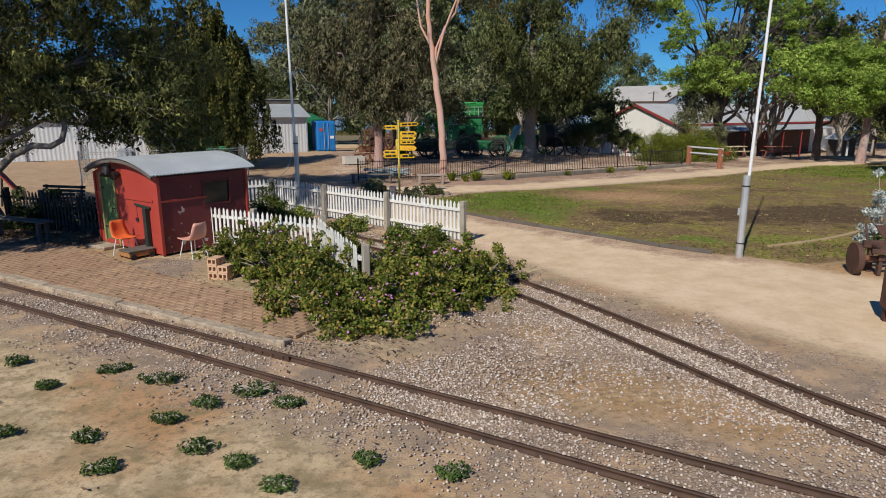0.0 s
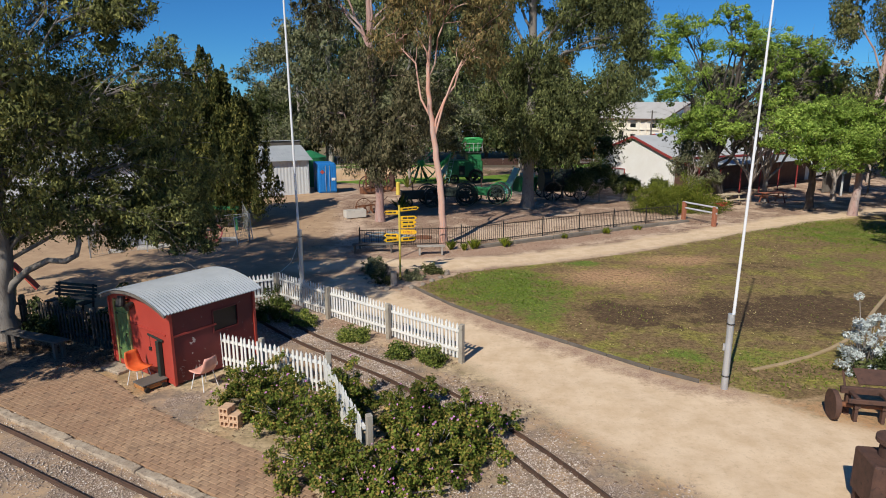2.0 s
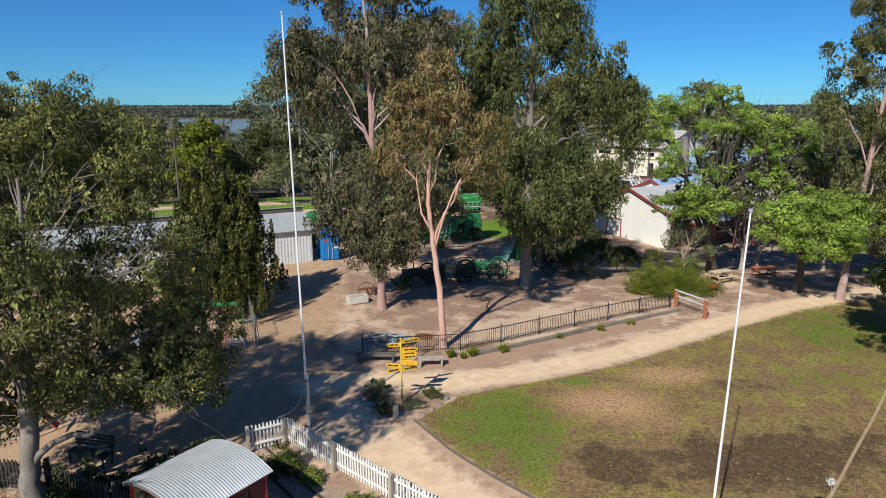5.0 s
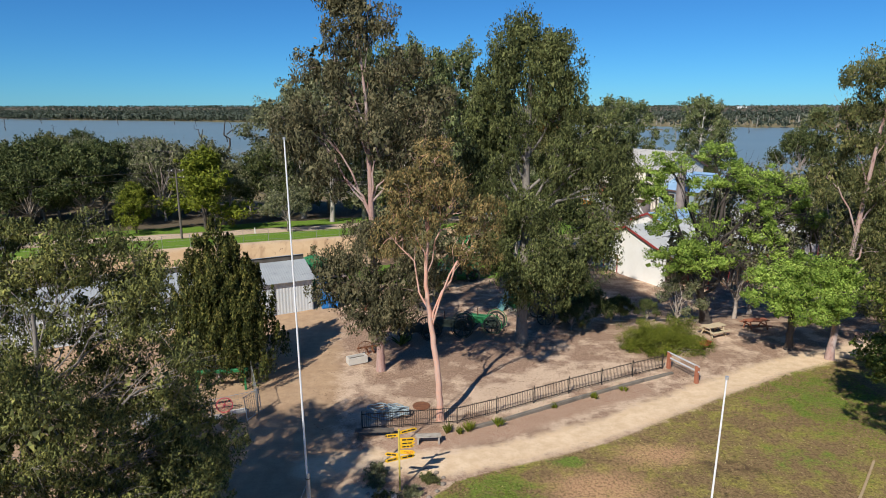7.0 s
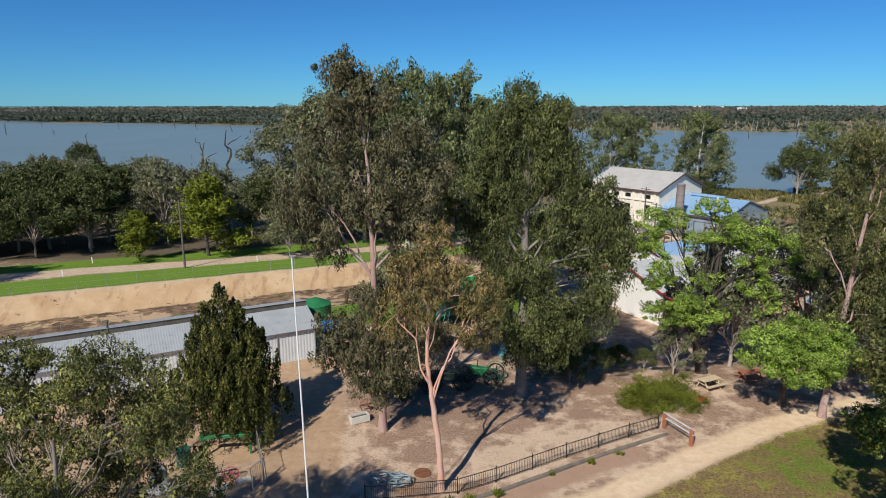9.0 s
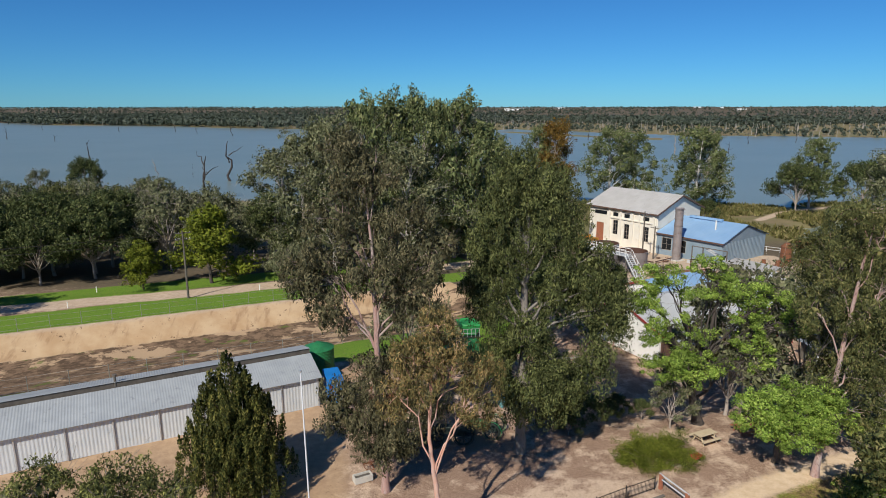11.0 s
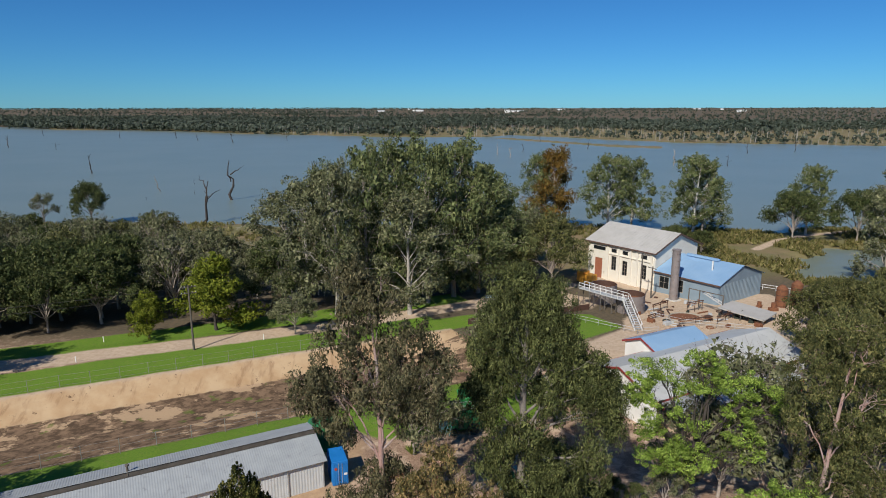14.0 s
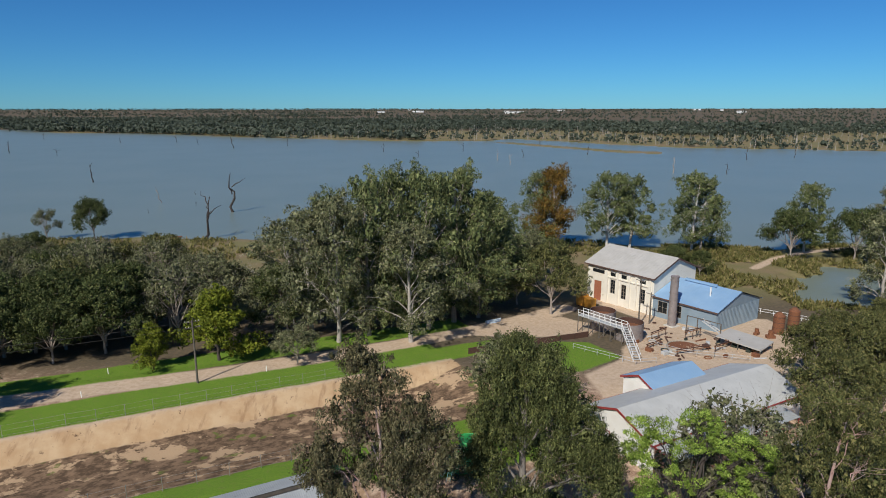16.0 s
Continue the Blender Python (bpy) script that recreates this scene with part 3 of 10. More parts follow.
    turf = m.mix(m.step(m.math('ADD', m.attr("bare"), m.math('MULTIPLY', m.math('SUBTRACT', wide, 0.5), 2.4)), 0.4, 0.62), turf, m.mix(m.step(tufts, 0.46, 0.62), (0.08, 0.047, 0.03), (0.19, 0.12, 0.066)))
    turf = m.mix(m.math('MULTIPLY', m.step(m.math('ADD', m.attr("clay"), m.math('MULTIPLY', mottle, 0.7)), 0.25, 0.8), 0.85), turf, (0.54, 0.315, 0.175))
    turf = m.mix(m.step(m.math('ADD', m.attr("lush"), m.math('MULTIPLY', m.math('SUBTRACT', m.math('ADD', m.math('MULTIPLY', wide, 0.6), m.math('MULTIPLY', tufts, 0.4)), 0.5), 3.0)), 0.36, 0.66), turf, blade)
    turf = m.mix(m.math('MULTIPLY', m.step(m.noise(7.0, 7.0, 0.85), 0.49, 0.56), 0.7), turf, (0.07, 0.05, 0.022))
    turf = m.mix(m.math('MULTIPLY', m.step(m.noise(10.0, 7.0, 0.85), 0.56, 0.63), 0.65), turf, (0.46, 0.41, 0.15))
    col = m.mix(mask("lawn", 0.06, 0.25), col, turf)
    # sand and pale gravel paths
    sand = m.mix(m.step(n_mid, 0.38, 0.64), (0.76, 0.58, 0.395), (0.645, 0.47, 0.30))
    sand = m.mix(m.math('MULTIPLY', m.step(n_fine, 0.55, 0.75), 0.45), sand, (0.46, 0.32, 0.20))
    sand = m.mix(m.math('MULTIPLY', m.step(m.noise(6.0, 8.0, 0.82), 0.54, 0.64), 0.4), sand, (0.47, 0.335, 0.215))
    sand = m.mix(m.math('MULTIPLY', m.step(n_grit, 0.6, 0.8), 0.4), sand, (0.7, 0.58, 0.44))
    dirt = m.mix(m.step(m.math('ADD', n_mid, m.math('MULTIPLY', n_big, 0.6)), 0.62, 1.0), (0.50, 0.345, 0.215), (0.38, 0.25, 0.155))
    dirt = m.mix(m.math('MULTIPLY', m.step(n_fine, 0.52, 0.72), 0.55), dirt, (0.26, 0.17, 0.11))
    col = m.mix(mask("yard", 0.5, 1.6), col, dirt)
    col = m.mix(mask("sand", 0.3, 1.0), col, sand)
    # red-brown leaves along the fence
    fallen = m.mix(m.step(speck, 0.42, 0.56), (0.50, 0.37, 0.27), (0.31, 0.17, 0.11))
    col = m.mix(mask("verge", 0.25, 0.8), col, fallen)
    # ballast
    cell = m.voronoi(38.0, "Color")
    dist = m.voronoi(38.0, "Distance")
    grey = m.node("ShaderNodeRGBToBW", 0, None, Color=cell)
    stones = m.ramp(grey, [(0.1, (0.25, 0.175, 0.13)), (0.4, (0.40, 0.30, 0.235)), (0.7, (0.55, 0.44, 0.36)), (0.95, (0.70, 0.61, 0.53))])
    stones = m.mix(m.step(dist, 0.38, 0.62), stones, (0.19, 0.135, 0.10))
    bed = m.mix(m.step(n_mid, 0.42, 0.62), (0.27, 0.205, 0.155), (0.50, 0.345, 0.215))
    ballast = m.mix(m.step(m.math('ADD', m.math('MULTIPLY', n_fine, 0.6), m.math('MULTIPLY', m.noise(0.9, 5.0, 0.6), 0.8)), 0.66, 0.82), bed, stones)
    g = mask("gravel", 0.35, 1.2)
    rusty = m.mix(m.step(n_fine, 0.42, 0.6), (0.48, 0.29, 0.14), (0.30, 0.20, 0.105))
    ballast = m.mix(m.math('MULTIPLY', m.step(m.math('ADD', m.attr("rust"), m.math('MULTIPLY', m.math('SUBTRACT', n_fine, 0.5), 1.6)), 0.35, 0.75), 0.9), ballast, rusty)
    col = m.mix(g, col, ballast)
    # green strips, roads and the channel
    lush = m.mix(m.step(n_fine, 0.38, 0.62), (0.085, 0.18, 0.018), (0.19, 0.29, 0.035))
    lush = m.mix(m.math('MULTIPLY', m.step(n_mid, 0.55, 0.7), 0.5), lush, (0.20, 0.185, 0.075))
    bank = m.mix(m.step(m.noise(0.8, 7.0, 0.7), 0.42, 0.58), (0.105, 0.068, 0.042), (0.26, 0.17, 0.105))
    bank = m.mix(m.step(m.noise(0.22, 8.0, 0.68), 0.54, 0.57), bank, m.mix(n_fine, (0.40, 0.26, 0.145), (0.58, 0.42, 0.27)))
    bank = m.mix(m.math('MULTIPLY', m.step(m.noise(0.31, 4.0, 0.6), 0.62, 0.66), 0.8), bank, (0.12, 0.16, 0.03))
    concrete = m.mix(m.step(m.noise(0.3, 6.0, 0.65), 0.38, 0.62), (0.46, 0.305, 0.17), (0.55, 0.395, 0.24))
    streak = m.noise(1.1, 4.0, 0.6, m.node("ShaderNodeMapping", 0, None, Vector=m.pos(), Scale=(1.0, 0.3, 0.15)))
    concrete = m.mix(m.math('MULTIPLY', m.step(streak, 0.54, 0.66), 0.6), concrete, (0.30, 0.18, 0.10))
    concrete = m.mix(m.step(m.noise(0.9, 8.0, 0.75), 0.62, 0.64), concrete, (0.15, 0.09, 0.055))
    roads = m.mix(m.step(n_mid, 0.38, 0.66), (0.60, 0.465, 0.34), (0.49, 0.36, 0.25))
    roads = m.mix(m.math('MULTIPLY', m.step(n_fine, 0.55, 0.7), 0.5), roads, (0.28, 0.21, 0.15))
    col = m.mix(mask("green", 0.25, 0.8), col, lush)
    col = m.mix(mask("bank", 0.2, 0.6), col, bank)
    col = m.mix(mask("wall", 0.1, 0.15), col, concrete)
    col = m.mix(mask("road", 0.3, 0.9), col, roads)
    h = m.math('ADD', m.math('MULTIPLY', n_fine, 0.6), m.math('MULTIPLY', n_grit, 0.3))
    h = m.math('SUBTRACT', h, m.math('MULTIPLY', m.math('MULTIPLY', dist, g), 0.8))
    return m.finish(col, 0.95, 0.0, m.bump(h, 0.4, 0.02), Specular_IOR_Level=0.2)


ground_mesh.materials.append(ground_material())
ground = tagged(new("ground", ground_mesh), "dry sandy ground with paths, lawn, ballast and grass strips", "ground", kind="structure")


def gz(x, y):
    return float(terrain(np.array([x]), np.array([y]))[0])


def water_material():
    m = Tree_of_nodes("lake_water")
    n = m.noise(0.02, 3.0)
    col = m.mix(m.step(n, 0.35, 0.65), (0.175, 0.214, 0.186), (0.200, 0.236, 0.205))
    rip = m.noise(1.3, 4.0, 0.6, m.node("ShaderNodeMapping", 0, None, Vector=m.pos(), Scale=(0.5, 1.0, 1.0)))
    return m.finish(col, 0.3, 0.0, m.bump(rip, 0.35, 0.08), IOR=1.33)


wm = mesh_of("water", [(-4900, 125, -5.0), (4900, 125, -5.0), (4900, 2000, -5.0), (-4900, 2000, -5.0)], [(0, 1, 2, 3)], [water_material()])
tagged(new("water", wm), "calm muddy grey-blue lake water", "lake", kind="structure")
# ---- trees ----
def leaf_cards(centres, spread, per, size, r, droop=0.5, narrow=0.3, flat=0.8):
    """Small folded leaf sprigs scattered round clump centres: vertices and quads."""
    C = np.repeat(np.asarray(centres, float), per, axis=0)
    k = len(C)
    sp = np.repeat(np.broadcast_to(np.asarray(spread, float), (len(centres),)), per)
    u = r.normal(0, 1, (k, 3))
    u /= np.linalg.norm(u, axis=1)[:, None]
    C = C + u * (sp * r.uniform(0.15, 1.0, k) ** 0.6)[:, None] * np.array([1, 1, flat])
    d = r.normal(0, 1, (k, 3))
    d[:, 2] -= droop * 2.0
    d /= np.linalg.norm(d, axis=1)[:, None]
    face = u + np.array([0, 0, 0.45 + 3.5 * max(0.0, 0.7 - flat)]) + r.normal(0, 0.55, (k, 3))
    w = np.cross(d, face)
    w /= np.linalg.norm(w, axis=1)[:, None] + 1e-9
    L = size * r.uniform(0.6, 1.4, k)
    a = C - d * (L / 2)[:, None]
    b = C + d * (L / 2)[:, None]
    ww = w * (L * narrow)[:, None]
    mid = C - d * (L * 0.08)[:, None]
    v = np.stack([a, mid + ww, b, mid - ww], 1).reshape(-1, 3)
    f = np.arange(4 * k).reshape(-1, 4)
    return v, f


def leaf_tufts(centres, spread, per, size, r, droop=0.5, narrow=0.3, flat=0.8):
    """Pointed leaves laid like feathers over round tufts, thick on the shell, hanging below: vertices and triangles."""
    C = np.repeat(np.asarray(centres, float), per, axis=0)
    k = len(C)
    sp = np.repeat(np.broadcast_to(np.asarray(spread, float), (len(centres),)), per)
    # every tuft has its own stretch and lean
    own = np.repeat(r.uniform(0.7, 1.3, (len(centres), 3)), per, axis=0)
    u = r.normal(0, 1, (k, 3))
    u /= np.linalg.norm(u, axis=1)[:, None]
    rad = r.uniform(0.4, 1.0, k) ** 0.5 * r.choice([1.0, 1.0, 1.0, 1.0, 1.3], k)
    C = C + u * (sp * rad)[:, None] * own * np.array([1, 1, flat])
    if droop > 0.3:
        C[:, 2] -= sp * droop * 0.7 * r.uniform(0, 1, k) ** 3 * (u[:, 2] < 0.3)
    t = r.normal(0, 1, (k, 3))
    d = t - 0.6 * u * (t * u).sum(1)[:, None]
    d[:, 2] -= droop * 1.8
    d /= np.linalg.norm(d, axis=1)[:, None]
    face = 1.25 * u + np.array([0, 0, 0.4 + 2.2 * max(0.0, 0.7 - flat)]) + r.normal(0, 0.3, (k, 3))
    w = np.cross(d, face)
    w /= np.linalg.norm(w, axis=1)[:, None] + 1e-9
    L = size * r.uniform(0.55, 1.45, k)
    a = C - d * (L * 0.4)[:, None]
    ww = w * (L * narrow * 1.15)[:, None]
    v = np.stack([a + ww, C + d * (L * 0.6)[:, None], a - ww], 1).reshape(-1, 3)
    return v, np.arange(3 * k).reshape(-1, 3)


def grown_tree(seed, trunk, lobes, leaf=0.22, per=150, clumps=9, clump_r=0.6, droop=0.5, narrow=0.28, twig=0.018, bare=0.0, n=8, flat=0.8, core=40, limb_r=0.42, tight=1.0):
    """Arrays of wood and leaves. trunk: points (x, y, z, radius). lobes: (x, y, z, rx, ry, rz, fork height, share)."""
    r = np.random.default_rng(seed)
    T = np.asarray(trunk, float)
    # smooth the trunk
    tt = np.linspace(0, len(T) - 1, (len(T) - 1) * 4 + 1)
    TP = np.stack([np.interp(tt, np.arange(len(T)), T[:, i]) for i in range(4)], 1)
    TP[1:-1, :2] += r.normal(0, 0.03, (len(TP) - 2, 2))
    flare = TP[:, 3].copy()
    flare[0] *= 1.3
    flare[1] *= 1.12
    wood = [tube_arrays(TP[:, :3], flare, n + 2)]
    centres, radius = [], []
    for lx, ly, lz, rx, ry, rz, fork, share in lobes:
        base_i = int(np.argmin(np.abs(TP[:, 2] - fork)))
        base, br = TP[base_i, :3], TP[base_i, 3]
        c = np.array([lx, ly, lz])
        limb = curve_to(base, c, 0.12 * np.linalg.norm(c - base), 7, 0.07 * np.linalg.norm(c - base) ** 0.5, r)
        wood.append(tube_arrays(limb, np.linspace(br * limb_r, max(0.025, br * 0.14), 7), n))
        k = max(3, int(round(clumps * share)))
        R = np.array([rx, ry, rz]) * tight
        # tufts keep clear of one another, so that gaps stay between them
        pts, tries = [], 0
        gap = clump_r * 1.3
        while len(pts) < k and tries < 60 * k:
            tries += 1
            u = r.normal(0, 1, 3)
            u /= np.linalg.norm(u)
            p = c + u * R * r.uniform(0.15, 1.0) ** 0.45
            if all(np.dot(p - q, p - q) > gap * gap for q in pts):
                pts.append(p)
            elif tries % 12 == 0:
                gap *= 0.93
        for p in pts:
            j = r.integers(3, 7)
            s = limb[j]
            tw = curve_to(s, p, 0.1 * np.linalg.norm(p - s), 5, 0.05 * np.linalg.norm(p - s) ** 0.5, r)
            if n > 5 or r.random() < 0.7:
                wood.append(tube_arrays(tw[::2] if n < 6 else tw, np.linspace(max(twig * 1.3, br * 0.07), twig * 0.5, 3 if n < 6 else 5), 3))
            if bare and r.random() < bare + 0.15:
                for q in range(4 if n > 5 else 3):
                    e = p + (r.normal(0, 0.4, 3) + (p - s) / (np.linalg.norm(p - s) + 1e-6) * 0.4) * (1.0 if n > 5 else 2.2)
                    wood.append(tube_arrays(np.stack([tw[-2], (tw[-2] + e) / 2 + r.normal(0, 0.07, 3), e]), [twig * 0.55, twig * 0.4, twig * 0.2], 3))
            if r.random() >= bare:
                big = r.uniform(0.62, 1.0) if r.random() < 0.6 else r.uniform(1.0, 1.5)
                centres.append(p)
                radius.append(clump_r * big)
                for q in range(r.integers(1, 4)):
                    v = r.normal(0, 1, 3)
                    v /= np.linalg.norm(v)
                    centres.append(p + v * clump_r * big * r.uniform(0.8, 1.3))
                    radius.append(clump_r * r.uniform(0.3, 0.6))
    centres, radius = np.asarray(centres), np.asarray(radius)
    parts = []
    for lo, hi, share in ((0.0, 0.62, 0.3), (0.62, 0.95, 0.75), (0.95, 9.0, 1.45)):
        pick = (radius / clump_r >= lo) & (radius / clump_r < hi)
        if pick.any():
            parts.append(leaf_tufts(centres[pick], radius[pick], int(per * share), leaf, r, droop, narrow, flat))
    if core:
        # larger sprays deep inside the lobes
        mid = np.asarray([q[:3] for q in lobes], float)
        size = np.asarray([min(q[3:6]) for q in lobes]) * 0.7 * tight
        parts.append(leaf_tufts(mid, size, int(core * 1.7), leaf * 1.6, r, droop, 0.36, 1.0))
    return join_arrays(wood), join_arrays(parts)


def tree(name, x, y, label, category, bark, leaves, seed, trunk, lobes, turn=0.0, group="", **more):
    wood, crown = grown_tree(seed, trunk, lobes, **more)
    top = thing(name, x, y, gz(x, y), turn, label, category, group)
    t = new("trunk", mesh_of("trunk", *wood, [bark], True))
    t.parent = top
    c = new("crown", mesh_of("crown", *crown, [leaves]))
    c.parent = top
    return top


# slim gum with salmon bark, thin fine crown
tree("gum_tree", 0.0, 31.7, "slim gum tree with salmon-pink bark and sparse crown", "tree", BARK_PINK, LEAF_ORANGE, 11,
     [(0, 0, 0, 0.19), (-0.1, 0, 2.2, 0.17), (-0.35, 0, 4.4, 0.155), (-0.55, 0, 6.2, 0.13), (-0.75, 0, 8.2, 0.1), (-0.6, 0.1, 10.5, 0.06), (-0.7, 0.1, 13, 0.03)],
     [(-2.3, 0.2, 10.3, 1.5, 1.5, 1.6, 6.2, 1.0), (1.6, 0.0, 9.6, 1.5, 1.4, 1.3, 5.2, 0.9), (-0.9, 0.3, 12.6, 1.6, 1.5, 1.5, 8.4, 1.1), (0.6, -0.3, 11.8, 1.5, 1.4, 1.5, 8.2, 1.0), (-2.0, -0.3, 12.6, 1.2, 1.2, 1.3, 8.2, 0.7),
      (-0.3, 0.2, 14.2, 1.2, 1.2, 1.0, 10.5, 0.7), (2.2, 0.3, 11.4, 1.2, 1.2, 1.2, 5.2, 0.6)],
     leaf=0.17, per=150, clumps=13, clump_r=0.5, droop=0.7, narrow=0.15, bare=0.1, core=20)
# tall gum with a rosy trunk
tree("gum_tree", -3.9, 38.5, "tall gum tree with rosy trunk and brownish-green crown", "tree", BARK_ROSE, LEAF_RUSSET, 12,
     [(0, 0, 0, 0.27), (-0.05, 0, 2.5, 0.24), (-0.2, 0, 5, 0.22), (-0.3, 0, 9, 0.19), (-0.4, 0, 13, 0.16), (-0.5, 0, 17, 0.1), (-0.9, 0, 21, 0.05)],
     [(-1.3, -0.6, 5.4, 1.9, 1.6, 2.2, 4.2, 1.7), (1.2, -0.7, 5.6, 2.0, 1.6, 2.3, 4.4, 1.8), (0.2, -1.2, 3.9, 1.6, 1.0, 1.2, 4.0, 0.9), (2.8, -0.8, 6.8, 1.5, 1.4, 1.6, 5, 1.0), (-2.9, -0.6, 6.6, 1.5, 1.4, 1.6, 5, 1.0), (-4.6, 0.2, 15.2, 1.7, 1.7, 2.0, 10, 1.0), (0.4, -0.6, 15.0, 2.2, 2.0, 2.0, 11, 1.2), (-0.4, 0.2, 8.6, 2.6, 2.4, 1.5, 6, 1.3), (-3.3, 0.2, 13.4, 2.0, 2.0, 2.2, 10, 1.2), (2.6, 0.3, 14.2, 2.2, 2.2, 2.4, 11, 1.3), (-1.4, 0, 16.6, 2.4, 2.2, 2.3, 13, 1.4),
      (1.5, 0.3, 18.2, 2.2, 2.0, 2.2, 14, 1.3), (-2.6, 0, 19.4, 1.9, 1.8, 1.8, 15, 1.0), (-0.6, 0, 21.6, 2.0, 1.8, 1.6, 17, 1.1), (-1.8, 0, 23.0, 1.2, 1.2, 1.0, 19, 0.6), (3.6, 0, 16.6, 1.4, 1.4, 1.6, 11, 0.7), (-4.2, 0, 16.2, 1.3, 1.3, 1.6, 10, 0.7)],
     leaf=0.18, per=250, clumps=11, clump_r=0.6, droop=0.8, narrow=0.19, flat=1.1, bare=0.1, core=110, tight=0.92)
# dense drooping gum
tree("gum_tree", 5.8, 43.5, "large dense gum tree with drooping green foliage", "tree", BARK_ASH, LEAF_GUM, 13,
     [(0, 0, 0, 0.42), (0, 0, 3, 0.36), (0.05, 0, 6, 0.32), (0.1, 0, 10, 0.27), (0.1, 0, 14, 0.24), (0.2, 0, 18, 0.14), (0.2, 0, 21, 0.05)],
     [(-1.9, -0.6, 7.6, 1.6, 2.0, 2.2, 5, 1.1), (2.8, -1.6, 5.4, 1.7, 1.8, 2.6, 5, 1.5), (-0.4, -1.6, 5.4, 1.8, 1.4, 2.0, 5, 1.1), (-3.1, 0, 13.4, 1.3, 1.5, 1.6, 10, 0.8), (-3.0, 0, 16.0, 1.5, 1.5, 1.5, 13, 0.8), (6.9, 0, 10.4, 1.0, 1.3, 1.4, 9, 0.6), (1.4, -2.2, 6.4, 1.7, 1.3, 2.0, 5, 1.0), (4.6, 0.2, 14.6, 1.9, 1.9, 2.0, 11, 1.1), (6.5, 0, 13.4, 1.4, 1.5, 1.7, 9, 0.9), (1.8, 0, 18.2, 1.8, 1.8, 1.8, 14, 1.0), (-1.4, 0.2, 19.6, 1.6, 1.6, 1.6, 16, 0.9), (1.6, 0, 20.8, 1.3, 1.3, 1.2, 17, 0.7), (5.0, -0.8, 7.6, 1.7, 1.9, 2.4, 7, 1.2), (6.0, -0.2, 11.6, 1.9, 2.0, 2.2, 8, 1.2), (0.4, -1.2, 9.6, 2.6, 2.2, 2.2, 7, 1.5), (-2.6, 0, 11.6, 2.0, 2.2, 2.4, 9, 1.3), (2.6, 0, 12.8, 2.6, 2.4, 2.2, 9, 1.5),
      (-1.0, 0, 14.6, 2.4, 2.2, 2.2, 11, 1.4), (2.2, 0.2, 16.2, 2.4, 2.2, 2.0, 13, 1.3), (-1.6, 0, 17.6, 2.0, 2.0, 2.0, 14, 1.2), (0.9, 0, 19.4, 1.9, 1.8, 1.8, 16, 1.2), (-0.4, 0, 21.2, 1.4, 1.4, 1.4, 18, 0.9), (4.2, 0.2, 13.6, 1.6, 1.6, 1.6, 9, 0.8)],
     leaf=0.18, per=330, clumps=10, clump_r=0.7, droop=0.9, narrow=0.19, flat=1.3, bare=0.1, core=140, tight=0.85)
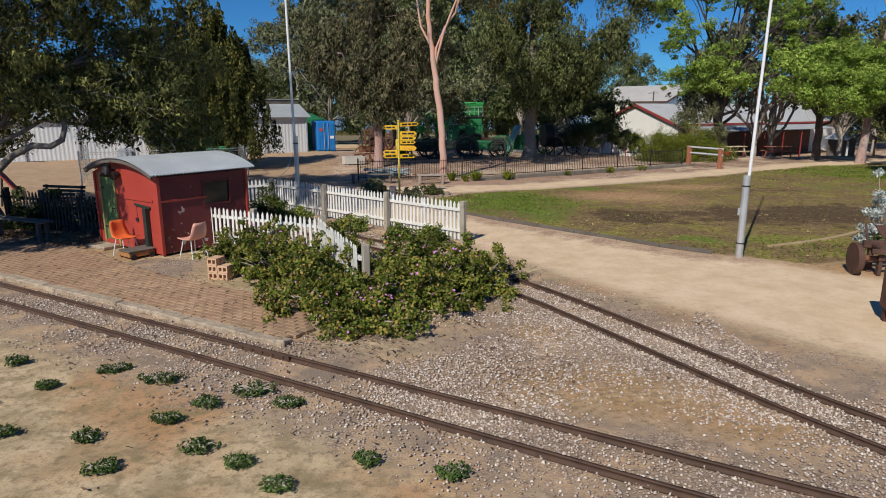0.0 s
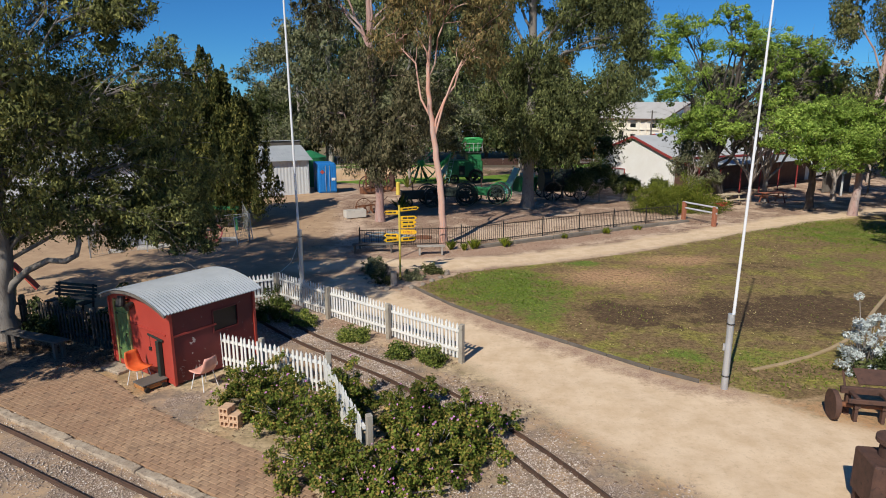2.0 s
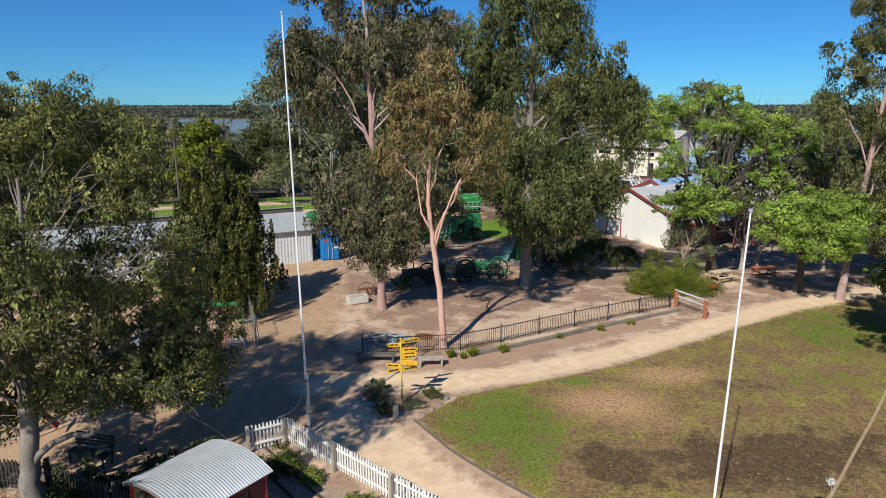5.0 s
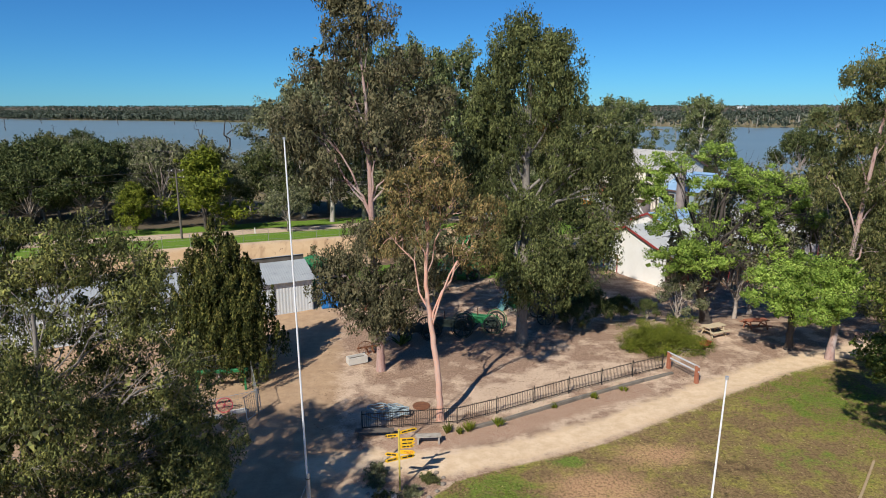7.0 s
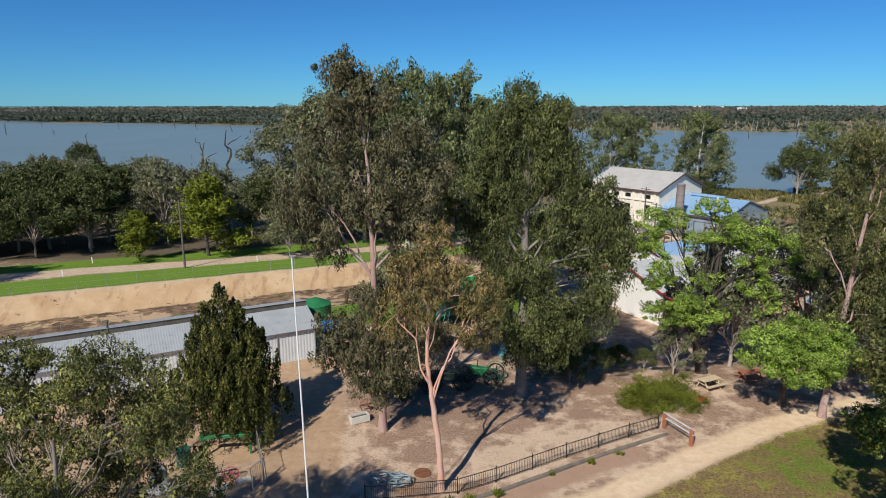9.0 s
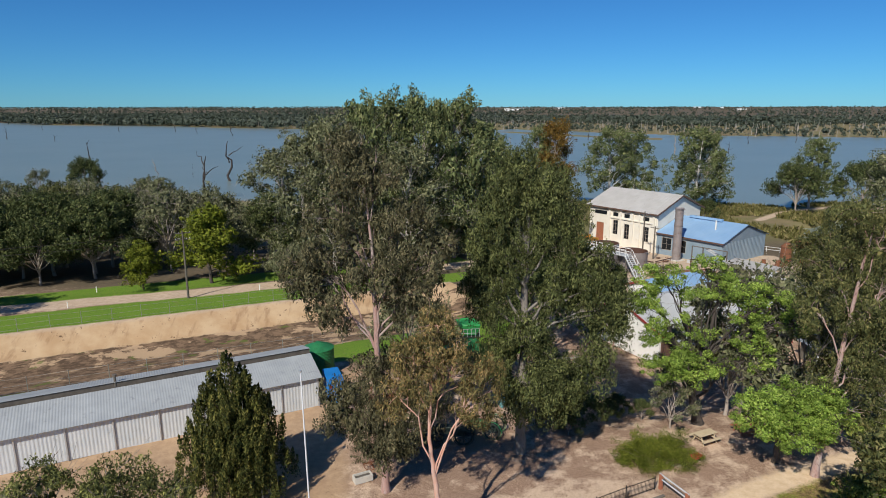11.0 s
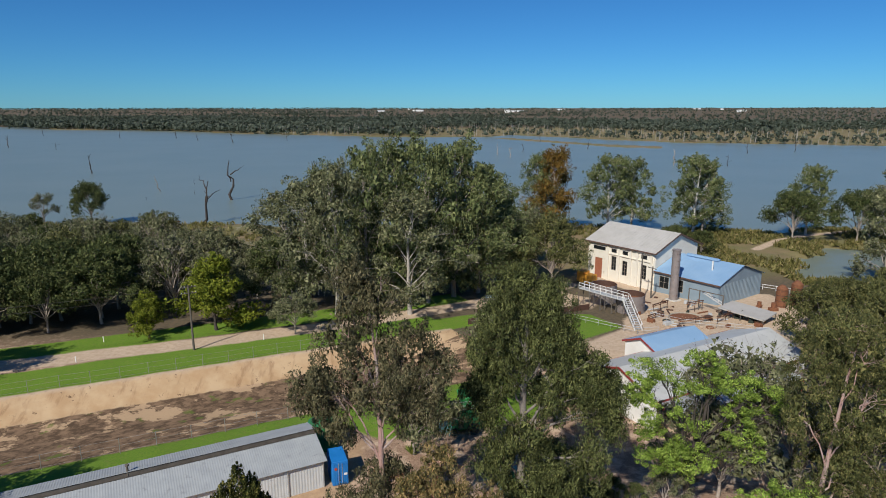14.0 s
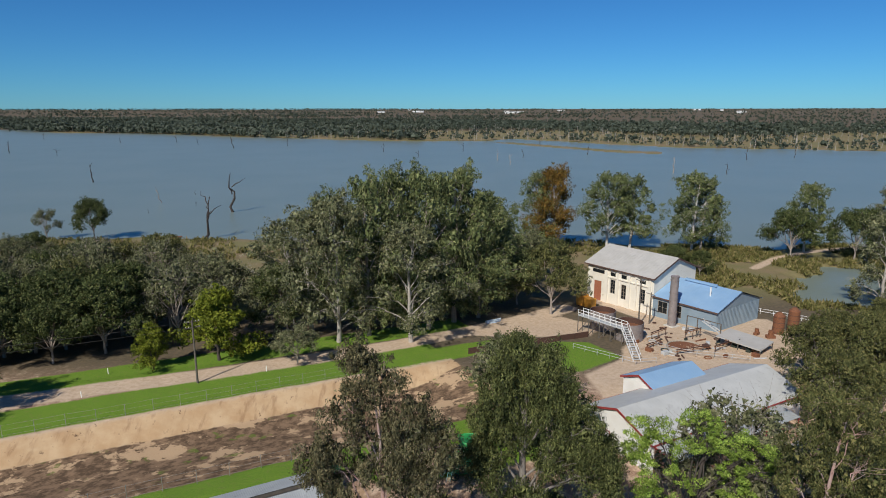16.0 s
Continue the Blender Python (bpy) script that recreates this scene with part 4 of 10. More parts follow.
# broad tree beside the wagon
broad = tree("broad_tree", -13.3, 18.3, "broad spreading tree with olive and bronze leaves", "tree", BARK_ASH, LEAF_LEFT, 14,
     [(0, 0, 0, 0.34), (0.05, 0, 1.5, 0.29), (0.2, 0, 3.2, 0.25), (0.4, 0.2, 5.5, 0.16), (0.7, 0.3, 8.0, 0.09), (0.8, 0.3, 10.5, 0.05)],
     [(2.6, 2.2, 4.4, 2.2, 2.0, 1.8, 2.6, 1.4), (3.7, 4.0, 4.8, 1.6, 1.9, 2.0, 3.2, 1.4), (0.4, 3.2, 5.8, 2.4, 2.2, 1.7, 4.0, 1.3), (-2.4, 2.0, 4.8, 2.2, 2.2, 1.9, 3.2, 1.2), (2.5, 2.8, 7.2, 1.9, 2.0, 1.5, 5.5, 1.2), (-0.2, 2.0, 8.4, 2.1, 2.2, 1.6, 6.5, 1.3),
      (-2.6, 1.6, 7.6, 2.0, 2.0, 1.8, 5.0, 1.1), (1.7, 2.0, 9.8, 1.8, 1.8, 1.2, 8.0, 0.9), (-0.3, 1.5, 11.0, 1.5, 1.6, 0.9, 9.0, 0.7), (2.4, 3.0, 9.2, 1.2, 1.4, 0.9, 7.0, 0.6), (4.0, 4.6, 2.8, 1.1, 1.3, 1.0, 3.2, 0.9), (-3.0, 4.0, 3.2, 1.8, 1.8, 1.4, 2.6, 0.9), (2.2, 4.6, 3.2, 1.5, 1.4, 1.1, 2.6, 0.8), (4.5, 2.5, 5.2, 1.5, 1.5, 1.9, 3.0, 1.2), (4.3, 2.3, 7.6, 1.4, 1.4, 1.2, 4.0, 0.9), (4.3, 2.1, 3.0, 1.4, 1.4, 1.2, 2.5, 0.9), (-2.5, 1.8, 10.4, 1.8, 1.8, 1.3, 7.0, 1.0), (1.2, 1.6, 11.5, 1.6, 1.6, 0.9, 8.5, 0.9), (3.2, 2.2, 10.2, 1.3, 1.3, 1.0, 7.5, 0.8), (0.4, -0.9, 5.4, 2.0, 1.0, 1.5, 3.2, 1.0), (-1.2, 0.4, 3.1, 1.8, 1.3, 1.1, 2.0, 0.7), (-1.0, 1.5, 12.3, 1.6, 1.6, 1.0, 9.0, 0.9), (1.5, 1.8, 12.4, 1.5, 1.5, 0.9, 9.0, 0.9), (-3.4, 1.6, 11.6, 1.5, 1.5, 1.1, 8.0, 0.9), (3.4, 2.4, 11.3, 1.2, 1.2, 1.0, 8.0, 0.7), (-4.6, 1.8, 9.4, 1.5, 1.5, 1.4, 6.5, 0.8), (1.6, 0.3, 3.9, 1.8, 1.2, 0.9, 2.4, 0.8), (3.4, 1.2, 3.8, 1.4, 1.2, 0.8, 2.6, 0.7), (-0.8, -1.4, 8.8, 1.8, 1.0, 1.5, 6.0, 1.0), (-0.6, -1.5, 6.6, 1.9, 1.0, 1.3, 4.5, 1.0), (1.6, -1.0, 7.6, 1.5, 1.0, 1.2, 5.5, 0.8), (-2.4, -0.6, 5.0, 1.8, 1.2, 1.6, 3.0, 1.0), (0.2, -0.6, 7.8, 1.9, 1.2, 1.5, 5.0, 1.0), (2.2, 0.4, 6.2, 1.5, 1.2, 1.3, 4.0, 0.9)],
     leaf=0.115, per=250, clumps=17, clump_r=0.46, droop=0.6, narrow=0.19, bare=0.26, flat=0.8, twig=0.016, limb_r=0.24, core=90)
limb = tube_arrays([(0.1, 0, 1.3), (0.45, -0.05, 1.75), (0.95, -0.1, 2.15), (1.6, -0.1, 2.45), (2.1, -0.1, 2.42), (2.45, -0.1, 2.6), (2.55, -0.05, 2.95), (2.4, 0.1, 3.35), (2.2, 0.3, 3.8), (2.3, 0.6, 4.3)], [0.13, 0.115, 0.10, 0.09, 0.085, 0.08, 0.075, 0.065, 0.05, 0.03], 10)
new("limb", mesh_of("limb", *limb, [BARK_ASH], True)).parent = broad
# shade tree south of the van, whose dappled shadow lies on the old fence
tree("shade_tree", -14.8, 10.2, "broad dark shade tree beside the railway", "tree", BARK_GREY, LEAF_LEFT, 19,
     [(0, 0, 0, 0.4), (0, 0, 3, 0.34), (0.1, 0, 6, 0.24), (0.4, 0.3, 9, 0.16), (1.0, 0.8, 12, 0.08)],
     [(0, 0, 6.0, 2.6, 2.4, 1.4, 3.5, 1.2), (2.0, 1.6, 7.0, 2.2, 2.0, 1.4, 4, 1.2), (0.4, 0.4, 9.2, 2.2, 2.2, 1.2, 6, 1.0), (2.4, 2.6, 4.9, 1.8, 1.8, 1.2, 3, 1.0), (4.2, -0.4, 13.4, 2.0, 2.0, 1.5, 9, 1.2), (3.0, 1.8, 13.6, 2.0, 2.0, 1.5, 9, 1.2),],
     leaf=0.18, per=150, clumps=13, clump_r=0.6, droop=0.6, narrow=0.26, bare=0.2, core=20)
# gum at the path, leaning
tree("gum_tree", 26.3, 40.2, "tall leaning gum tree with pale trunk beside the path", "tree", BARK_ROSE, LEAF_OLIVE, 15,
     [(0, 0, 0, 0.25), (0.15, 0, 3, 0.2), (0.45, 0, 6.5, 0.17), (0.9, 0.2, 10.5, 0.14), (1.3, 0.3, 14.5, 0.1), (1.8, 0.3, 18, 0.05)],
     [(3.4, 0.3, 9.5, 2.2, 2.4, 2.4, 7, 1.2), (-1.2, 1.0, 12.2, 1.3, 1.6, 1.6, 9, 0.6), (3.6, 0.2, 13.6, 2.6, 2.4, 2.2, 11, 1.2), (-0.9, 0.4, 15.4, 2.2, 2.2, 2.0, 12, 1.1), (2.4, 0.2, 17.2, 2.4, 2.2, 1.7, 14, 1.2), (0.6, 0.2, 18.8, 1.8, 1.8, 1.1, 16, 0.9), (4.8, 0.6, 6.2, 1.9, 2.0, 2.2, 6, 0.9), (2.0, 0.2, 11.8, 2.2, 2.0, 1.6, 9, 1.0), (1.4, 1.0, 7.6, 2.2, 2.0, 1.6, 6, 0.9), (4.0, 0.8, 3.6, 1.7, 1.7, 1.6, 5, 0.8)],
     leaf=0.17, per=240, clumps=15, clump_r=0.58, droop=0.8, narrow=0.18, flat=1.1, bare=0.15, core=100)
# tree beside the lawn, whose shadow falls across the grass
tree("shade_tree", 23.8, 21.0, "tall shade tree beside the lawn", "tree", BARK_GREY, LEAF_OLIVE, 20,
     [(0, 0, 0, 0.36), (0, 0, 3, 0.3), (-0.6, 0.4, 6, 0.2), (-1.8, 1.0, 9, 0.08)],
     [(-3.6, 4.2, 10.4, 1.8, 2.0, 1.4, 6, 1.1), (-4.8, 0.8, 10.0, 1.7, 2.0, 1.4, 6, 1.1), (-2.4, 6.4, 10.6, 1.8, 1.8, 1.4, 6, 1.0), (-1.6, 2.0, 11.2, 2.2, 2.2, 1.4, 6, 1.1), (0.6, 3.6, 10.6, 2.0, 2.0, 1.4, 6, 1.0)],
     leaf=0.2, per=120, clumps=11, clump_r=0.6, droop=0.5, narrow=0.26, bare=0.15, core=20)
# lime-green shade trees
tree("shade_tree", 21.2, 48.2, "spreading shade tree with dark trunk and lime-green leaves", "tree", BARK_DARK, LEAF_LIME, 16,
     [(0, 0, 0, 0.42), (-0.4, 0, 1.5, 0.33), (-0.8, 0.1, 3.0, 0.28), (-0.5, 0, 5.0, 0.22), (0.3, 0, 8.0, 0.15), (0.8, 0, 11.5, 0.08)],
     [(-4.4, -1.0, 8.8, 1.5, 1.6, 1.4, 2.2, 1.1), (-3.4, -1.4, 5.9, 1.6, 1.5, 1.1, 1.6, 1.2), (-1.2, -1.8, 6.2, 1.8, 1.5, 1.2, 1.8, 1.4), (0.9, -1.8, 5.9, 1.8, 1.5, 1.1, 2.2, 1.1), (2.4, -1.0, 8.4, 1.8, 1.5, 1.5, 3.0, 0.9), (-1.4, -0.4, 8.6, 1.8, 1.5, 1.3, 3.0, 1.0),
      (0.6, 0, 11.8, 1.7, 1.5, 1.2, 5.0, 0.9), (-5.0, 0, 11.4, 1.4, 1.4, 1.1, 3.0, 0.8), (-2.6, 0.3, 11.8, 1.5, 1.4, 1.0, 4.0, 0.9), (2.6, 0.3, 12.0, 1.4, 1.4, 1.0, 5.0, 0.8), (3.6, -0.6, 10.2, 1.5, 1.3, 1.2, 4.0, 0.7), (-4.9, 0, 10.6, 1.0, 1.2, 0.9, 3.0, 0.5), (3.4, -1.2, 6.4, 1.6, 1.4, 1.2, 2.4, 0.8), (5.4, 0.2, 11.0, 1.5, 1.4, 1.1, 4.0, 0.8), (6.6, -0.4, 8.8, 1.4, 1.3, 1.1, 3.4, 0.7), (0.0, 0.2, 13.3, 1.4, 1.3, 0.9, 6.0, 0.7), (-3.8, 0.3, 12.9, 1.3, 1.3, 0.8, 5.0, 0.6)],
     leaf=0.15, per=260, clumps=14, clump_r=0.6, droop=0.1, narrow=0.25, bare=0.55, flat=0.65, twig=0.026, core=10)
tree("shade_tree", 23.2, 39.9, "low dense tree with bright lime-green leaves over the path", "tree", BARK_DARK, LEAF_LIME, 17,
     [(1.2, 2.0, 0, 0.26), (1.2, 1.9, 1.5, 0.23), (1.0, 1.5, 3.0, 0.2), (0.6, 0.8, 5.0, 0.14), (0.3, 0.3, 7.5, 0.05)],
     [(-1.6, -0.6, 5.9, 1.3, 1.3, 0.9, 2.6, 0.9), (0.1, -0.8, 6.7, 1.5, 1.4, 0.9, 3.0, 1.1), (2.0, -0.6, 6.3, 1.6, 1.4, 1.1, 2.8, 1.2), (0.9, -1.2, 5.0, 1.8, 1.4, 1.0, 2.6, 1.2), (3.4, -0.3, 4.9, 1.3, 1.3, 1.0, 2.4, 0.9), (-1.0, -1.0, 4.6, 1.5, 1.3, 1.0, 2.6, 1.0), (-0.2, -1.6, 3.8, 1.5, 1.2, 0.8, 1.8, 0.8), (-2.8, -0.5, 4.9, 0.9, 1.0, 0.8, 2.4, 0.6), (2.6, -0.9, 3.8, 1.2, 1.1, 0.8, 2.2, 0.7)],
     leaf=0.14, per=260, clumps=10, clump_r=0.58, droop=0.2, narrow=0.25, flat=0.7, core=10, bare=0.12, tight=0.95)
# bushy tree at the lawn
tree("lawn_tree", 26.4, 32.3, "bushy bright green tree at the edge of the lawn", "tree", BARK_DARK, LEAF_BUSH, 18,
     [(0, 0, 0, 0.28), (0, 0, 1.5, 0.24), (-0.1, 0, 3.0, 0.2), (0, 0, 5.5, 0.12), (0, 0, 8.0, 0.05)],
     [(-2.2, -0.4, 3.6, 1.7, 1.6, 1.3, 1.6, 1.2), (-0.8, -0.5, 5.4, 2.0, 1.8, 1.4, 2.4, 1.4), (1.2, 0, 4.6, 2.0, 2.0, 1.6, 2.0, 1.3), (0.2, -0.8, 2.9, 2.0, 1.6, 1.1, 1.6, 1.1), (0.4, 0.2, 7.2, 1.7, 1.7, 1.2, 4.5, 1.0), (-1.4, 0.6, 7.0, 1.3, 1.3, 1.0, 4.0, 0.7)],
     leaf=0.17, per=150, clumps=15, clump_r=0.5, droop=0.4, narrow=0.26)


def cypress(x, y, height, width, seed):
    """An upright conifer made of many narrow plumes."""
    r = np.random.default_rng(seed)
    wood = [tube_arrays([(0, 0, 0), (0.05, 0, height * 0.3), (0, 0.05, height * 0.7), (0, 0, height * 0.93)], [0.22, 0.18, 0.1, 0.03], 8)]
    for a in (0.6, 2.4, 4.4):
        wood.append(tube_arrays([(math.cos(a) * 0.7, math.sin(a) * 0.7, 0), (math.cos(a) * 1.2, math.sin(a) * 1.2, height * 0.5)], [0.12, 0.05], 6))
    lead = [(0.0, 0.0, 1.0), (-1.3, -0.5, 0.9), (1.2, -0.6, 0.86), (2.1, 0.5, 0.72), (-2.2, 0.4, 0.74), (0.3, 1.5, 0.85), (0.4, -1.7, 0.76), (-1.2, -1.9, 0.62), (1.9, -1.6, 0.6)]
    cs, sp = [], []
    for k in range(620):
        lx, ly, top_share = lead[k % len(lead)]
        t = r.uniform(0.0, 1.0) ** 0.9
        a = r.uniform(0, 2 * math.pi)
        h = r.uniform(0.8, 1.7) * (1 - 0.3 * t)
        R = width * 0.285 * min(1.0, 0.62 + 2.2 * t) * (1 - t) ** 0.62 * r.uniform(0.55, 1.06)
        draw = 1 - 0.25 * t
        base = np.array([lx * draw + R * math.cos(a), ly * draw + R * math.sin(a), 0.35 + t * (height * top_share - 1.5)])
        out = np.array([math.cos(a), math.sin(a), 0]) * 0.14
        for j in range(5):
            q = j / 4
            cs.append(base + out * q * h + np.array([0, 0, q * h]))
            sp.append(0.27 * (1 - q) ** 0.6 + 0.07)
        if k % 5 == 0:
            wood.append(tube_arrays([(lx * 0.5, ly * 0.5, max(0.3, base[2] - 0.8)), base], [0.035, 0.012], 4))
    v, f = leaf_tufts(cs, sp, 34, 0.16, r, -0.9, 0.22, 1.2)
    top = thing("cypress_tree", x, y, gz(x, y), 0, "dense upright dark-green cypress tree in the yard", "tree")
    new("trunk", mesh_of("trunk", *join_arrays(wood), [BARK_ROSE], True)).parent = top
    new("crown", mesh_of("crown", v, f, [LEAF_CYPRESS])).parent = top


cypress(-13.75, 38.0, 10.8, 8.0, 21)
# ---- buildings ----
def sheet_wall(bm, a, b, z0, z1, pitch=0.25, depth=0.014):
    """A ribbed sheet between two plan points."""
    a, b = Vector((*a, 0)), Vector((*b, 0))
    d = b - a
    n = Vector((d.y, -d.x, 0)).normalized()
    k = max(2, int(d.length / pitch))
    prev = None
    for i in range(k * 4 + 1):
        t = i / (k * 4)
        o = depth if i % 4 in (1, 2) else 0.0
        p = a + d * t + n * o
        q = [bm.verts.new((p.x, p.y, z0)), bm.verts.new((p.x, p.y, z1))]
        if prev:
            bm.faces.new((prev[0], q[0], q[1], prev[1]))
        prev = q
    return bm


def sheet_roof(bm, e0, e1, r0, r1, pitch=0.3, depth=0.035, thick=0.04):
    """Ribbed roof sheets from the eave e0-e1 to the ridge r0-r1."""
    e0, e1, r0, r1 = Vector(e0), Vector(e1), Vector(r0), Vector(r1)
    nrm = (e1 - e0).cross(r0 - e0).normalized()
    if nrm.z < 0:
        nrm = -nrm
    k = max(2, int((e1 - e0).length / pitch))
    rows = []
    for i in range(k * 4 + 1):
        t = i / (k * 4)
        o = nrm * (depth if i % 4 in (1, 2) else 0.0)
        rows.append((e0.lerp(e1, t) + o, r0.lerp(r1, t) + o))
    top = [(bm.verts.new(p), bm.verts.new(q)) for p, q in rows]
    low = [(bm.verts.new(p - nrm * thick), bm.verts.new(q - nrm * thick)) for p, q in rows]
    for (a, b), (c, d) in zip(top[:-1], top[1:]):
        bm.faces.new((a, c, d, b))
    for (a, b), (c, d) in zip(low[:-1], low[1:]):
        bm.faces.new((a, b, d, c))
    for i in range(len(top) - 1):
        bm.faces.new((top[i][0], low[i][0], low[i + 1][0], top[i + 1][0]))
        bm.faces.new((top[i][1], top[i + 1][1], low[i + 1][1], low[i][1]))
    return bm


def wall_box(bm, a, b, z0, z1, t=0.2, holes=()):
    """A wall from plan point a to b with openings (from, to, bottom, top), the wall built round them."""
    a, b = Vector((*a, 0)), Vector((*b, 0))
    d = b - a
    L = d.length
    u = d / L
    ang = math.degrees(math.atan2(u.y, u.x))
    cuts = sorted(holes)
    x = 0.0

    def put(x0, x1, y0, y1):
        if x1 - x0 > 0.01 and y1 - y0 > 0.01:
            c = a + u * ((x0 + x1) / 2)
            box(bm, (c.x, c.y, (y0 + y1) / 2), (x1 - x0, t, y1 - y0), 0, 0, ang)

    for h0, h1, low, high in cuts:
        put(x, h0, z0, z1)
        put(h0, h1, z0, low)
        put(h0, h1, high, z1)
        x = h1
    put(x, L, z0, z1)
    return bm


def gable(bm, a, b, z0, ze, zr, t=0.2):
    """A gable wall from a to b with eaves at ze and the peak at zr."""
    a, b = Vector((*a, 0)), Vector((*b, 0))
    n = Vector(((b - a).y, -(b - a).x, 0)).normalized() * t / 2
    mid = (a + b) / 2
    prof = [(a, z0), (b, z0), (b, ze), (mid, zr), (a, ze)]
    f = [bm.verts.new((p.x + n.x, p.y + n.y, z)) for p, z in prof]
    k = [bm.verts.new((p.x - n.x, p.y - n.y, z)) for p, z in prof]
    bm.faces.new(f)
    bm.faces.new(k[::-1])
    for i in range(5):
        j = (i + 1) % 5
        bm.faces.new((f[i], k[i], k[j], f[j]))
    bmesh.ops.recalc_face_normals(bm, faces=bm.faces[:])
    return bm


def window_in(parent, a, u, x0, x1, z0, z1, bars=(2, 3), frame_mat=None, t=0.2):
    """A glazed window with frame and glazing bars in a wall that starts at a and runs along u."""
    a, u = Vector((*a, 0)), Vector((*u, 0)).normalized()
    ang = math.degrees(math.atan2(u.y, u.x))
    n = Vector((u.y, -u.x, 0))
    c = a + u * ((x0 + x1) / 2)
    w, h = x1 - x0, z1 - z0
    win = part("window", box(fresh(), (c.x, c.y, (z0 + z1) / 2), (w, 0.02, h), 0, 0, ang), GLASS_DARK, parent)
    bm = fresh()
    o = c + n * 0.05
    for s in (-1, 1):
        e = o + u * (s * (w / 2 - 0.04))
        box(bm, (e.x, e.y, (z0 + z1) / 2), (0.08, 0.1, h), 0, 0, ang)
        box(bm, (o.x, o.y, (z0 + z1) / 2 + s * (h / 2 - 0.04)), (w - 0.17, 0.1, 0.08), 0, 0, ang)
    for i in range(1, bars[0]):
        e = o + u * (w * (i / bars[0] - 0.5))
        box(bm, (e.x, e.y, (z0 + z1) / 2), (0.035, 0.06, h - 0.17), 0, 0, ang)
    for i in range(1, bars[1]):
        box(bm, (o.x, o.y, z0 + h * i / bars[1]), (w - 0.17, 0.045, 0.035), 0, 0, ang)
    part("frame", bm, frame_mat or WHITE_PAINT, win)
    return win


V2 = lambda p, *moves: tuple(np.asarray(p, float) + sum(np.asarray(d, float) * k for d, k in moves))

# long corrugated shed
sd, sn = np.array([0.889, 0.458]), np.array([-0.458, 0.889])
S1 = V2((-10.4, 51.3), (sd, -0.5))
S0 = V2(S1, (sd, -38.0))
shed = thing("storage_shed", 0, 0, 0, 0, "long pale corrugated-iron storage shed with grey roof", "shed")
for k in range(12):
    a, b = V2(S0, (sd, k * 38 / 12)), V2(S0, (sd, (k + 1) * 38 / 12 - 0.06))
    part("front_panel", sheet_wall(fresh(), a, b, 0.0, 2.75), WALL_SHEET, shed)
part("end_wall", sheet_wall(fresh(), S1, V2(S1, (sn, 5.6)), 0.0, 2.85), WALL_SHEET, shed)
part("far_end_wall", sheet_wall(fresh(), V2(S0, (sn, 5.6)), S0, 0.0, 2.85), WALL_SHEET, shed)
part("back_wall", sheet_wall(fresh(), V2(S1, (sn, 5.6)), V2(S0, (sn, 5.6)), 0.0, 3.2), WALL_SHEET, shed)
e0, e1 = V2(S0, (sn, -0.35), (sd, -0.3)), V2(S1, (sn, -0.35), (sd, 0.3))
g0, g1 = V2(S0, (sn, 3.1), (sd, -0.3)), V2(S1, (sn, 3.1), (sd, 0.3))
h0, h1 = V2(S0, (sn, 5.9), (sd, -0.3)), V2(S1, (sn, 5.9), (sd, 0.3))
part("front_roof", sheet_roof(fresh(), (*e0, 2.75), (*e1, 2.75), (*g0, 3.75), (*g1, 3.75), 0.2, 0.01), ROOF_GREY, shed)
j0, j1 = V2(g0, (sn, 0.25)), V2(g1, (sn, 0.25))
part("back_roof", sheet_roof(fresh(), (*h0, 3.55), (*h1, 3.55), (*j0, 4.15), (*j1, 4.15), 0.2, 0.01), ROOF_GREY, shed)
bm = fresh()
bar(bm, (*V2(j0, (sn, 0.12)), 3.85), (*V2(j1, (sn, 0.12)), 3.85), 0.06, 0.5)
part("clerestory_board", bm, DARK_WOOD, shed)
for k in range(13):
    p = V2(S0, (sd, k * 38 / 12 - 0.03), (sn, -0.06))
    part("post", box(fresh(), (*p, 1.36), (0.1, 0.1, 2.72), 0, 0, 27.2), GALV, shed)
p = V2(S0, (sd, 22.5), (sn, 3.5))
part("vent_pipe", rod(rod(fresh(), (*p, 3.7), (*p, 4.6), 0.1), (*p, 4.6), (*p, 4.75), 0.16), DARK_WOOD, shed)

# blue steel container
cont = thing("shipping_container", -9.62, 52.0, 0, 20, "blue steel container with double doors at the shed", "container")
part("body", box(fresh(), (0, 0.6, 1.22), (1.44, 2.6, 2.36), bevel=0.03), BLUE_STEEL, cont)
for s in (-1, 1):
    bm = box(fresh(), (s * 0.355, -0.735, 1.22), (0.68, 0.05, 2.16), bevel=0.015)
    for k in range(3):
        box(bm, (s * 0.355 + (k - 1) * 0.2, -0.77, 1.22), (0.09, 0.025, 1.95))
    d = part("door", bm, BLUE_STEEL, cont)
    part("lock_bar", rod(fresh(), (s * 0.16, -0.8, 0.2), (s * 0.16, -0.8, 2.25), 0.022), GALV, d)
part("notice", box(fresh(), (-0.42, -0.795, 1.75), (0.26, 0.01, 0.26), 0, 45, 0), RED_PAINT, cont, "small red notice")
part("label_plate", box(fresh(), (0.46, -0.795, 1.15), (0.3, 0.01, 0.22)), WHITE_PAINT, cont, "white plate")

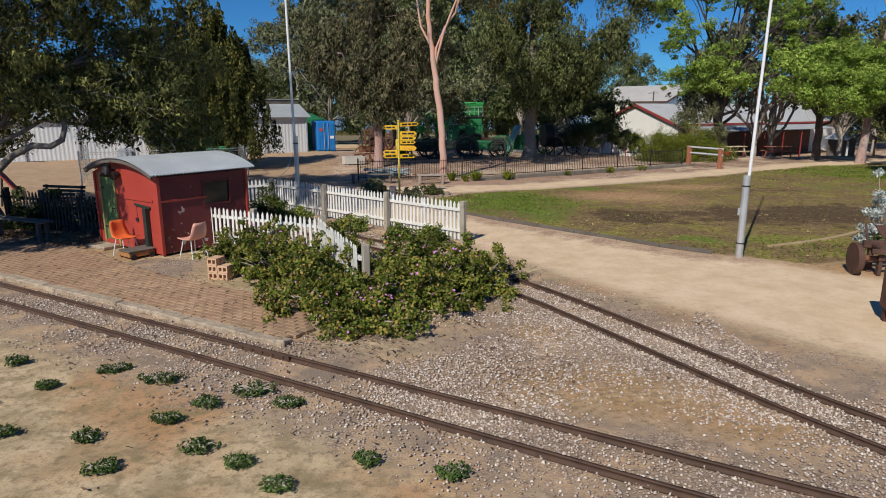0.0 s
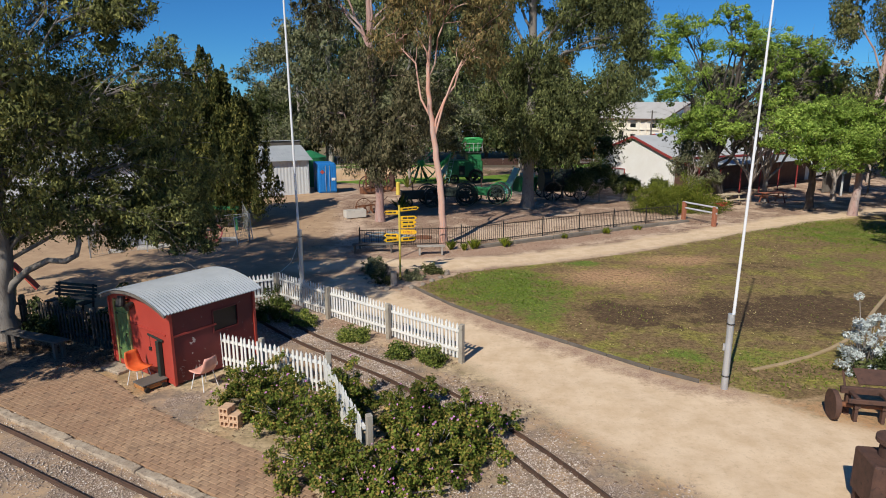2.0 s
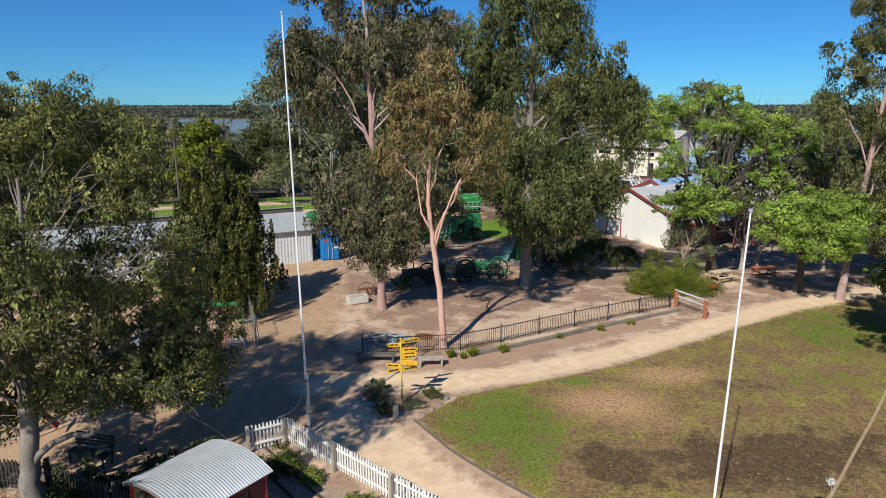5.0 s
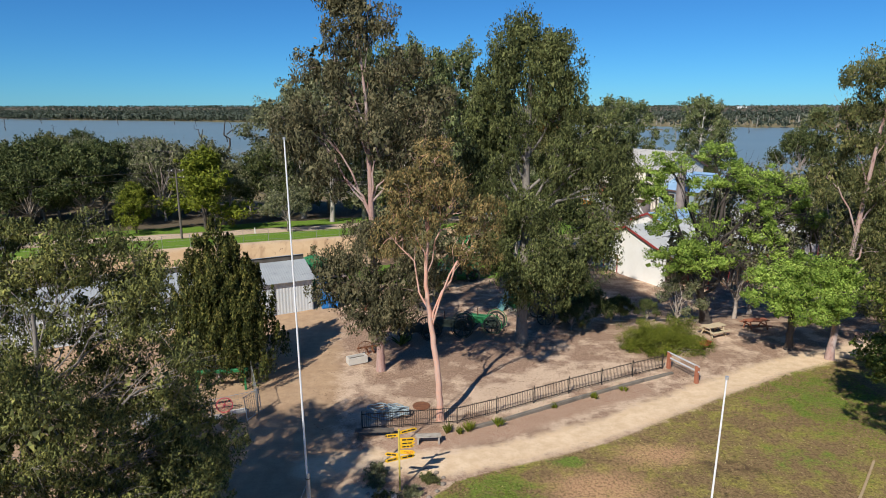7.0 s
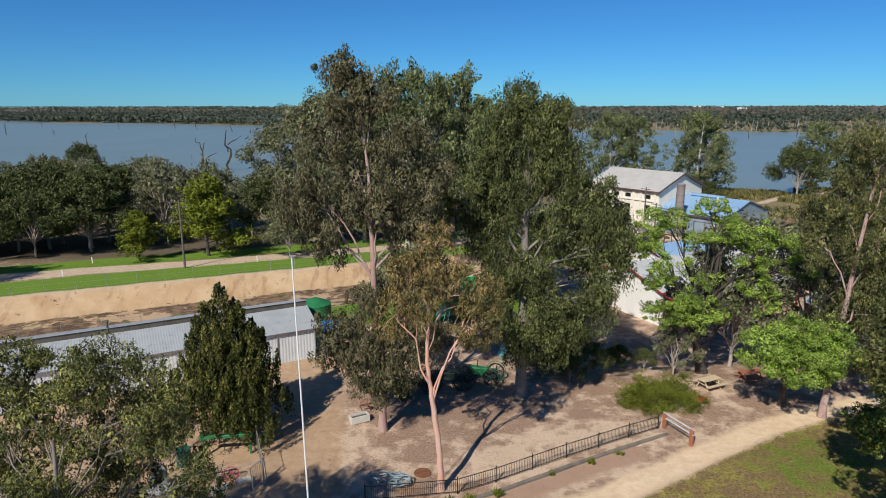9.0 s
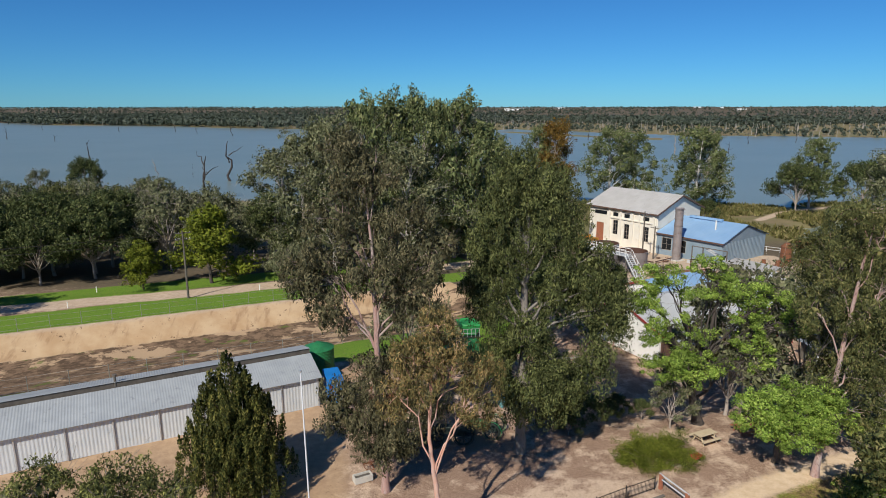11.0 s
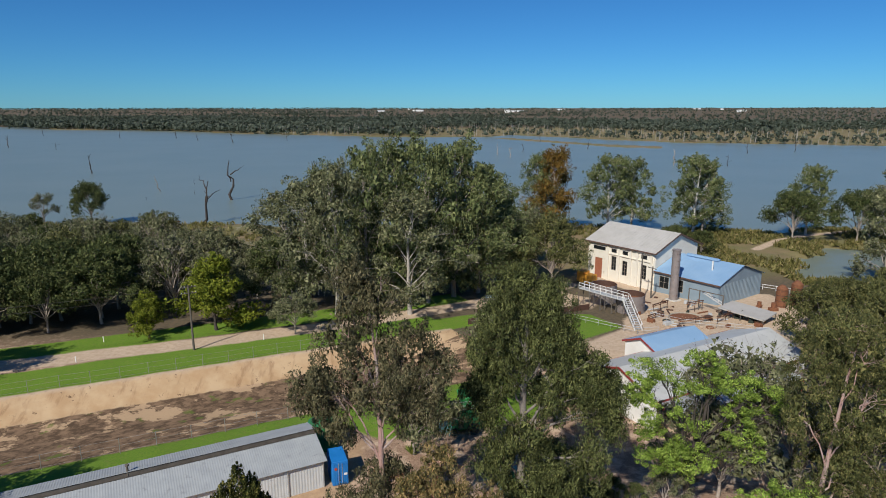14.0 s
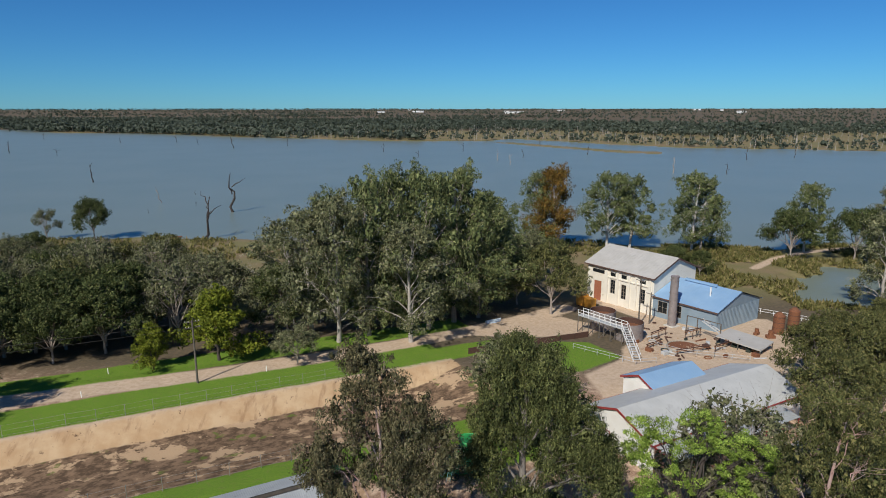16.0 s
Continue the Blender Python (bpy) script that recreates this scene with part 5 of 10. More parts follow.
# green tank behind the shed
tk = thing("rain_tank", -12.3, 58.8, gz(-12.3, 58.8), 0, "green round rainwater tank behind the shed", "tank")
part("body", rod(fresh(), (0, 0, 0), (0, 0, 2.7), 1.5, n=32), MACHINE_GREEN, tk)
for k in range(9):
    part("band", ring(fresh(), (0, 0, 0.25 + k * 0.27), 1.5, 0.03, n=32, k=5), MACHINE_GREEN, tk)
part("lid", rod(fresh(), (0, 0, 2.7), (0, 0, 3.25), 1.53, 0.25, 32), MACHINE_GREEN, tk)

# pump house: cream rendered hall with a pale roof
ua, ub = np.array([0.60, -0.80]), np.array([0.80, 0.60])
P0 = np.array([32.8, 138.8])
PB, PE, PR = -4.2, 4.5, 7.5
hall = thing("pump_house", 0, 0, 0, 0, "tall cream rendered pump house with pale gabled roof", "building")
A, B, C, D = P0, P0 + ua * 17, P0 + ua * 17 + ub * 15, P0 + ub * 15
opens = [(1.9, 3.9, PB, 0.9), (6.3, 7.6, -1.2, 1.9), (9.2, 10.5, -1.8, 1.4), (13.9, 15.3, -1.6, 1.5)]
part("front_wall", wall_box(fresh(), A, B, PB - 0.8, PE, 0.35, opens), CREAM, hall)
part("back_wall", wall_box(fresh(), C, D, PB - 0.8, PE, 0.35), CREAM, hall)
part("end_wall", gable(fresh(), B, C, PB - 0.8, PE, PR, 0.35), CREAM, hall)
part("end_wall", gable(fresh(), D, A, PB - 0.8, PE, PR, 0.35), CREAM, hall)
bm = fresh()
for (o0, o1, zz) in ((5.4, 16.4, 2.35), (5.4, 16.4, 4.05)):
    p, q = P0 + ua * o0 - ub * 0.3, P0 + ua * o1 - ub * 0.3
    bar(bm, (*p, zz), (*q, zz), 0.25, 0.16)
part("cornice", bm, CREAM, hall)
bm = fresh()
for o in (5.4, 8.3, 11.3, 13.0, 16.4):
    p = P0 + ua * o - ub * 0.28
    box(bm, (*p, (PB + 4.0) / 2), (0.5, 0.22, 4.0 - PB), 0, 0, -53.13)
part("pilaster", bm, CREAM, hall)
for o in opens[1:4]:
    window_in(hall, A, ua, o[0], o[1], o[2], o[3], (2, 4), GREY_WOOD)
bm = fresh()
for k in range(6):
    p = P0 + ua * (2.05 + k * 0.335) - ub * 0.05
    box(bm, (*p, (PB + 0.9) / 2), (0.32, 0.08, 0.9 - PB), 0, 0, -53.13, 0.01)
part("door", bm, TABLE_RED, hall, "tall red-brown boarded door")
for o in ((1.4, 4.6), (6.3, 7.6), (9.2, 10.5), (13.9, 15.3)):
    p = P0 + ua * (o[0] + o[1]) / 2 - ub * 0.19
    part("high_window", box(fresh(), (*p, 3.15), (o[1] - o[0], 0.05, 0.8), 0, 0, -53.13), GLASS_DARK, hall)
Ae, Be = P0 - ua * 0.7 - ub * 0.8, P0 + ua * 17.7 - ub * 0.8
Ce, De = P0 + ua * 17.7 + ub * 15.8, P0 - ua * 0.7 + ub * 15.8
R0, R1 = P0 - ua * 0.7 + ub * 7.5, P0 + ua * 17.7 + ub * 7.5
part("roof", sheet_roof(fresh(), (*Ae, PE), (*Be, PE), (*R0, PR + 0.25), (*R1, PR + 0.25), 0.8, 0.03, 0.12), CREAM_ROOF, hall)
part("roof", sheet_roof(fresh(), (*De, PE), (*Ce, PE), (*R0, PR + 0.25), (*R1, PR + 0.25), 0.8, 0.03, 0.12), CREAM_ROOF, hall)
bm = fresh()
bar(bm, (*Ae, PE - 0.12), (*Be, PE - 0.12), 0.12, 0.22)
bar(bm, (*Be, PE - 0.15), (*R1, PR + 0.08), 0.12, 0.3)
bar(bm, (*R1, PR + 0.08), (*Ce, PE - 0.15), 0.12, 0.3)
part("fascia", bm, TRIM_BROWN, hall)

# blue annexe
annexe = thing("blue_annexe", 0, 0, 0, 0, "blue-roofed corrugated annexe of the pump house", "building")
E_, F_ = B + ua * 0.25, B + ua * 14.2
G_, H_ = F_ + ub * 15.5, E_ + ub * 15.5
AE, AR = 0.9, 3.4
part("front_wall", wall_box(fresh(), E_, F_, PB - 0.8, AE, 0.2, [(1.2, 3.4, -2.4, 0.1), (4.6, 6.6, -2.4, 0.1)]), BLUE_WALL, annexe)
part("end_wall", gable(fresh(), F_, G_, PB - 1.5, AE, AR, 0.2), BLUE_WALL, annexe)
part("back_wall", wall_box(fresh(), G_, H_, PB - 1.5, AE, 0.2), BLUE_WALL, annexe)
part("cladding", sheet_wall(fresh(), V2(F_, (ua, 0.12)), V2(G_, (ua, 0.12)), PB - 1.5, AE - 0.1, 0.5, 0.05), BLUE_WALL, annexe)
for o in ((1.2, 3.4), (4.6, 6.6)):
    window_in(annexe, E_, ua, o[0], o[1], -2.4, 0.1, (2, 2), GREY_WOOD)
Ee, Fe = E_ - ub * 0.5, F_ + ua * 0.4 - ub * 0.5
Ge, He = F_ + ua * 0.4 + ub * 16, E_ + ub * 16
Q0, Q1 = E_ + ub * 7.75, F_ + ua * 0.4 + ub * 7.75
part("roof", sheet_roof(fresh(), (*Ee, AE), (*Fe, AE), (*Q0, AR + 0.2), (*Q1, AR + 0.2), 0.7, 0.012, 0.1), BLUE_ROOF, annexe)
part("roof", sheet_roof(fresh(), (*He, AE), (*Ge, AE), (*Q0, AR + 0.2), (*Q1, AR + 0.2), 0.7, 0.012, 0.1), BLUE_ROOF, annexe)
bm = fresh()
bar(bm, (*Ee, AE - 0.15), (*Fe, AE - 0.15), 0.14, 0.26)
part("gutter", bm, TRIM_BROWN, annexe)
bm = fresh()
m0, m1 = E_ + ua * 2.5 + ub * 7.2, E_ + ua * 9.5 + ub * 7.2
bar(bm, (*m0, AR + 0.35), (*m1, AR + 0.35), 0.7, 0.45, 0.05)
part("ridge_vent", bm, BLUE_ROOF, annexe)
p = E_ + ua * 10 + ub * 4.0
part("flue", rod(fresh(), (*p, AR - 1.4), (*p, AR + 0.8), 0.15), WHITE_PAINT, annexe)

# chimney stack
ch = thing("boiler_chimney", 44.6, 117.9, -3.6, 0, "tall grey riveted steel boiler chimney", "chimney")
bm = rod(fresh(), (0, 0, 0), (0, 0, 10.4), 0.82, 0.75, 28)
for k in range(8):
    ring(bm, (0, 0, 0.6 + k * 1.3), 0.81, 0.045, n=28, k=5)
part("stack", bm, TANK_GREY, ch)
part("rim", ring(ring(fresh(), (0, 0, 10.4), 0.78, 0.09, n=28, k=6), (0, 0, 10.2), 0.8, 0.06, n=28, k=6), TANK_GREY, ch)
part("base", box(fresh(), (0, 0, 0.2), (2.2, 2.2, 0.7), 0, 0, 30, 0.05), CONCRETE, ch)

# two open tanks
for tx, ty, rr, top_z in ((33.8, 109.6, 2.5, 0.6), (30.7, 116.6, 2.4, 0.5)):
    z0 = gz(tx, ty)
    tank = thing("water_tank", tx, ty, z0, 0, "open rusty-rimmed round steel tank beside the walkway", "tank", "works tanks")
    bm = fresh()
    H_t = top_z - z0
    rod(bm, (0, 0, 0), (0, 0, H_t), rr, n=40, caps=False)
    rod(bm, (0, 0, 0), (0, 0, H_t), rr - 0.06, n=40, caps=False)
    for k in range(4):
        ring(bm, (0, 0, 0.3 + k * (H_t - 0.35) / 3), rr, 0.05, n=40, k=5)
    part("shell", bm, TANK_GREY, tank)
    part("floor", rod(fresh(), (0, 0, 0.02), (0, 0, H_t - 1.1), rr - 0.07, n=40), RUST, tank)
    part("inner_lining", rod(fresh(), (0, 0, H_t - 1.2), (0, 0, H_t - 0.01), rr - 0.075, n=40, caps=False), DARK_RUST, tank)

# white house with red trim, two roofs
def cottage(name, label, p0, p1, length, zb, ze, zr, roof_mat, over=0.35):
    p0, p1 = np.array(p0), np.array(p1)
    u = (p1 - p0) / np.linalg.norm(p1 - p0)
    n = np.array([-u[1], u[0]])
    if n[1] < 0:
        n = -n
    w = np.linalg.norm(p1 - p0)
    top = thing(name, 0, 0, 0, 0, label, "house")
    q0, q1 = p0 + n * length, p1 + n * length
    part("front_gable", gable(fresh(), p0, p1, zb - 0.5, ze, zr, 0.2), WHITE_WALL, top)
    part("back_gable", gable(fresh(), q1, q0, zb - 0.5, ze, zr, 0.2), WHITE_WALL, top)
    part("side_wall", wall_box(fresh(), p1, q1, zb - 0.5, ze, 0.2), WHITE_WALL, top)
    part("side_wall", wall_box(fresh(), q0, p0, zb - 0.5, ze, 0.2), WHITE_WALL, top)
    mid = (p0 + p1) / 2
    dz = (zr - ze) / (w / 2) * over
    for e, s in ((p0, -1), (p1, 1)):
        ee0, ee1 = e + u * s * over - n * over, e + u * s * over + n * (length + over)
        m0, m1 = mid - n * over, mid + n * (length + over)
        part("roof", sheet_roof(fresh(), (*ee0, ze - dz + 0.1), (*ee1, ze - dz + 0.1), (*m0, zr + 0.1), (*m1, zr + 0.1), 0.5, 0.008, 0.06), roof_mat, top)
        bm = fresh()
        bar(bm, (*(ee0 - n * 0.04), ze - dz - 0.02), (*(m0 - n * 0.04), zr - 0.02), 0.06, 0.24)
        bar(bm, (*(ee0 + u * s * 0.04), ze - dz), (*(ee1 + u * s * 0.04), ze - dz), 0.06, 0.2)
        part("bargeboard", bm, TRIM_RED, top)
    return top, u, n, p0, p1


house, hu, hn, hp0, hp1 = cottage("white_house", "low white house with grey roof and red bargeboards", (18.2, 74.1), (23.35, 64.6), 27.0, -1.9, 1.8, 3.7, HOUSE_ROOF)
bm = fresh()
m0 = hp0 + hu * 2.0 - hn * 0.14
m1 = hp0 + hu * 4.2 - hn * 0.14
for q in (m0, m1):
    box(bm, (*q, -0.85), (0.1, 0.08, 2.0), 0, 0, math.degrees(math.atan2(hu[1], hu[0])))
bar(bm, (*m0, 0.1), (*m1, 0.1), 0.08, 0.1)
part("door_frame", bm, TRIM_RED, house)
# lean-to verandah on the sunny side
# sheet added before the white wall; its dark brown carries the verandah's shade
bm = wall_box(fresh(), hp1 + hu * 0.12 + hn * 0.25, hp1 + hu * 0.12 + hn * 22.0, -2.0, 1.45, 0.06)
part("verandah_wall", bm, simple("verandah_shade_brown", (0.13, 0.07, 0.05), (0.18, 0.10, 0.07), 0.8, 0, 2, 30, 0.2, (0.08, 0.045, 0.035), 0.5), house, "brown wall sheet darkened for the verandah's shade")
bm = fresh()
v0, v1 = hp1 + hu * 0.1 + hn * 0.2, hp1 + hu * 0.1 + hn * 22.0
w0, w1 = v0 + hu * 3.2, v1 + hu * 3.2
sheet_roof(bm, (*w0, 1.1), (*w1, 1.1), (*v0, 1.5), (*v1, 1.5), 0.4, 0.03, 0.05)
part("verandah_roof", bm, ROOF_GREY, house)
bm = fresh()
bar(bm, (*(v0 - hn * 0.06), 1.4), (*(w0 - hn * 0.06), 1.0), 0.06, 0.22)
part("verandah_trim", bm, TRIM_RED, house)
for k in range(8):
    q = w0 * (1 - k / 7) + w1 * k / 7 - hu * 0.2
    part("verandah_post", box(fresh(), (*q, -0.5), (0.1, 0.1, 3.0)), TRIM_RED, house)

cottage("house_wing", "white wing of the house with a blue roof", (25.0, 82.0), (27.8, 76.8), 9.5, -1.9, 2.3, 3.5, BLUE_ROOF)

# open gabled garden hut at the end of the verandah
hut = thing("garden_hut", 41.4, 65.0, gz(41.4, 65.0), 8, "small open garden hut with dark gabled roof and white post", "hut")
for sx in (-1, 1):
    for sy in (-1, 1):
        part("post", box(fresh(), (sx * 1.5, sy * 1.3, 1.15), (0.13, 0.13, 2.3)), WHITE_PAINT if (sx, sy) == (-1, -1) else DARK_WOOD, hut)
for sx in (-1, 1):
    part("roof", sheet_roof(fresh(), (sx * 1.9, -1.7, 2.2), (sx * 1.9, 1.7, 2.2), (0, -1.7, 3.1), (0, 1.7, 3.1), 0.4, 0.02, 0.05), ROOF_GREY, hut)
    part("rafter", bar(fresh(), (sx * 1.85, -1.65, 2.14), (0, -1.65, 3.0), 0.06, 0.16), DARK_WOOD, hut)
part("back_wall", box(fresh(), (0, 1.3, 1.1), (2.86, 0.08, 2.1)), DARK_WOOD, hut)
# ---- railway yard ----
def resample(line, step):
    L = np.asarray(line, float)
    s = np.concatenate([[0], np.cumsum(np.linalg.norm(np.diff(L, axis=0), axis=1))])
    # ease the corners
    q = np.arange(0, s[-1], step)
    P = np.stack([np.interp(q, s, L[:, i]) for i in range(2)], 1)
    for _ in range(int(1.2 / step)):
        P[1:-1] = P[1:-1] * 0.5 + (P[:-2] + P[2:]) * 0.25
    return P


def rail_profile(P, side, gauge):
    """A flat-bottomed rail swept along a line at half the gauge to one side."""
    T = np.gradient(P, axis=0)
    T /= np.linalg.norm(T, axis=1)[:, None]
    N = np.stack([-T[:, 1], T[:, 0]], 1)
    Q = P + N * side * gauge / 2
    prof = [(-0.036, 0.0), (-0.036, 0.01), (-0.008, 0.018), (-0.008, 0.054), (-0.02, 0.06), (-0.02, 0.078), (0.02, 0.078), (0.02, 0.06), (0.008, 0.054), (0.008, 0.018), (0.036, 0.01), (0.036, 0.0)]
    k = len(prof)
    v = np.array([[(q[0] + n[0] * o, q[1] + n[1] * o, 0.01 + h) for o, h in prof] for q, n in zip(Q, N)]).reshape(-1, 3)
    i, j = np.meshgrid(np.arange(len(Q) - 1), np.arange(k), indexing="ij")
    f = np.stack([i * k + j, (i + 1) * k + j, (i + 1) * k + (j + 1) % k, i * k + (j + 1) % k], -1).reshape(-1, 4)
    return v, f


def track(label, line, gauge, seed):
    P = resample(line, 0.4)
    top = thing("railway_track", 0, 0, 0, 0, label, "railway track", "narrow-gauge tracks")
    for s in (-1, 1):
        v, f = rail_profile(P, s, gauge)
        new("rail", mesh_of("rail", v, f, [RAIL_RUST])).parent = top
    r = random.Random(seed)
    step = 2
    bm = box(fresh(), (0, 0, 0), (gauge + 0.42, 0.16, 0.08), bevel=0.012)
    me = bpy.data.meshes.new("sleeper")
    bm.to_mesh(me)
    bm.free()
    me.materials.append(GREY_WOOD)
    for i in range(1, len(P) - 1, step):
        d = P[i + 1] - P[i - 1]
        a = math.degrees(math.atan2(d[1], d[0])) + 90
        shared("sleeper", me, top, pose(P[i][0], P[i][1], -0.052 - 0.014 * r.random(), r.uniform(-1, 1), 0, a + r.uniform(-2, 2)))
    return P


main_line = track("rusty narrow-gauge railway track in pale ballast", MAIN, 0.62, 1)
side_line = track("curving rusty siding track past the geraniums", SIDING, 0.68, 2)
# fishplate on the far rail
u_main = (MAIN_B - MAIN_A) / np.linalg.norm(MAIN_B - MAIN_A)
n_main = np.array([-u_main[1], u_main[0]])
if n_main[1] < 0:
    n_main = -n_main
c = MAIN_A + u_main * 6.55 + n_main * 0.27
check = thing("rail_joint_plate", *c, 0.0, math.degrees(math.atan2(u_main[1], u_main[0])), "rusty steel joint plate bolted along the rail", "rail plate")
bm = box(fresh(), (0, 0, 0.05), (1.0, 0.03, 0.085), bevel=0.006)
for k in range(5):
    rod(bm, (-0.4 + k * 0.2, -0.035, 0.065), (-0.4 + k * 0.2, 0.02, 0.065), 0.016, n=6)
part("plate", bm, RAIL_RUST, check)

# platform edge of old sleepers
e0, e1 = np.array([-11.9, 14.35]), np.array([-2.35, 8.95])
eu = (e1 - e0) / np.linalg.norm(e1 - e0)
edge_len = np.linalg.norm(e1 - e0)
ang_e = math.degrees(math.atan2(eu[1], eu[0]))
s, k = 0.0, 0
rr = random.Random(5)
while s < edge_len - 0.5:
    L = min(rr.uniform(1.8, 2.5), edge_len - s)
    q = e0 + eu * (s + L / 2)
    bm = fresh()
    box(bm, (0, 0, 0.025), (L - 0.03, 0.19, 0.12), bevel=0.016)
    bmesh.ops.subdivide_edges(bm, edges=[e for e in bm.edges if e.calc_length() > 1], cuts=18)
    for v in bm.verts:
        v.co += Vector(noise.noise_vector(v.co * 3 + Vector((k * 7, 0, 0)))) * 0.03 + Vector(noise.noise_vector(v.co * 11 + Vector((k * 5, 3, 0)))) * 0.02
    t = thing("platform_sleeper", *q, 0, ang_e + rr.uniform(-1.2, 1.2), "weathered grey sleeper edging the brick platform", "timber sleeper", "platform edge sleepers")
    part("beam", bm, OLD_SLEEPER, t)
    s += L
    k += 1

# ---- goods van used as a shed ----
vf0, vf1 = np.array([-9.05, 16.4]), np.array([-6.72, 14.75])
vu = (vf1 - vf0) / np.linalg.norm(vf1 - vf0)
VW, VL, VH = float(np.linalg.norm(vf1 - vf0)), 2.5, 1.9
van = thing("goods_van", *vf0, 0.0, math.degrees(math.atan2(vu[1], vu[0])), "small red goods van shed with curved iron roof", "wagon shed")
# local: x along the end wall, y back
RISE = 0.32


def arch(x):
    return VH + RISE * (1 - ((x - VW / 2) / (VW / 2)) ** 2)


def end_wall(y, door=None):
    bm = fresh()
    n = 26
    xs = [VW * i / n for i in range(n + 1)]
    t = 0.05
    if door:
        xs = sorted(set(xs + [door[0], door[1]]))
    for a, b in zip(xs[:-1], xs[1:]):
        z0 = door[2] if door and a >= door[0] - 1e-6 and b <= door[1] + 1e-6 else 0.06
        vs = [(a, y, z0), (b, y, z0), (b, y, arch(b)), (a, y, arch(a))]
        f = [bm.verts.new(v) for v in vs]
        k = [bm.verts.new((v[0], v[1] + t, v[2])) for v in vs]
        bm.faces.new(f)
        bm.faces.new(k[::-1])
        for i in range(4):
            j = (i + 1) % 4
            bm.faces.new((f[i], k[i], k[j], f[j]))
    bmesh.ops.remove_doubles(bm, verts=bm.verts, dist=0.0005)
    bmesh.ops.recalc_face_normals(bm, faces=bm.faces)
    return bm


VAN_RED = simple("van_red_paint", (0.36, 0.042, 0.028), (0.42, 0.058, 0.038), 0.55, 0, 1.0, 40, 0.15, (0.30, 0.032, 0.024), 0.3)


def flaked_paint():
    m = Tree_of_nodes("van_side_shaded_flaking_red")
    n1, n2, n3 = m.noise(1.3, 4.0), m.noise(4.5, 6.0, 0.7), m.noise(30.0, 4.0)
    # red taken well below VAN_RED: the side's shade is in the colour
    col = m.mix(m.step(n1, 0.4, 0.65), (0.125, 0.016, 0.016), (0.165, 0.021, 0.019))
    h = m.node("ShaderNodeSeparateXYZ", 2, None, Vector=m.pos())
    low = m.step(h, 1.3, 0.2)
    flake = m.step(m.math('ADD', n2, m.math('MULTIPLY', low, 0.09)), 0.66, 0.675)
    col = m.mix(flake, col, m.mix(n3, (0.42, 0.36, 0.34), (0.55, 0.5, 0.47)))
    return m.finish(col, 0.6, 0.0, m.bump(m.math('ADD', m.math('MULTIPLY', flake, -0.6), n3), 0.3, 0.004))


VAN_SIDE_SHADED = flaked_paint()
part("end_wall", end_wall(0.0, (0.3, 0.92, 1.83)), VAN_RED, van)
part("back_wall", end_wall(VL - 0.05), VAN_RED, van)


def side_wall_bm(x, hole=None):
    bm = fresh()
    if hole:
        y0, y1, z0, z1 = hole
        ys, zs = (0.06, y0, y1, VL - 0.06), (0.06, z0, z1, VH)
        grid = [[bm.verts.new((x - 0.025, yy, zz)) for zz in zs] for yy in ys]
        fs = [bm.faces.new((grid[i][j], grid[i + 1][j], grid[i + 1][j + 1], grid[i][j + 1])) for i in range(3) for j in range(3) if (i, j) != (1, 1)]
        got = bmesh.ops.extrude_face_region(bm, geom=fs)
        bmesh.ops.translate(bm, verts=[v for v in got["geom"] if isinstance(v, bmesh.types.BMVert)], vec=(0.05, 0, 0))
        bmesh.ops.recalc_face_normals(bm, faces=bm.faces[:])
    else:
        box(bm, (x, VL / 2, (VH + 0.06) / 2), (0.05, VL - 0.12, VH - 0.06))
    return bm


part("side_wall", side_wall_bm(VW - 0.026, (1.2, 1.95, 1.12, 1.68)), VAN_SIDE_SHADED, van, "red flaking painted side, shade put into its colour")
part("side_wall", side_wall_bm(0.026), VAN_SIDE_SHADED, van)
w = part("window", box(fresh(), (VW - 0.03, 1.575, 1.4), (0.012, 0.76, 0.57)), GLASS_DARK, van)
bm = fresh()
for yy in (1.19, 1.96):
    box(bm, (VW + 0.004, yy, 1.4), (0.03, 0.03, 0.62))
for zz in (1.11, 1.69):
    box(bm, (VW + 0.006, 1.575, zz), (0.03, 0.74, 0.03))
part("frame", bm, VAN_SIDE_SHADED, w)
bm = fresh()
for k in range(4):
    box(bm, (0.38 + k * 0.153, 0.02, 0.945), (0.148, 0.035, 1.74), bevel=0.006)
box(bm, (0.61, -0.004, 0.5), (0.58, 0.02, 0.1))
box(bm, (0.61, -0.004, 1.5), (0.58, 0.02, 0.1))
d = part("door", bm, GREEN_PAINT, van, "green boarded door, closed")
part("handle", box(rod(fresh(), (0.84, -0.02, 1.0), (0.84, -0.06, 1.0), 0.015), (0.84, -0.065, 0.97), (0.03, 0.015, 0.12)), BLACK_IRON, d)
for zz in (0.5, 1.5):
    part("hinge", box(fresh(), (0.36, -0.018, zz), (0.12, 0.012, 0.05)), BLACK_IRON, d)
bm = fresh()
for xx in (0.265, 0.955):
    box(bm, (xx, -0.015, 0.95), (0.07, 0.04, 1.82))
box(bm, (0.61, -0.014, 1.855), (0.76, 0.042, 0.06))
part("door_frame", bm, MUSTARD, van, "mustard door frame")
bm = fresh()
box(bm, (1.76, -0.012, 1.32), (1.7, 0.025, 0.05))
box(bm, (VW / 2, -0.01, 0.12), (VW, 0.03, 0.12))
box(bm, (VW + 0.012, 0.62, 1.32), (0.025, 1.3, 0.05))
part("rubbing_strip", bm, VAN_RED, van)
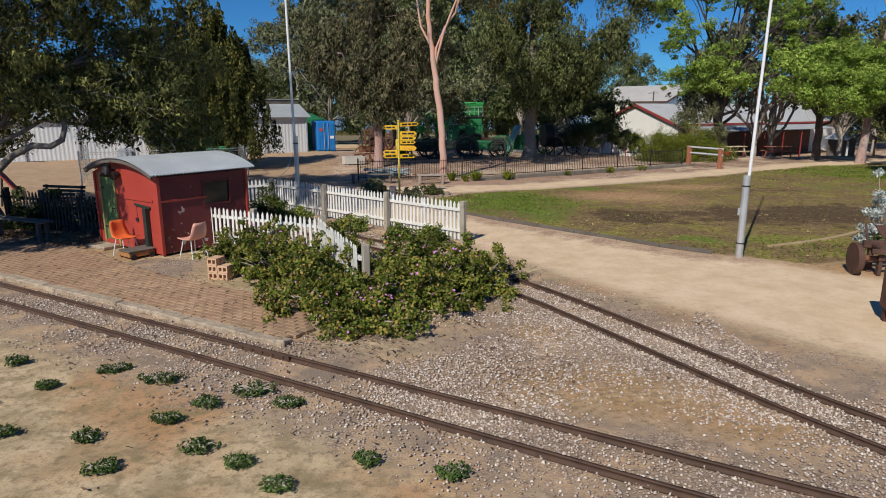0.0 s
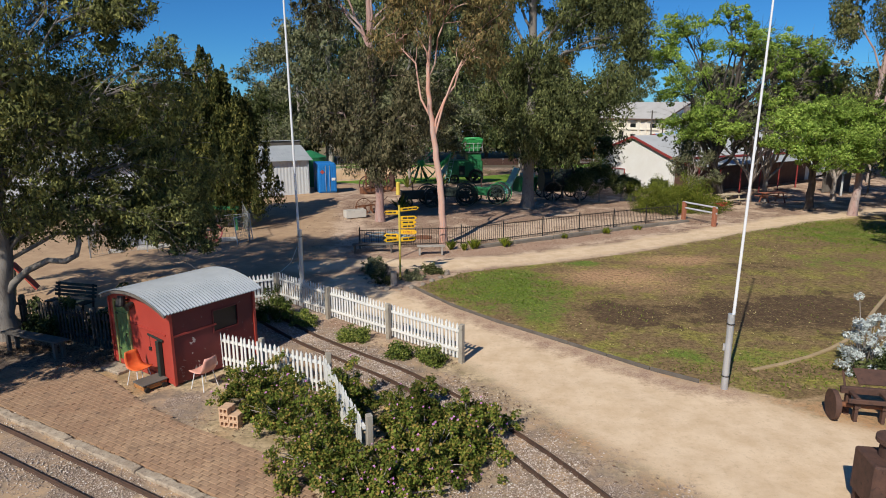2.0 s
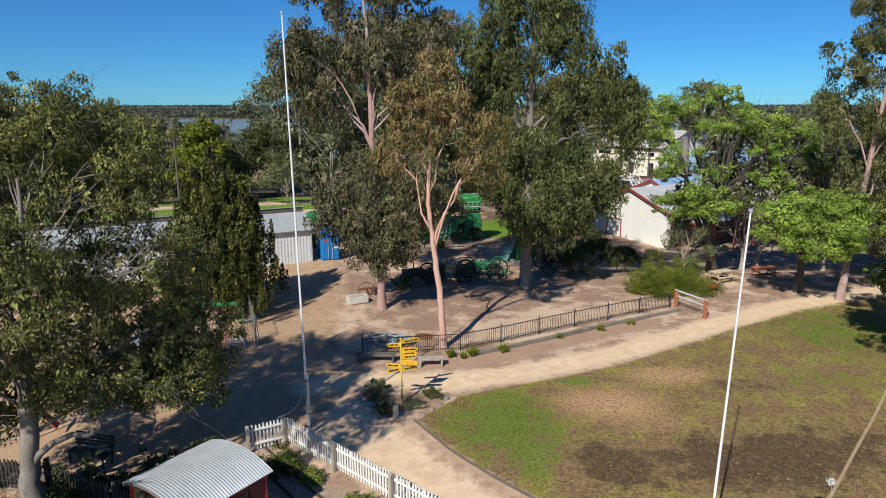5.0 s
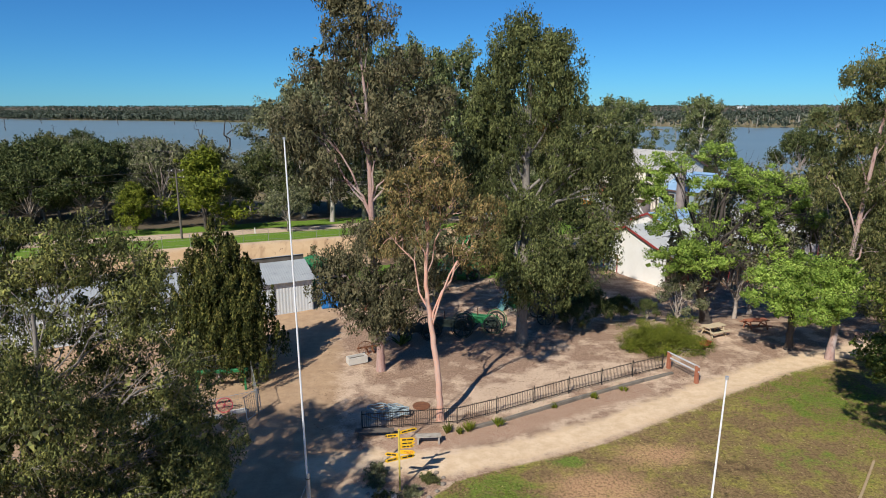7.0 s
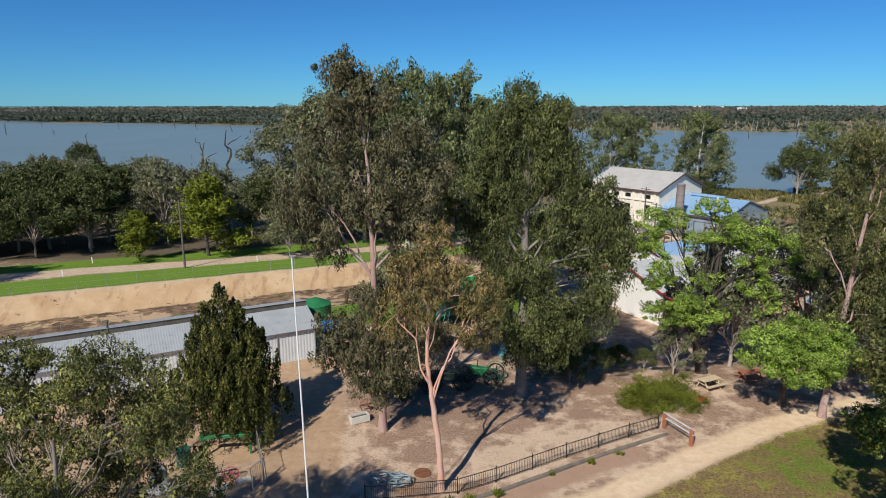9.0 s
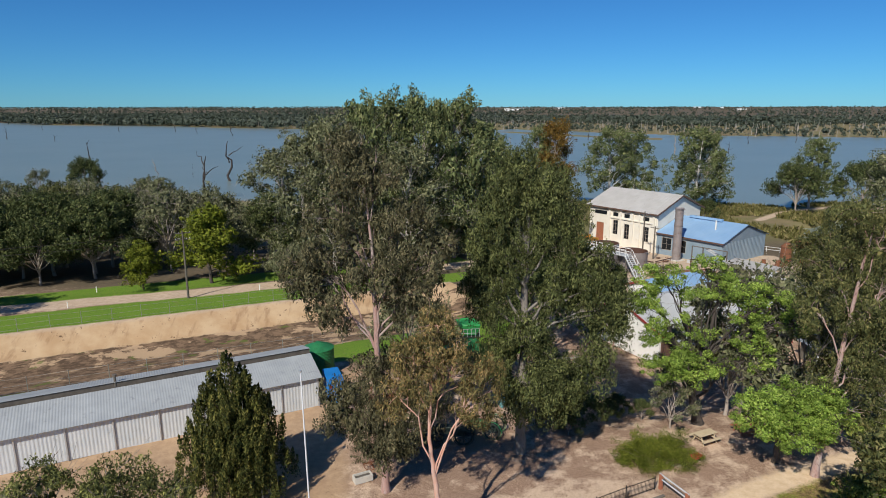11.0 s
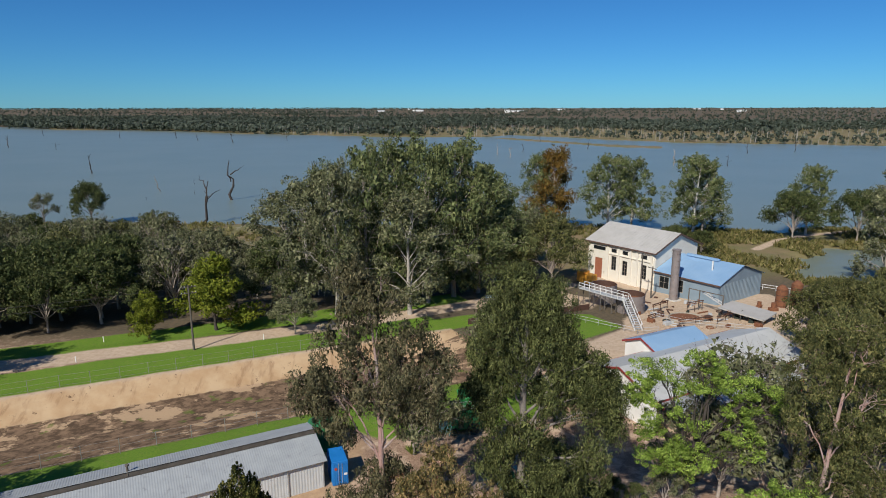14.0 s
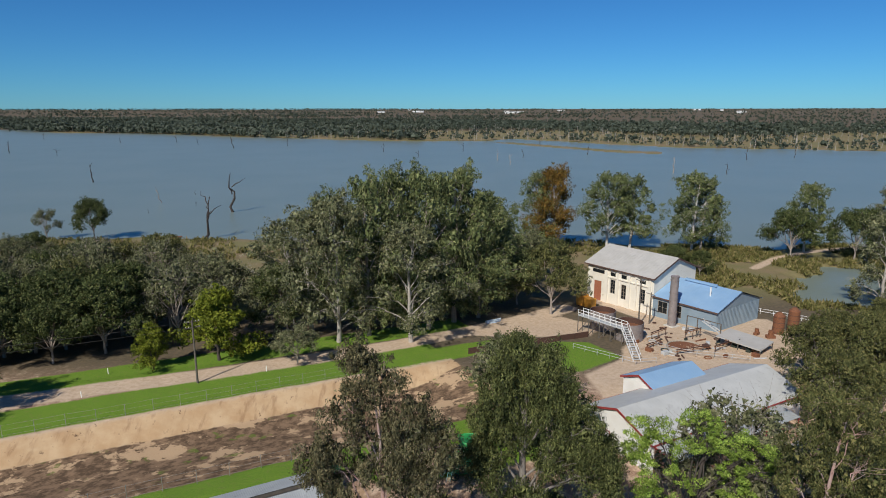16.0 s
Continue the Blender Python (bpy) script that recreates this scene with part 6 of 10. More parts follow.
for xx, yy in ((0.0, 0.0), (VW, 0.0), (VW, VL), (0, VL)):
    part("corner_post", box(fresh(), (xx, yy, VH / 2 + 0.02), (0.07, 0.07, VH - 0.04)), VAN_RED, van)
# corrugated arched roof
bm = fresh()
NX, NY = 28, 66
top, low = [], []
for i in range(NX + 1):
    xx = -0.12 + (VW + 0.24) * i / NX
    zz = VH + 0.05 + (RISE + 0.02) * (1 - ((xx - VW / 2) / (VW / 2 + 0.12)) ** 2)
    for j in range(NY + 1):
        yy = -0.22 + (VL + 0.44) * j / NY
        rib = 0.014 * math.cos(j * math.pi)
        top.append(bm.verts.new((xx, yy, zz + rib + 0.02)))
        low.append(bm.verts.new((xx, yy, zz + rib)))
for i in range(NX):
    for j in range(NY):
        a = i * (NY + 1) + j
        bm.faces.new((top[a], top[a + NY + 1], top[a + NY + 2], top[a + 1]))
        bm.faces.new((low[a], low[a + 1], low[a + NY + 2], low[a + NY + 1]))
for i in range(NX):
    for j in (0, NY):
        a = i * (NY + 1) + j
        bm.faces.new((top[a], top[a + NY + 1], low[a + NY + 1], low[a]))
for j in range(NY):
    for i in (0, NX):
        a = i * (NY + 1) + j
        bm.faces.new((top[a], top[a + 1], low[a + 1], low[a]))
bmesh.ops.recalc_face_normals(bm, faces=bm.faces)
part("roof", bm, ZINC, van, "curved corrugated zinc roof")
bm = fresh()
prev = None
for i in range(13):
    xx = -0.1 + (VW + 0.2) * i / 12
    zz = VH + 0.015 + RISE * (1 - ((xx - VW / 2) / (VW / 2 + 0.1)) ** 2)
    if prev:
        bar(bm, (prev[0], -0.17, prev[1]), (xx, -0.17, zz), 0.06, 0.07)
    prev = (xx, zz)
part("roof_rim", bm, DARK_WOOD, van)
# old lamp at the gable
bm = rod(fresh(), (1.02, -0.02, 1.98), (1.02, -0.2, 1.98), 0.03, n=8)
rod(bm, (1.02, -0.18, 2.12), (1.08, -0.26, 1.86), 0.1, 0.13, 14)
rod(bm, (1.22, -0.02, 1.9), (1.25, -0.2, 1.84), 0.07, 0.1, 12)
part("wall_lamp", bm, BLACK_IRON, van, "pair of black floodlights")
part("door_step", box(fresh(), (0.55, -0.28, 0.04), (0.8, 0.45, 0.09), 0, 0, 4, 0.02), OLD_SLEEPER, van)

# ---- picket fences ----
def picket_mesh(h, w=0.07, t=0.02):
    bm = fresh()
    prof = [(-w / 2, 0), (w / 2, 0), (w / 2, h - 0.07), (0, h), (-w / 2, h - 0.07)]
    f = [bm.verts.new((x, -t / 2, z)) for x, z in prof]
    k = [bm.verts.new((x, t / 2, z)) for x, z in prof]
    bm.faces.new(f)
    bm.faces.new(k[::-1])
    for i in range(5):
        j = (i + 1) % 5
        bm.faces.new((f[i], k[i], k[j], f[j]))
    bmesh.ops.recalc_face_normals(bm, faces=bm.faces)
    me = bpy.data.meshes.new("picket")
    bm.to_mesh(me)
    bm.free()
    return me


def picket_fence(label, pts, height, gap, posts, mat_p, mat_post, seed, front=-1, end_posts=True):
    top = thing("picket_fence", 0, 0, 0, 0, label, "fence")
    r = random.Random(seed)
    me = picket_mesh(height - 0.08)
    me.materials.append(mat_p)
    for (a, b), np_ in zip(zip(pts[:-1], pts[1:]), posts):
        a, b = np.array(a), np.array(b)
        L = np.linalg.norm(b - a)
        u = (b - a) / L
        n = np.array([u[1], -u[0]]) * front
        ang = math.degrees(math.atan2(u[1], u[0]))
        for k in range(int(L / gap)):
            q = a + u * (gap * (k + 0.5)) + n * 0.075
            shared("picket", me, top, pose(q[0], q[1], 0.06 + r.uniform(-0.012, 0.012), r.uniform(-1, 1), r.uniform(-0.8, 0.8), ang))
        for zz in (0.3, height - 0.24):
            bm = bar(fresh(), (*(a + n * 0.04), zz), (*(b + n * 0.04), zz), 0.045, 0.075)
            part("rail", bm, mat_p, top)
        for k in range(np_ + 1):
            q = a + u * L * k / np_
            if k == np_ and tuple(b) != tuple(np.array(pts[-1])):
                continue
            bm = box(fresh(), (q[0] - n[0] * 0.055, q[1] - n[1] * 0.055, (height + 0.02) / 2 - 0.05), (0.13, 0.13, height + 0.12), 0, 0, ang, 0.012)
            part("post", bm, mat_post, top)
    return top


picket_fence("white picket fence with weathered posts beside the sand path", [(-7.2, 21.2), (-5.95, 21.9), (0.52, 16.3)], 1.1, 0.135, [1, 3], WHITE_PAINT, POST_WOOD, 3, front=-1)
picket_fence("white picket fence among the geranium bushes", [(-6.6, 16.33), (-2.85, 14.35), (-1.5, 11.2)], 1.05, 0.145, [2, 1], WHITE_PAINT, POST_WOOD, 4, front=1)
picket_fence("old dark timber picket fence, tree shade also in its colour", [(-19.0, 19.6), (-13.2, 18.9), (-10.25, 17.55), (-9.3, 17.2)], 1.15, 0.15, [3, 2, 1], FENCE_DARK, DARK_WOOD, 5, front=1)

# ---- flagpoles ----
def flagpole(x, y, socket_h, height, lean, r0, label, turn):
    top = thing("flagpole", x, y, gz(x, y), turn, label, "flagpole", "flagpoles")
    part("socket", rod(fresh(), (0, 0, 0), (0, 0, socket_h), 0.085, 0.082, 16), GALV, top, "galvanised steel socket")
    for zz in (0.35, socket_h - 0.25):
        part("band", ring(fresh(), (0, 0, zz), 0.088, 0.016, n=16, k=6), BLACK_IRON, top)
    tip = (lean * height, 0, height)
    part("pole", rod(fresh(), (lean * socket_h, 0, socket_h - 0.3), tip, r0, r0 * 0.55, 14), POLE_WHITE, top, "tapered white pole")
    part("truck", rod(fresh(), tip, (tip[0], 0, tip[2] + 0.08), r0 * 1.1, n=10), GALV, top)
    part("cleat", box(fresh(), (-0.11, 0, 1.1), (0.05, 0.03, 0.18), bevel=0.008), GALV, top)
    return top


flagpole(6.98, 14.62, 1.95, 10.1, 0.022, 0.038, "tall white flagpole in a galvanised socket on the lawn edge", 0)
yard_pole = flagpole(-5.25, 22.65, 2.5, 15.6, -0.012, 0.046, "tall white flagpole standing behind the picket fence", 0)
part("halyard", join_rope([(-0.1, 0, 1.9), (-0.35, -0.1, 1.3), (-0.75, -0.2, 0.95), (-1.1, -0.3, 0.85)], 0.008), WHITE_PAINT, yard_pole, "slack grey rope")

# ---- signpost ----
sign = thing("finger_signpost", -1.78, 25.2, 0, 0, "yellow finger signpost with many pointing boards", "signpost")
part("post", rod(fresh(), (0, 0, 0), (0, 0, 2.95), 0.04, n=12), YELLOW_POST, sign)
part("cap", rod(fresh(), (0, 0, 2.95), (0, 0, 3.0), 0.05, n=12), YELLOW_POST, sign)


def finger(z, turn, length, ink, point=1, h=0.17, tilt=0.0, word=""):
    bm = fresh()
    prof = [(0.05, -h / 2), (length - 0.1, -h / 2), (length, 0), (length - 0.1, h / 2), (0.05, h / 2)]
    f = [bm.verts.new((x, -0.012, zz)) for x, zz in prof]
    k = [bm.verts.new((x, 0.012, zz)) for x, zz in prof]
    bm.faces.new(f)
    bm.faces.new(k[::-1])
    for i in range(5):
        j = (i + 1) % 5
        bm.faces.new((f[i], k[i], k[j], f[j]))
    bmesh.ops.recalc_face_normals(bm, faces=bm.faces)
    b = part("board", bm, YELLOW_SIGN, sign)
    b.matrix_basis = pose(0, 0, z, 0, tilt, turn)
    if word:
        for yy, rz, x0 in ((-0.0135, 0, 0.12), (0.0135, 180, length - 0.14)):
            cu = bpy.data.curves.new("lettering", "FONT")
            cu.body, cu.size, cu.extrude = word, h * 0.85, 0.001
            t = new("lettering_source", cu)
            bpy.context.view_layer.update()
            me = bpy.data.meshes.new_from_object(t.evaluated_get(bpy.context.evaluated_depsgraph_get()))
            bpy.data.objects.remove(t)
            me.materials.clear()
            me.materials.append(RED_PAINT)
            o = new("lettering", me)
            o.parent = b
            o.matrix_basis = pose(x0, yy, -h * 0.3, 90, 0, rz)
    else:
        for yy in (-0.014, 0.014):
            bm = fresh()
            x = 0.14
            for w in ink:
                box(bm, (x + w / 2, yy, 0), (w, 0.003, h * 0.42))
                x += w + 0.035
            part("lettering", bm, SIGN_INK, b)


finger(2.72, 188, 0.62, (0.1, 0.2, 0.08), h=0.16)
finger(2.82, 24, 0.85, (0.22, 0.14, 0.2), h=0.15, tilt=-2)
finger(2.48, 8, 0.72, (0.18, 0.26), h=0.17)
finger(2.30, 10, 0.7, (0.22, 0.16), h=0.15)
finger(2.14, 12, 0.68, (0.16, 0.12, 0.1), h=0.15)
finger(1.92, -6, 0.72, (), h=0.19, word="TOILET")
finger(1.75, 170, 0.66, (0.2, 0.2), h=0.17)
finger(1.62, 205, 0.68, (0.14, 0.24), h=0.17)
finger(1.60, 20, 0.72, (0.22, 0.18), h=0.17)

# ---- low iron fence on a stone edging ----
IRON = [(-4.13, 30.6), (0.9, 31.3), (3.13, 32.4), (5.38, 33.7), (7.64, 35.0), (9.89, 36.2), (12.14, 37.4), (14.4, 38.5)]
iron = thing("iron_fence", 0, 0, 0, 0, "low black wrought-iron fence round the machinery garden", "fence")
bm = rod(fresh(), (0, 0, 0), (0, 0, 0.93), 0.011, n=5)
ime = bpy.data.meshes.new("baluster")
bm.to_mesh(ime)
bm.free()
ime.materials.append(BLACK_IRON)
for a, b in zip(IRON[:-1], IRON[1:]):
    a, b = np.array(a), np.array(b)
    L = np.linalg.norm(b - a)
    for zz in (0.16, 0.92):
        part("rail", bar(fresh(), (*a, zz), (*b, zz), 0.025, 0.035), BLACK_IRON, iron)
    k = int(L / 0.115)
    for i in range(1, k):
        q = a + (b - a) * i / k
        shared("baluster", ime, iron, pose(q[0], q[1], 0.06))
    part("post", rod(box(fresh(), (*a, 0.53), (0.06, 0.06, 1.06)), (*a, 1.06), (*a, 1.12), 0.03, 0.01, 8), BLACK_IRON, iron)
part("post", box(fresh(), (*IRON[-1], 0.53), (0.06, 0.06, 1.06)), BLACK_IRON, iron)
KERB_WOOD = simple("kerb_timber", (0.13, 0.115, 0.095), (0.22, 0.19, 0.155), 0.9, 0, 2.0, 30, 0.5, (0.30, 0.20, 0.13), 0.3)
kerb = thing("sleeper_edging", 0, 0, 0, 0, "weathered timber edging in front of the iron fence", "edging")
for i, (a, b) in enumerate(zip(IRON[1:-1], IRON[2:])):
    a, b = np.array(a) + np.array([0.45, -0.75]), np.array(b) + np.array([0.45, -0.75])
    b = a + (b - a) * 0.985
    bm = bar(fresh(), (*a, 0.07), (*b, 0.07), 0.2, 0.22, 0.03)
    part("beam", bm, KERB_WOOD, kerb)

# rail gate: two posts and two pipes
gate = thing("rail_barrier", 0, 0, 0, 0, "short barrier of grey rails between brown posts", "barrier")
ga, gb = np.array([14.85, 38.6]), np.array([15.8, 36.4])
for q in (ga, gb):
    part("post", box(fresh(), (*q, 0.55), (0.22, 0.22, 1.2), 0, 0, 23, 0.02), TABLE_RED, gate)
for zz in (1.12, 0.78):
    part("rail", rod(fresh(), (*(ga + (ga - gb) * 0.06), zz), (*(gb - (ga - gb) * 0.06), zz), 0.055, n=12), RAIL_GREY, gate)

# timber edging along the lawn; DARK_WOOD paints in its shadowed side
edge = thing("lawn_edging", 0, 0, 0, 0, "narrow timber edging strip between lawn and sand path", "edging")
ep = resample(EDGING, 1.3)
for a, b in zip(ep[:-1], ep[1:]):
    part("board", bar(fresh(), (*a, 0.03), (*(a + (b - a) * 0.985), 0.03), 0.045, 0.14, 0.01), DARK_WOOD, edge)
# curved stone edging on the far side of the lawn
arc = thing("curved_edging", 0, 0, 0, 0, "curved weathered timber edging strip across the lawn", "edging")
ap = resample([(8.2, 15.7), (9.42, 16.15), (10.87, 16.95), (12.39, 18.1), (14.84, 20.8), (18.34, 24.55), (21.5, 28.2)], 1.1)
for a, b in zip(ap[:-1], ap[1:]):
    part("board", bar(fresh(), (*a, 0.02), (*(a + (b - a) * 0.98), 0.02), 0.11, 0.07, 0.015), TAN_EDGE, arc)
# ---- woods and lake shore ----
def master(kind, seed, height, lobes_n, spread, bark, leaves, leaf, per, clumps, low=0.3, clump_r=0.9, bare=0.0, droop=0.5, narrow=0.25, dome=False):
    """A tree for the woods; lobes set round the trunk by chance, or in a broad dome over spreading limbs."""
    r = np.random.default_rng(seed)
    tr = [(0, 0, 0, height * 0.016), (r.normal(0, 0.2), r.normal(0, 0.2), height * 0.3, height * 0.013), (r.normal(0, 0.4), r.normal(0, 0.4), height * 0.6, height * 0.009), (r.normal(0, 0.5), r.normal(0, 0.5), height * 0.9, height * 0.004)]
    lobes = []
    for i in range(lobes_n):
        t = low + (1 - low) * (i + 0.5) / lobes_n
        a = i * 2.4 + r.uniform(-0.5, 0.5)
        w = spread * (0.45 + 0.75 * math.sin(math.pi * min(1, 0.25 + (t - low) / (1 - low) * 0.8)))
        rad = w * r.uniform(0.35, 0.75)
        lobes.append((rad * math.cos(a), rad * math.sin(a), height * min(t, 0.93), w * 0.42, w * 0.42, height * 0.085, height * max(0.15, t - 0.22), 1.0))
    if dome:
        lobes = []
        for i in range(lobes_n):
            q = math.sqrt((i + 0.5) / lobes_n)
            a, rad = i * 2.4 + r.uniform(-0.4, 0.4), spread * q * r.uniform(0.8, 1.05)
            z = height * (0.27 + 0.6 * math.sqrt(max(0.0, 1 - q * q)) + r.uniform(-0.06, 0.06))
            lobes.append((rad * math.cos(a), rad * math.sin(a), z, spread * 0.33, spread * 0.33, height * 0.12, height * r.uniform(0.12, 0.3), 1.0))
    wood, crown = grown_tree(seed, tr, lobes, limb_r=0.6 if dome else 0.42, leaf=leaf, per=per, clumps=clumps, clump_r=clump_r, bare=bare, droop=droop, narrow=narrow, twig=0.03, n=4, core=60)
    return mesh_of("trunk", *wood, [bark], True), mesh_of("crown", *crown, [leaves])


def stand(pair, name, x, y, scale, turn, label, group):
    top = thing(name, x, y, gz(x, y) - 0.05, turn, label, "tree", group)
    top.scale = (scale[0], scale[0], scale[1])
    for nm, me in zip(("trunk", "crown"), pair):
        new(nm, me).parent = top
    return top


W_RED = master("red_gum", 31, 26, 22, 9.0, BARK_GREY, LEAF_WOOD, 0.38, 75, 6, 0.12, 1.25, 0.1)
W_RED2 = master("red_gum", 32, 26, 20, 9.0, BARK_PALE, LEAF_GREY, 0.38, 66, 6, 0.14, 1.2, 0.35)
W_BOX = master("box_tree", 33, 13, 15, 6.6, BARK_GREY, LEAF_GREY, 0.3, 62, 8, 0.22, 0.9, 0.16, dome=True)
W_BOX2 = master("box_tree", 34, 13, 14, 6.2, BARK_GREY, LEAF_DARK, 0.32, 66, 8, 0.12, 1.0, dome=True)
W_OLIVE = master("olive_tree", 39, 13, 14, 6.0, BARK_GREY, LEAF_OLIVE, 0.28, 75, 9, 0.14, 0.85, dome=True)
W_YEL = master("yellow_tree", 35, 9, 9, 3.4, BARK_DARK, LEAF_YELLOW, 0.26, 90, 8, 0.2, 0.75)
W_RUST = master("rust_tree", 36, 24, 13, 6.5, BARK_GREY, LEAF_RUST, 0.4, 70, 9, 0.18, 1.3)
W_BARE = master("bare_tree", 37, 13, 13, 6.6, BARK_GREY, LEAF_GREY, 0.3, 50, 9, 0.25, 0.8, 0.6, dome=True)
W_THIN = master("shore_gum", 38, 22, 19, 8.2, BARK_WHITE, LEAF_WOOD, 0.36, 75, 6, 0.22, 1.15, 0.14)

L_RED, L_GREY, L_DARK = "tall river gum with pale trunk in the woods", "grey-green gum tree in the woods", "dark green box tree in the woods"
L_OLIVE, L_WIDE = "dense olive-green tree near the waterworks", "wide olive-green box tree in the woods"
# tall gums behind the garden
for x, y, h, p in ((-25, 113, 24, W_RED2), (-19, 108, 27, W_RED2), (-14, 112, 30, W_RED), (-9, 118, 31, W_RED), (-3, 116, 31, W_RED), (2, 121, 31, W_RED), (7, 124, 27, W_RED), (-22, 122, 26, W_RED), (-12, 128, 28, W_RED2), (-1, 131, 28, W_RED), (-30, 118, 22, W_RED2), (-6, 108, 22, W_RED2), (9, 134, 24, W_RED)):
    stand(p, "river_gum", x, y, (0.95 + 0.1 * math.sin(x), h / 26), 40 * x, L_RED if p is W_RED else L_GREY, "woods")
# yellow-green trees along the road
stand(W_YEL, "roadside_tree", -37.2, 98.2, (1.75, 1.35), 0, "rounded yellow-green tree on the roadside grass", "")
stand(W_YEL, "roadside_tree", -46.2, 94.0, (0.85, 0.82), 120, "slender yellow-green tree on the roadside grass", "")
stand(W_BOX, "roadside_tree", -23.8, 96.0, (0.62, 0.52), 60, "small grey-green roadside tree with orange trunk base", "")
# dense low woods
r = random.Random(9)
spots = []
for _ in range(4000):
    x, y = r.uniform(-150, -26), r.uniform(100, 176)
    if y < 103 - 0.42 * (x + 45) and x > -75:
        if y < 104 + 0.3 * abs(x + 45):
            continue
    if x > -38 and y < 112:
        continue
    d = -0.455 * x + 0.89 * y
    if d < 111 or (x > -66 and y > 138 - 0.25 * (x + 66)):
        continue
    dens = 7.6 if y < 150 else 10.0
    if all((x - a) ** 2 + (y - b) ** 2 > dens ** 2 for a, b in spots):
        spots.append((x, y))
for x, y in spots[:95]:
    p = r.choice((W_BOX, W_BOX, W_BOX, W_BOX2, W_BARE, W_OLIVE))
    h = r.uniform(9, 15) if y < 150 else r.uniform(5, 9)
    stand(p, "box_tree", x, y, (h / 13 * r.uniform(0.85, 1.1), h / 13), r.uniform(0, 360), L_DARK if p is W_BOX2 else L_WIDE if p is W_OLIVE else ("half-bare grey tree in the woods" if p is W_BARE else L_GREY), "woods")
for x, y, h in ((-64, 97, 11), (-72, 95, 12), (-80, 90, 13), (-88, 88, 12), (-70, 102, 13), (-82, 98, 14), (-95, 94, 13), (-60, 106, 13), (-58, 102, 14), (-66, 104, 15), (-74, 100, 15), (-66, 76, 12), (-77, 74, 12), (-88, 80, 12), (-42, 41, 12)):
    stand(W_BOX2, "box_tree", x, y, (h / 13, h / 13), x * 50, L_DARK, "woods")
# shore trees behind the pump house
for x, y, h, p, nm in ((33, 188, 26, W_RUST, "rust-brown leaved gum on the lake shore"), (29, 192, 24, W_RED, L_RED), (50, 190, 24, W_THIN, "open-crowned gum with white limbs on the shore"), (58, 193, 23, W_THIN, "open-crowned gum with white limbs on the shore"), (75, 187, 24, W_THIN, "open-crowned gum with white limbs on the shore"), (79, 190, 22, W_RED, L_RED), (109, 187, 21, W_THIN, "open-crowned gum with white limbs on the shore"),
                       (91, 126, 22, W_RED2, L_GREY), (99, 131, 17, W_THIN, "open-crowned gum with white limbs on the shore"), (124, 172, 22, W_RED2, L_GREY), (132, 160, 22, W_RED, L_RED), (124, 148, 14, W_BOX, L_GREY), (100, 178, 15, W_BOX2, L_DARK), (116, 174, 16, W_BOX2, L_DARK), (130, 172, 17, W_BOX, L_GREY), (140, 180, 20, W_RED2, L_GREY), (22.3, 126, 15.2, W_OLIVE, L_OLIVE), (16, 133, 11, W_BOX2, L_DARK), (14, 140, 18, W_RED, L_RED), (20, 150, 14, W_BOX, L_GREY), (60, 160, 8, W_BOX2, L_DARK), (66, 158, 7, W_BOX2, L_DARK)):
    H_m = 13 if p in (W_BOX, W_BOX2, W_OLIVE) else 26 if p in (W_RED, W_RED2) else 24 if p is W_RUST else 22
    stand(p, "shore_gum", x, y, (h / H_m, h / H_m), x * 37, nm, "shore trees")
# trees on the near side of the works and the house
# low W_BOX2 shrubs (x 10 to 17, y 46 to 51) added to imitate deep shade
for x, y, h, p, nm in ((53, 85, 10.5, W_OLIVE, L_OLIVE), (60, 86, 11, W_OLIVE, L_OLIVE), (49, 73, 11, W_OLIVE, L_OLIVE), (57, 76, 12, W_OLIVE, L_OLIVE), (42, 58, 11, W_OLIVE, L_OLIVE), (36, 48, 10, W_OLIVE, L_OLIVE), (44, 52, 12, W_OLIVE, L_OLIVE), (27.5, 54, 14, W_BARE, "half-bare grey tree beside the house"), (24.5, 50.5, 10, W_BARE, "half-bare grey tree beside the house"), (31, 50, 11, W_BARE, "half-bare grey tree beside the house"), (18.6, 47.4, 4.2, W_BARE, "tangled half-bare grey shrub under the shade tree"), (11, 66, 12, W_BOX2, L_DARK), (9, 74, 13, W_BOX, L_GREY), (-3, 57, 9, W_BOX, L_GREY), (9.6, 50.5, 5.5, W_BOX2, L_DARK), (11.8, 47.6, 3.0, W_BOX2, L_DARK), (13.6, 48.2, 2.2, W_BOX2, L_DARK), (15.0, 50.4, 2.2, W_BOX2, L_DARK), (16.8, 49.2, 2.0, W_BOX2, L_DARK), (10.0, 46.0, 2.4, W_BOX2, L_DARK), (68, 94, 9, W_OLIVE, L_OLIVE), (76, 104, 9, W_OLIVE, L_OLIVE), (62, 96, 9, W_OLIVE, L_OLIVE)):
    stand(p, "garden_tree", x, y, (h / 13, h / 13), x * 29, nm, "")
# shore saplings at the near water
for x, y, h, p in ((-133, 208, 11, W_BARE), (-117, 208, 15, W_BOX2)):
    stand(p, "shore_sapling", x, y, (h / 13 * 0.8, h / 13), x, "thin tree at the water's edge", "shore trees")


# leaf green lightened and blued: distance haze mixed into the base colour
LEAF_FAR = leaf_material("leaf_far_hazed", (0.058, 0.076, 0.056), (0.082, 0.100, 0.074), (0.112, 0.124, 0.094), 0.06)


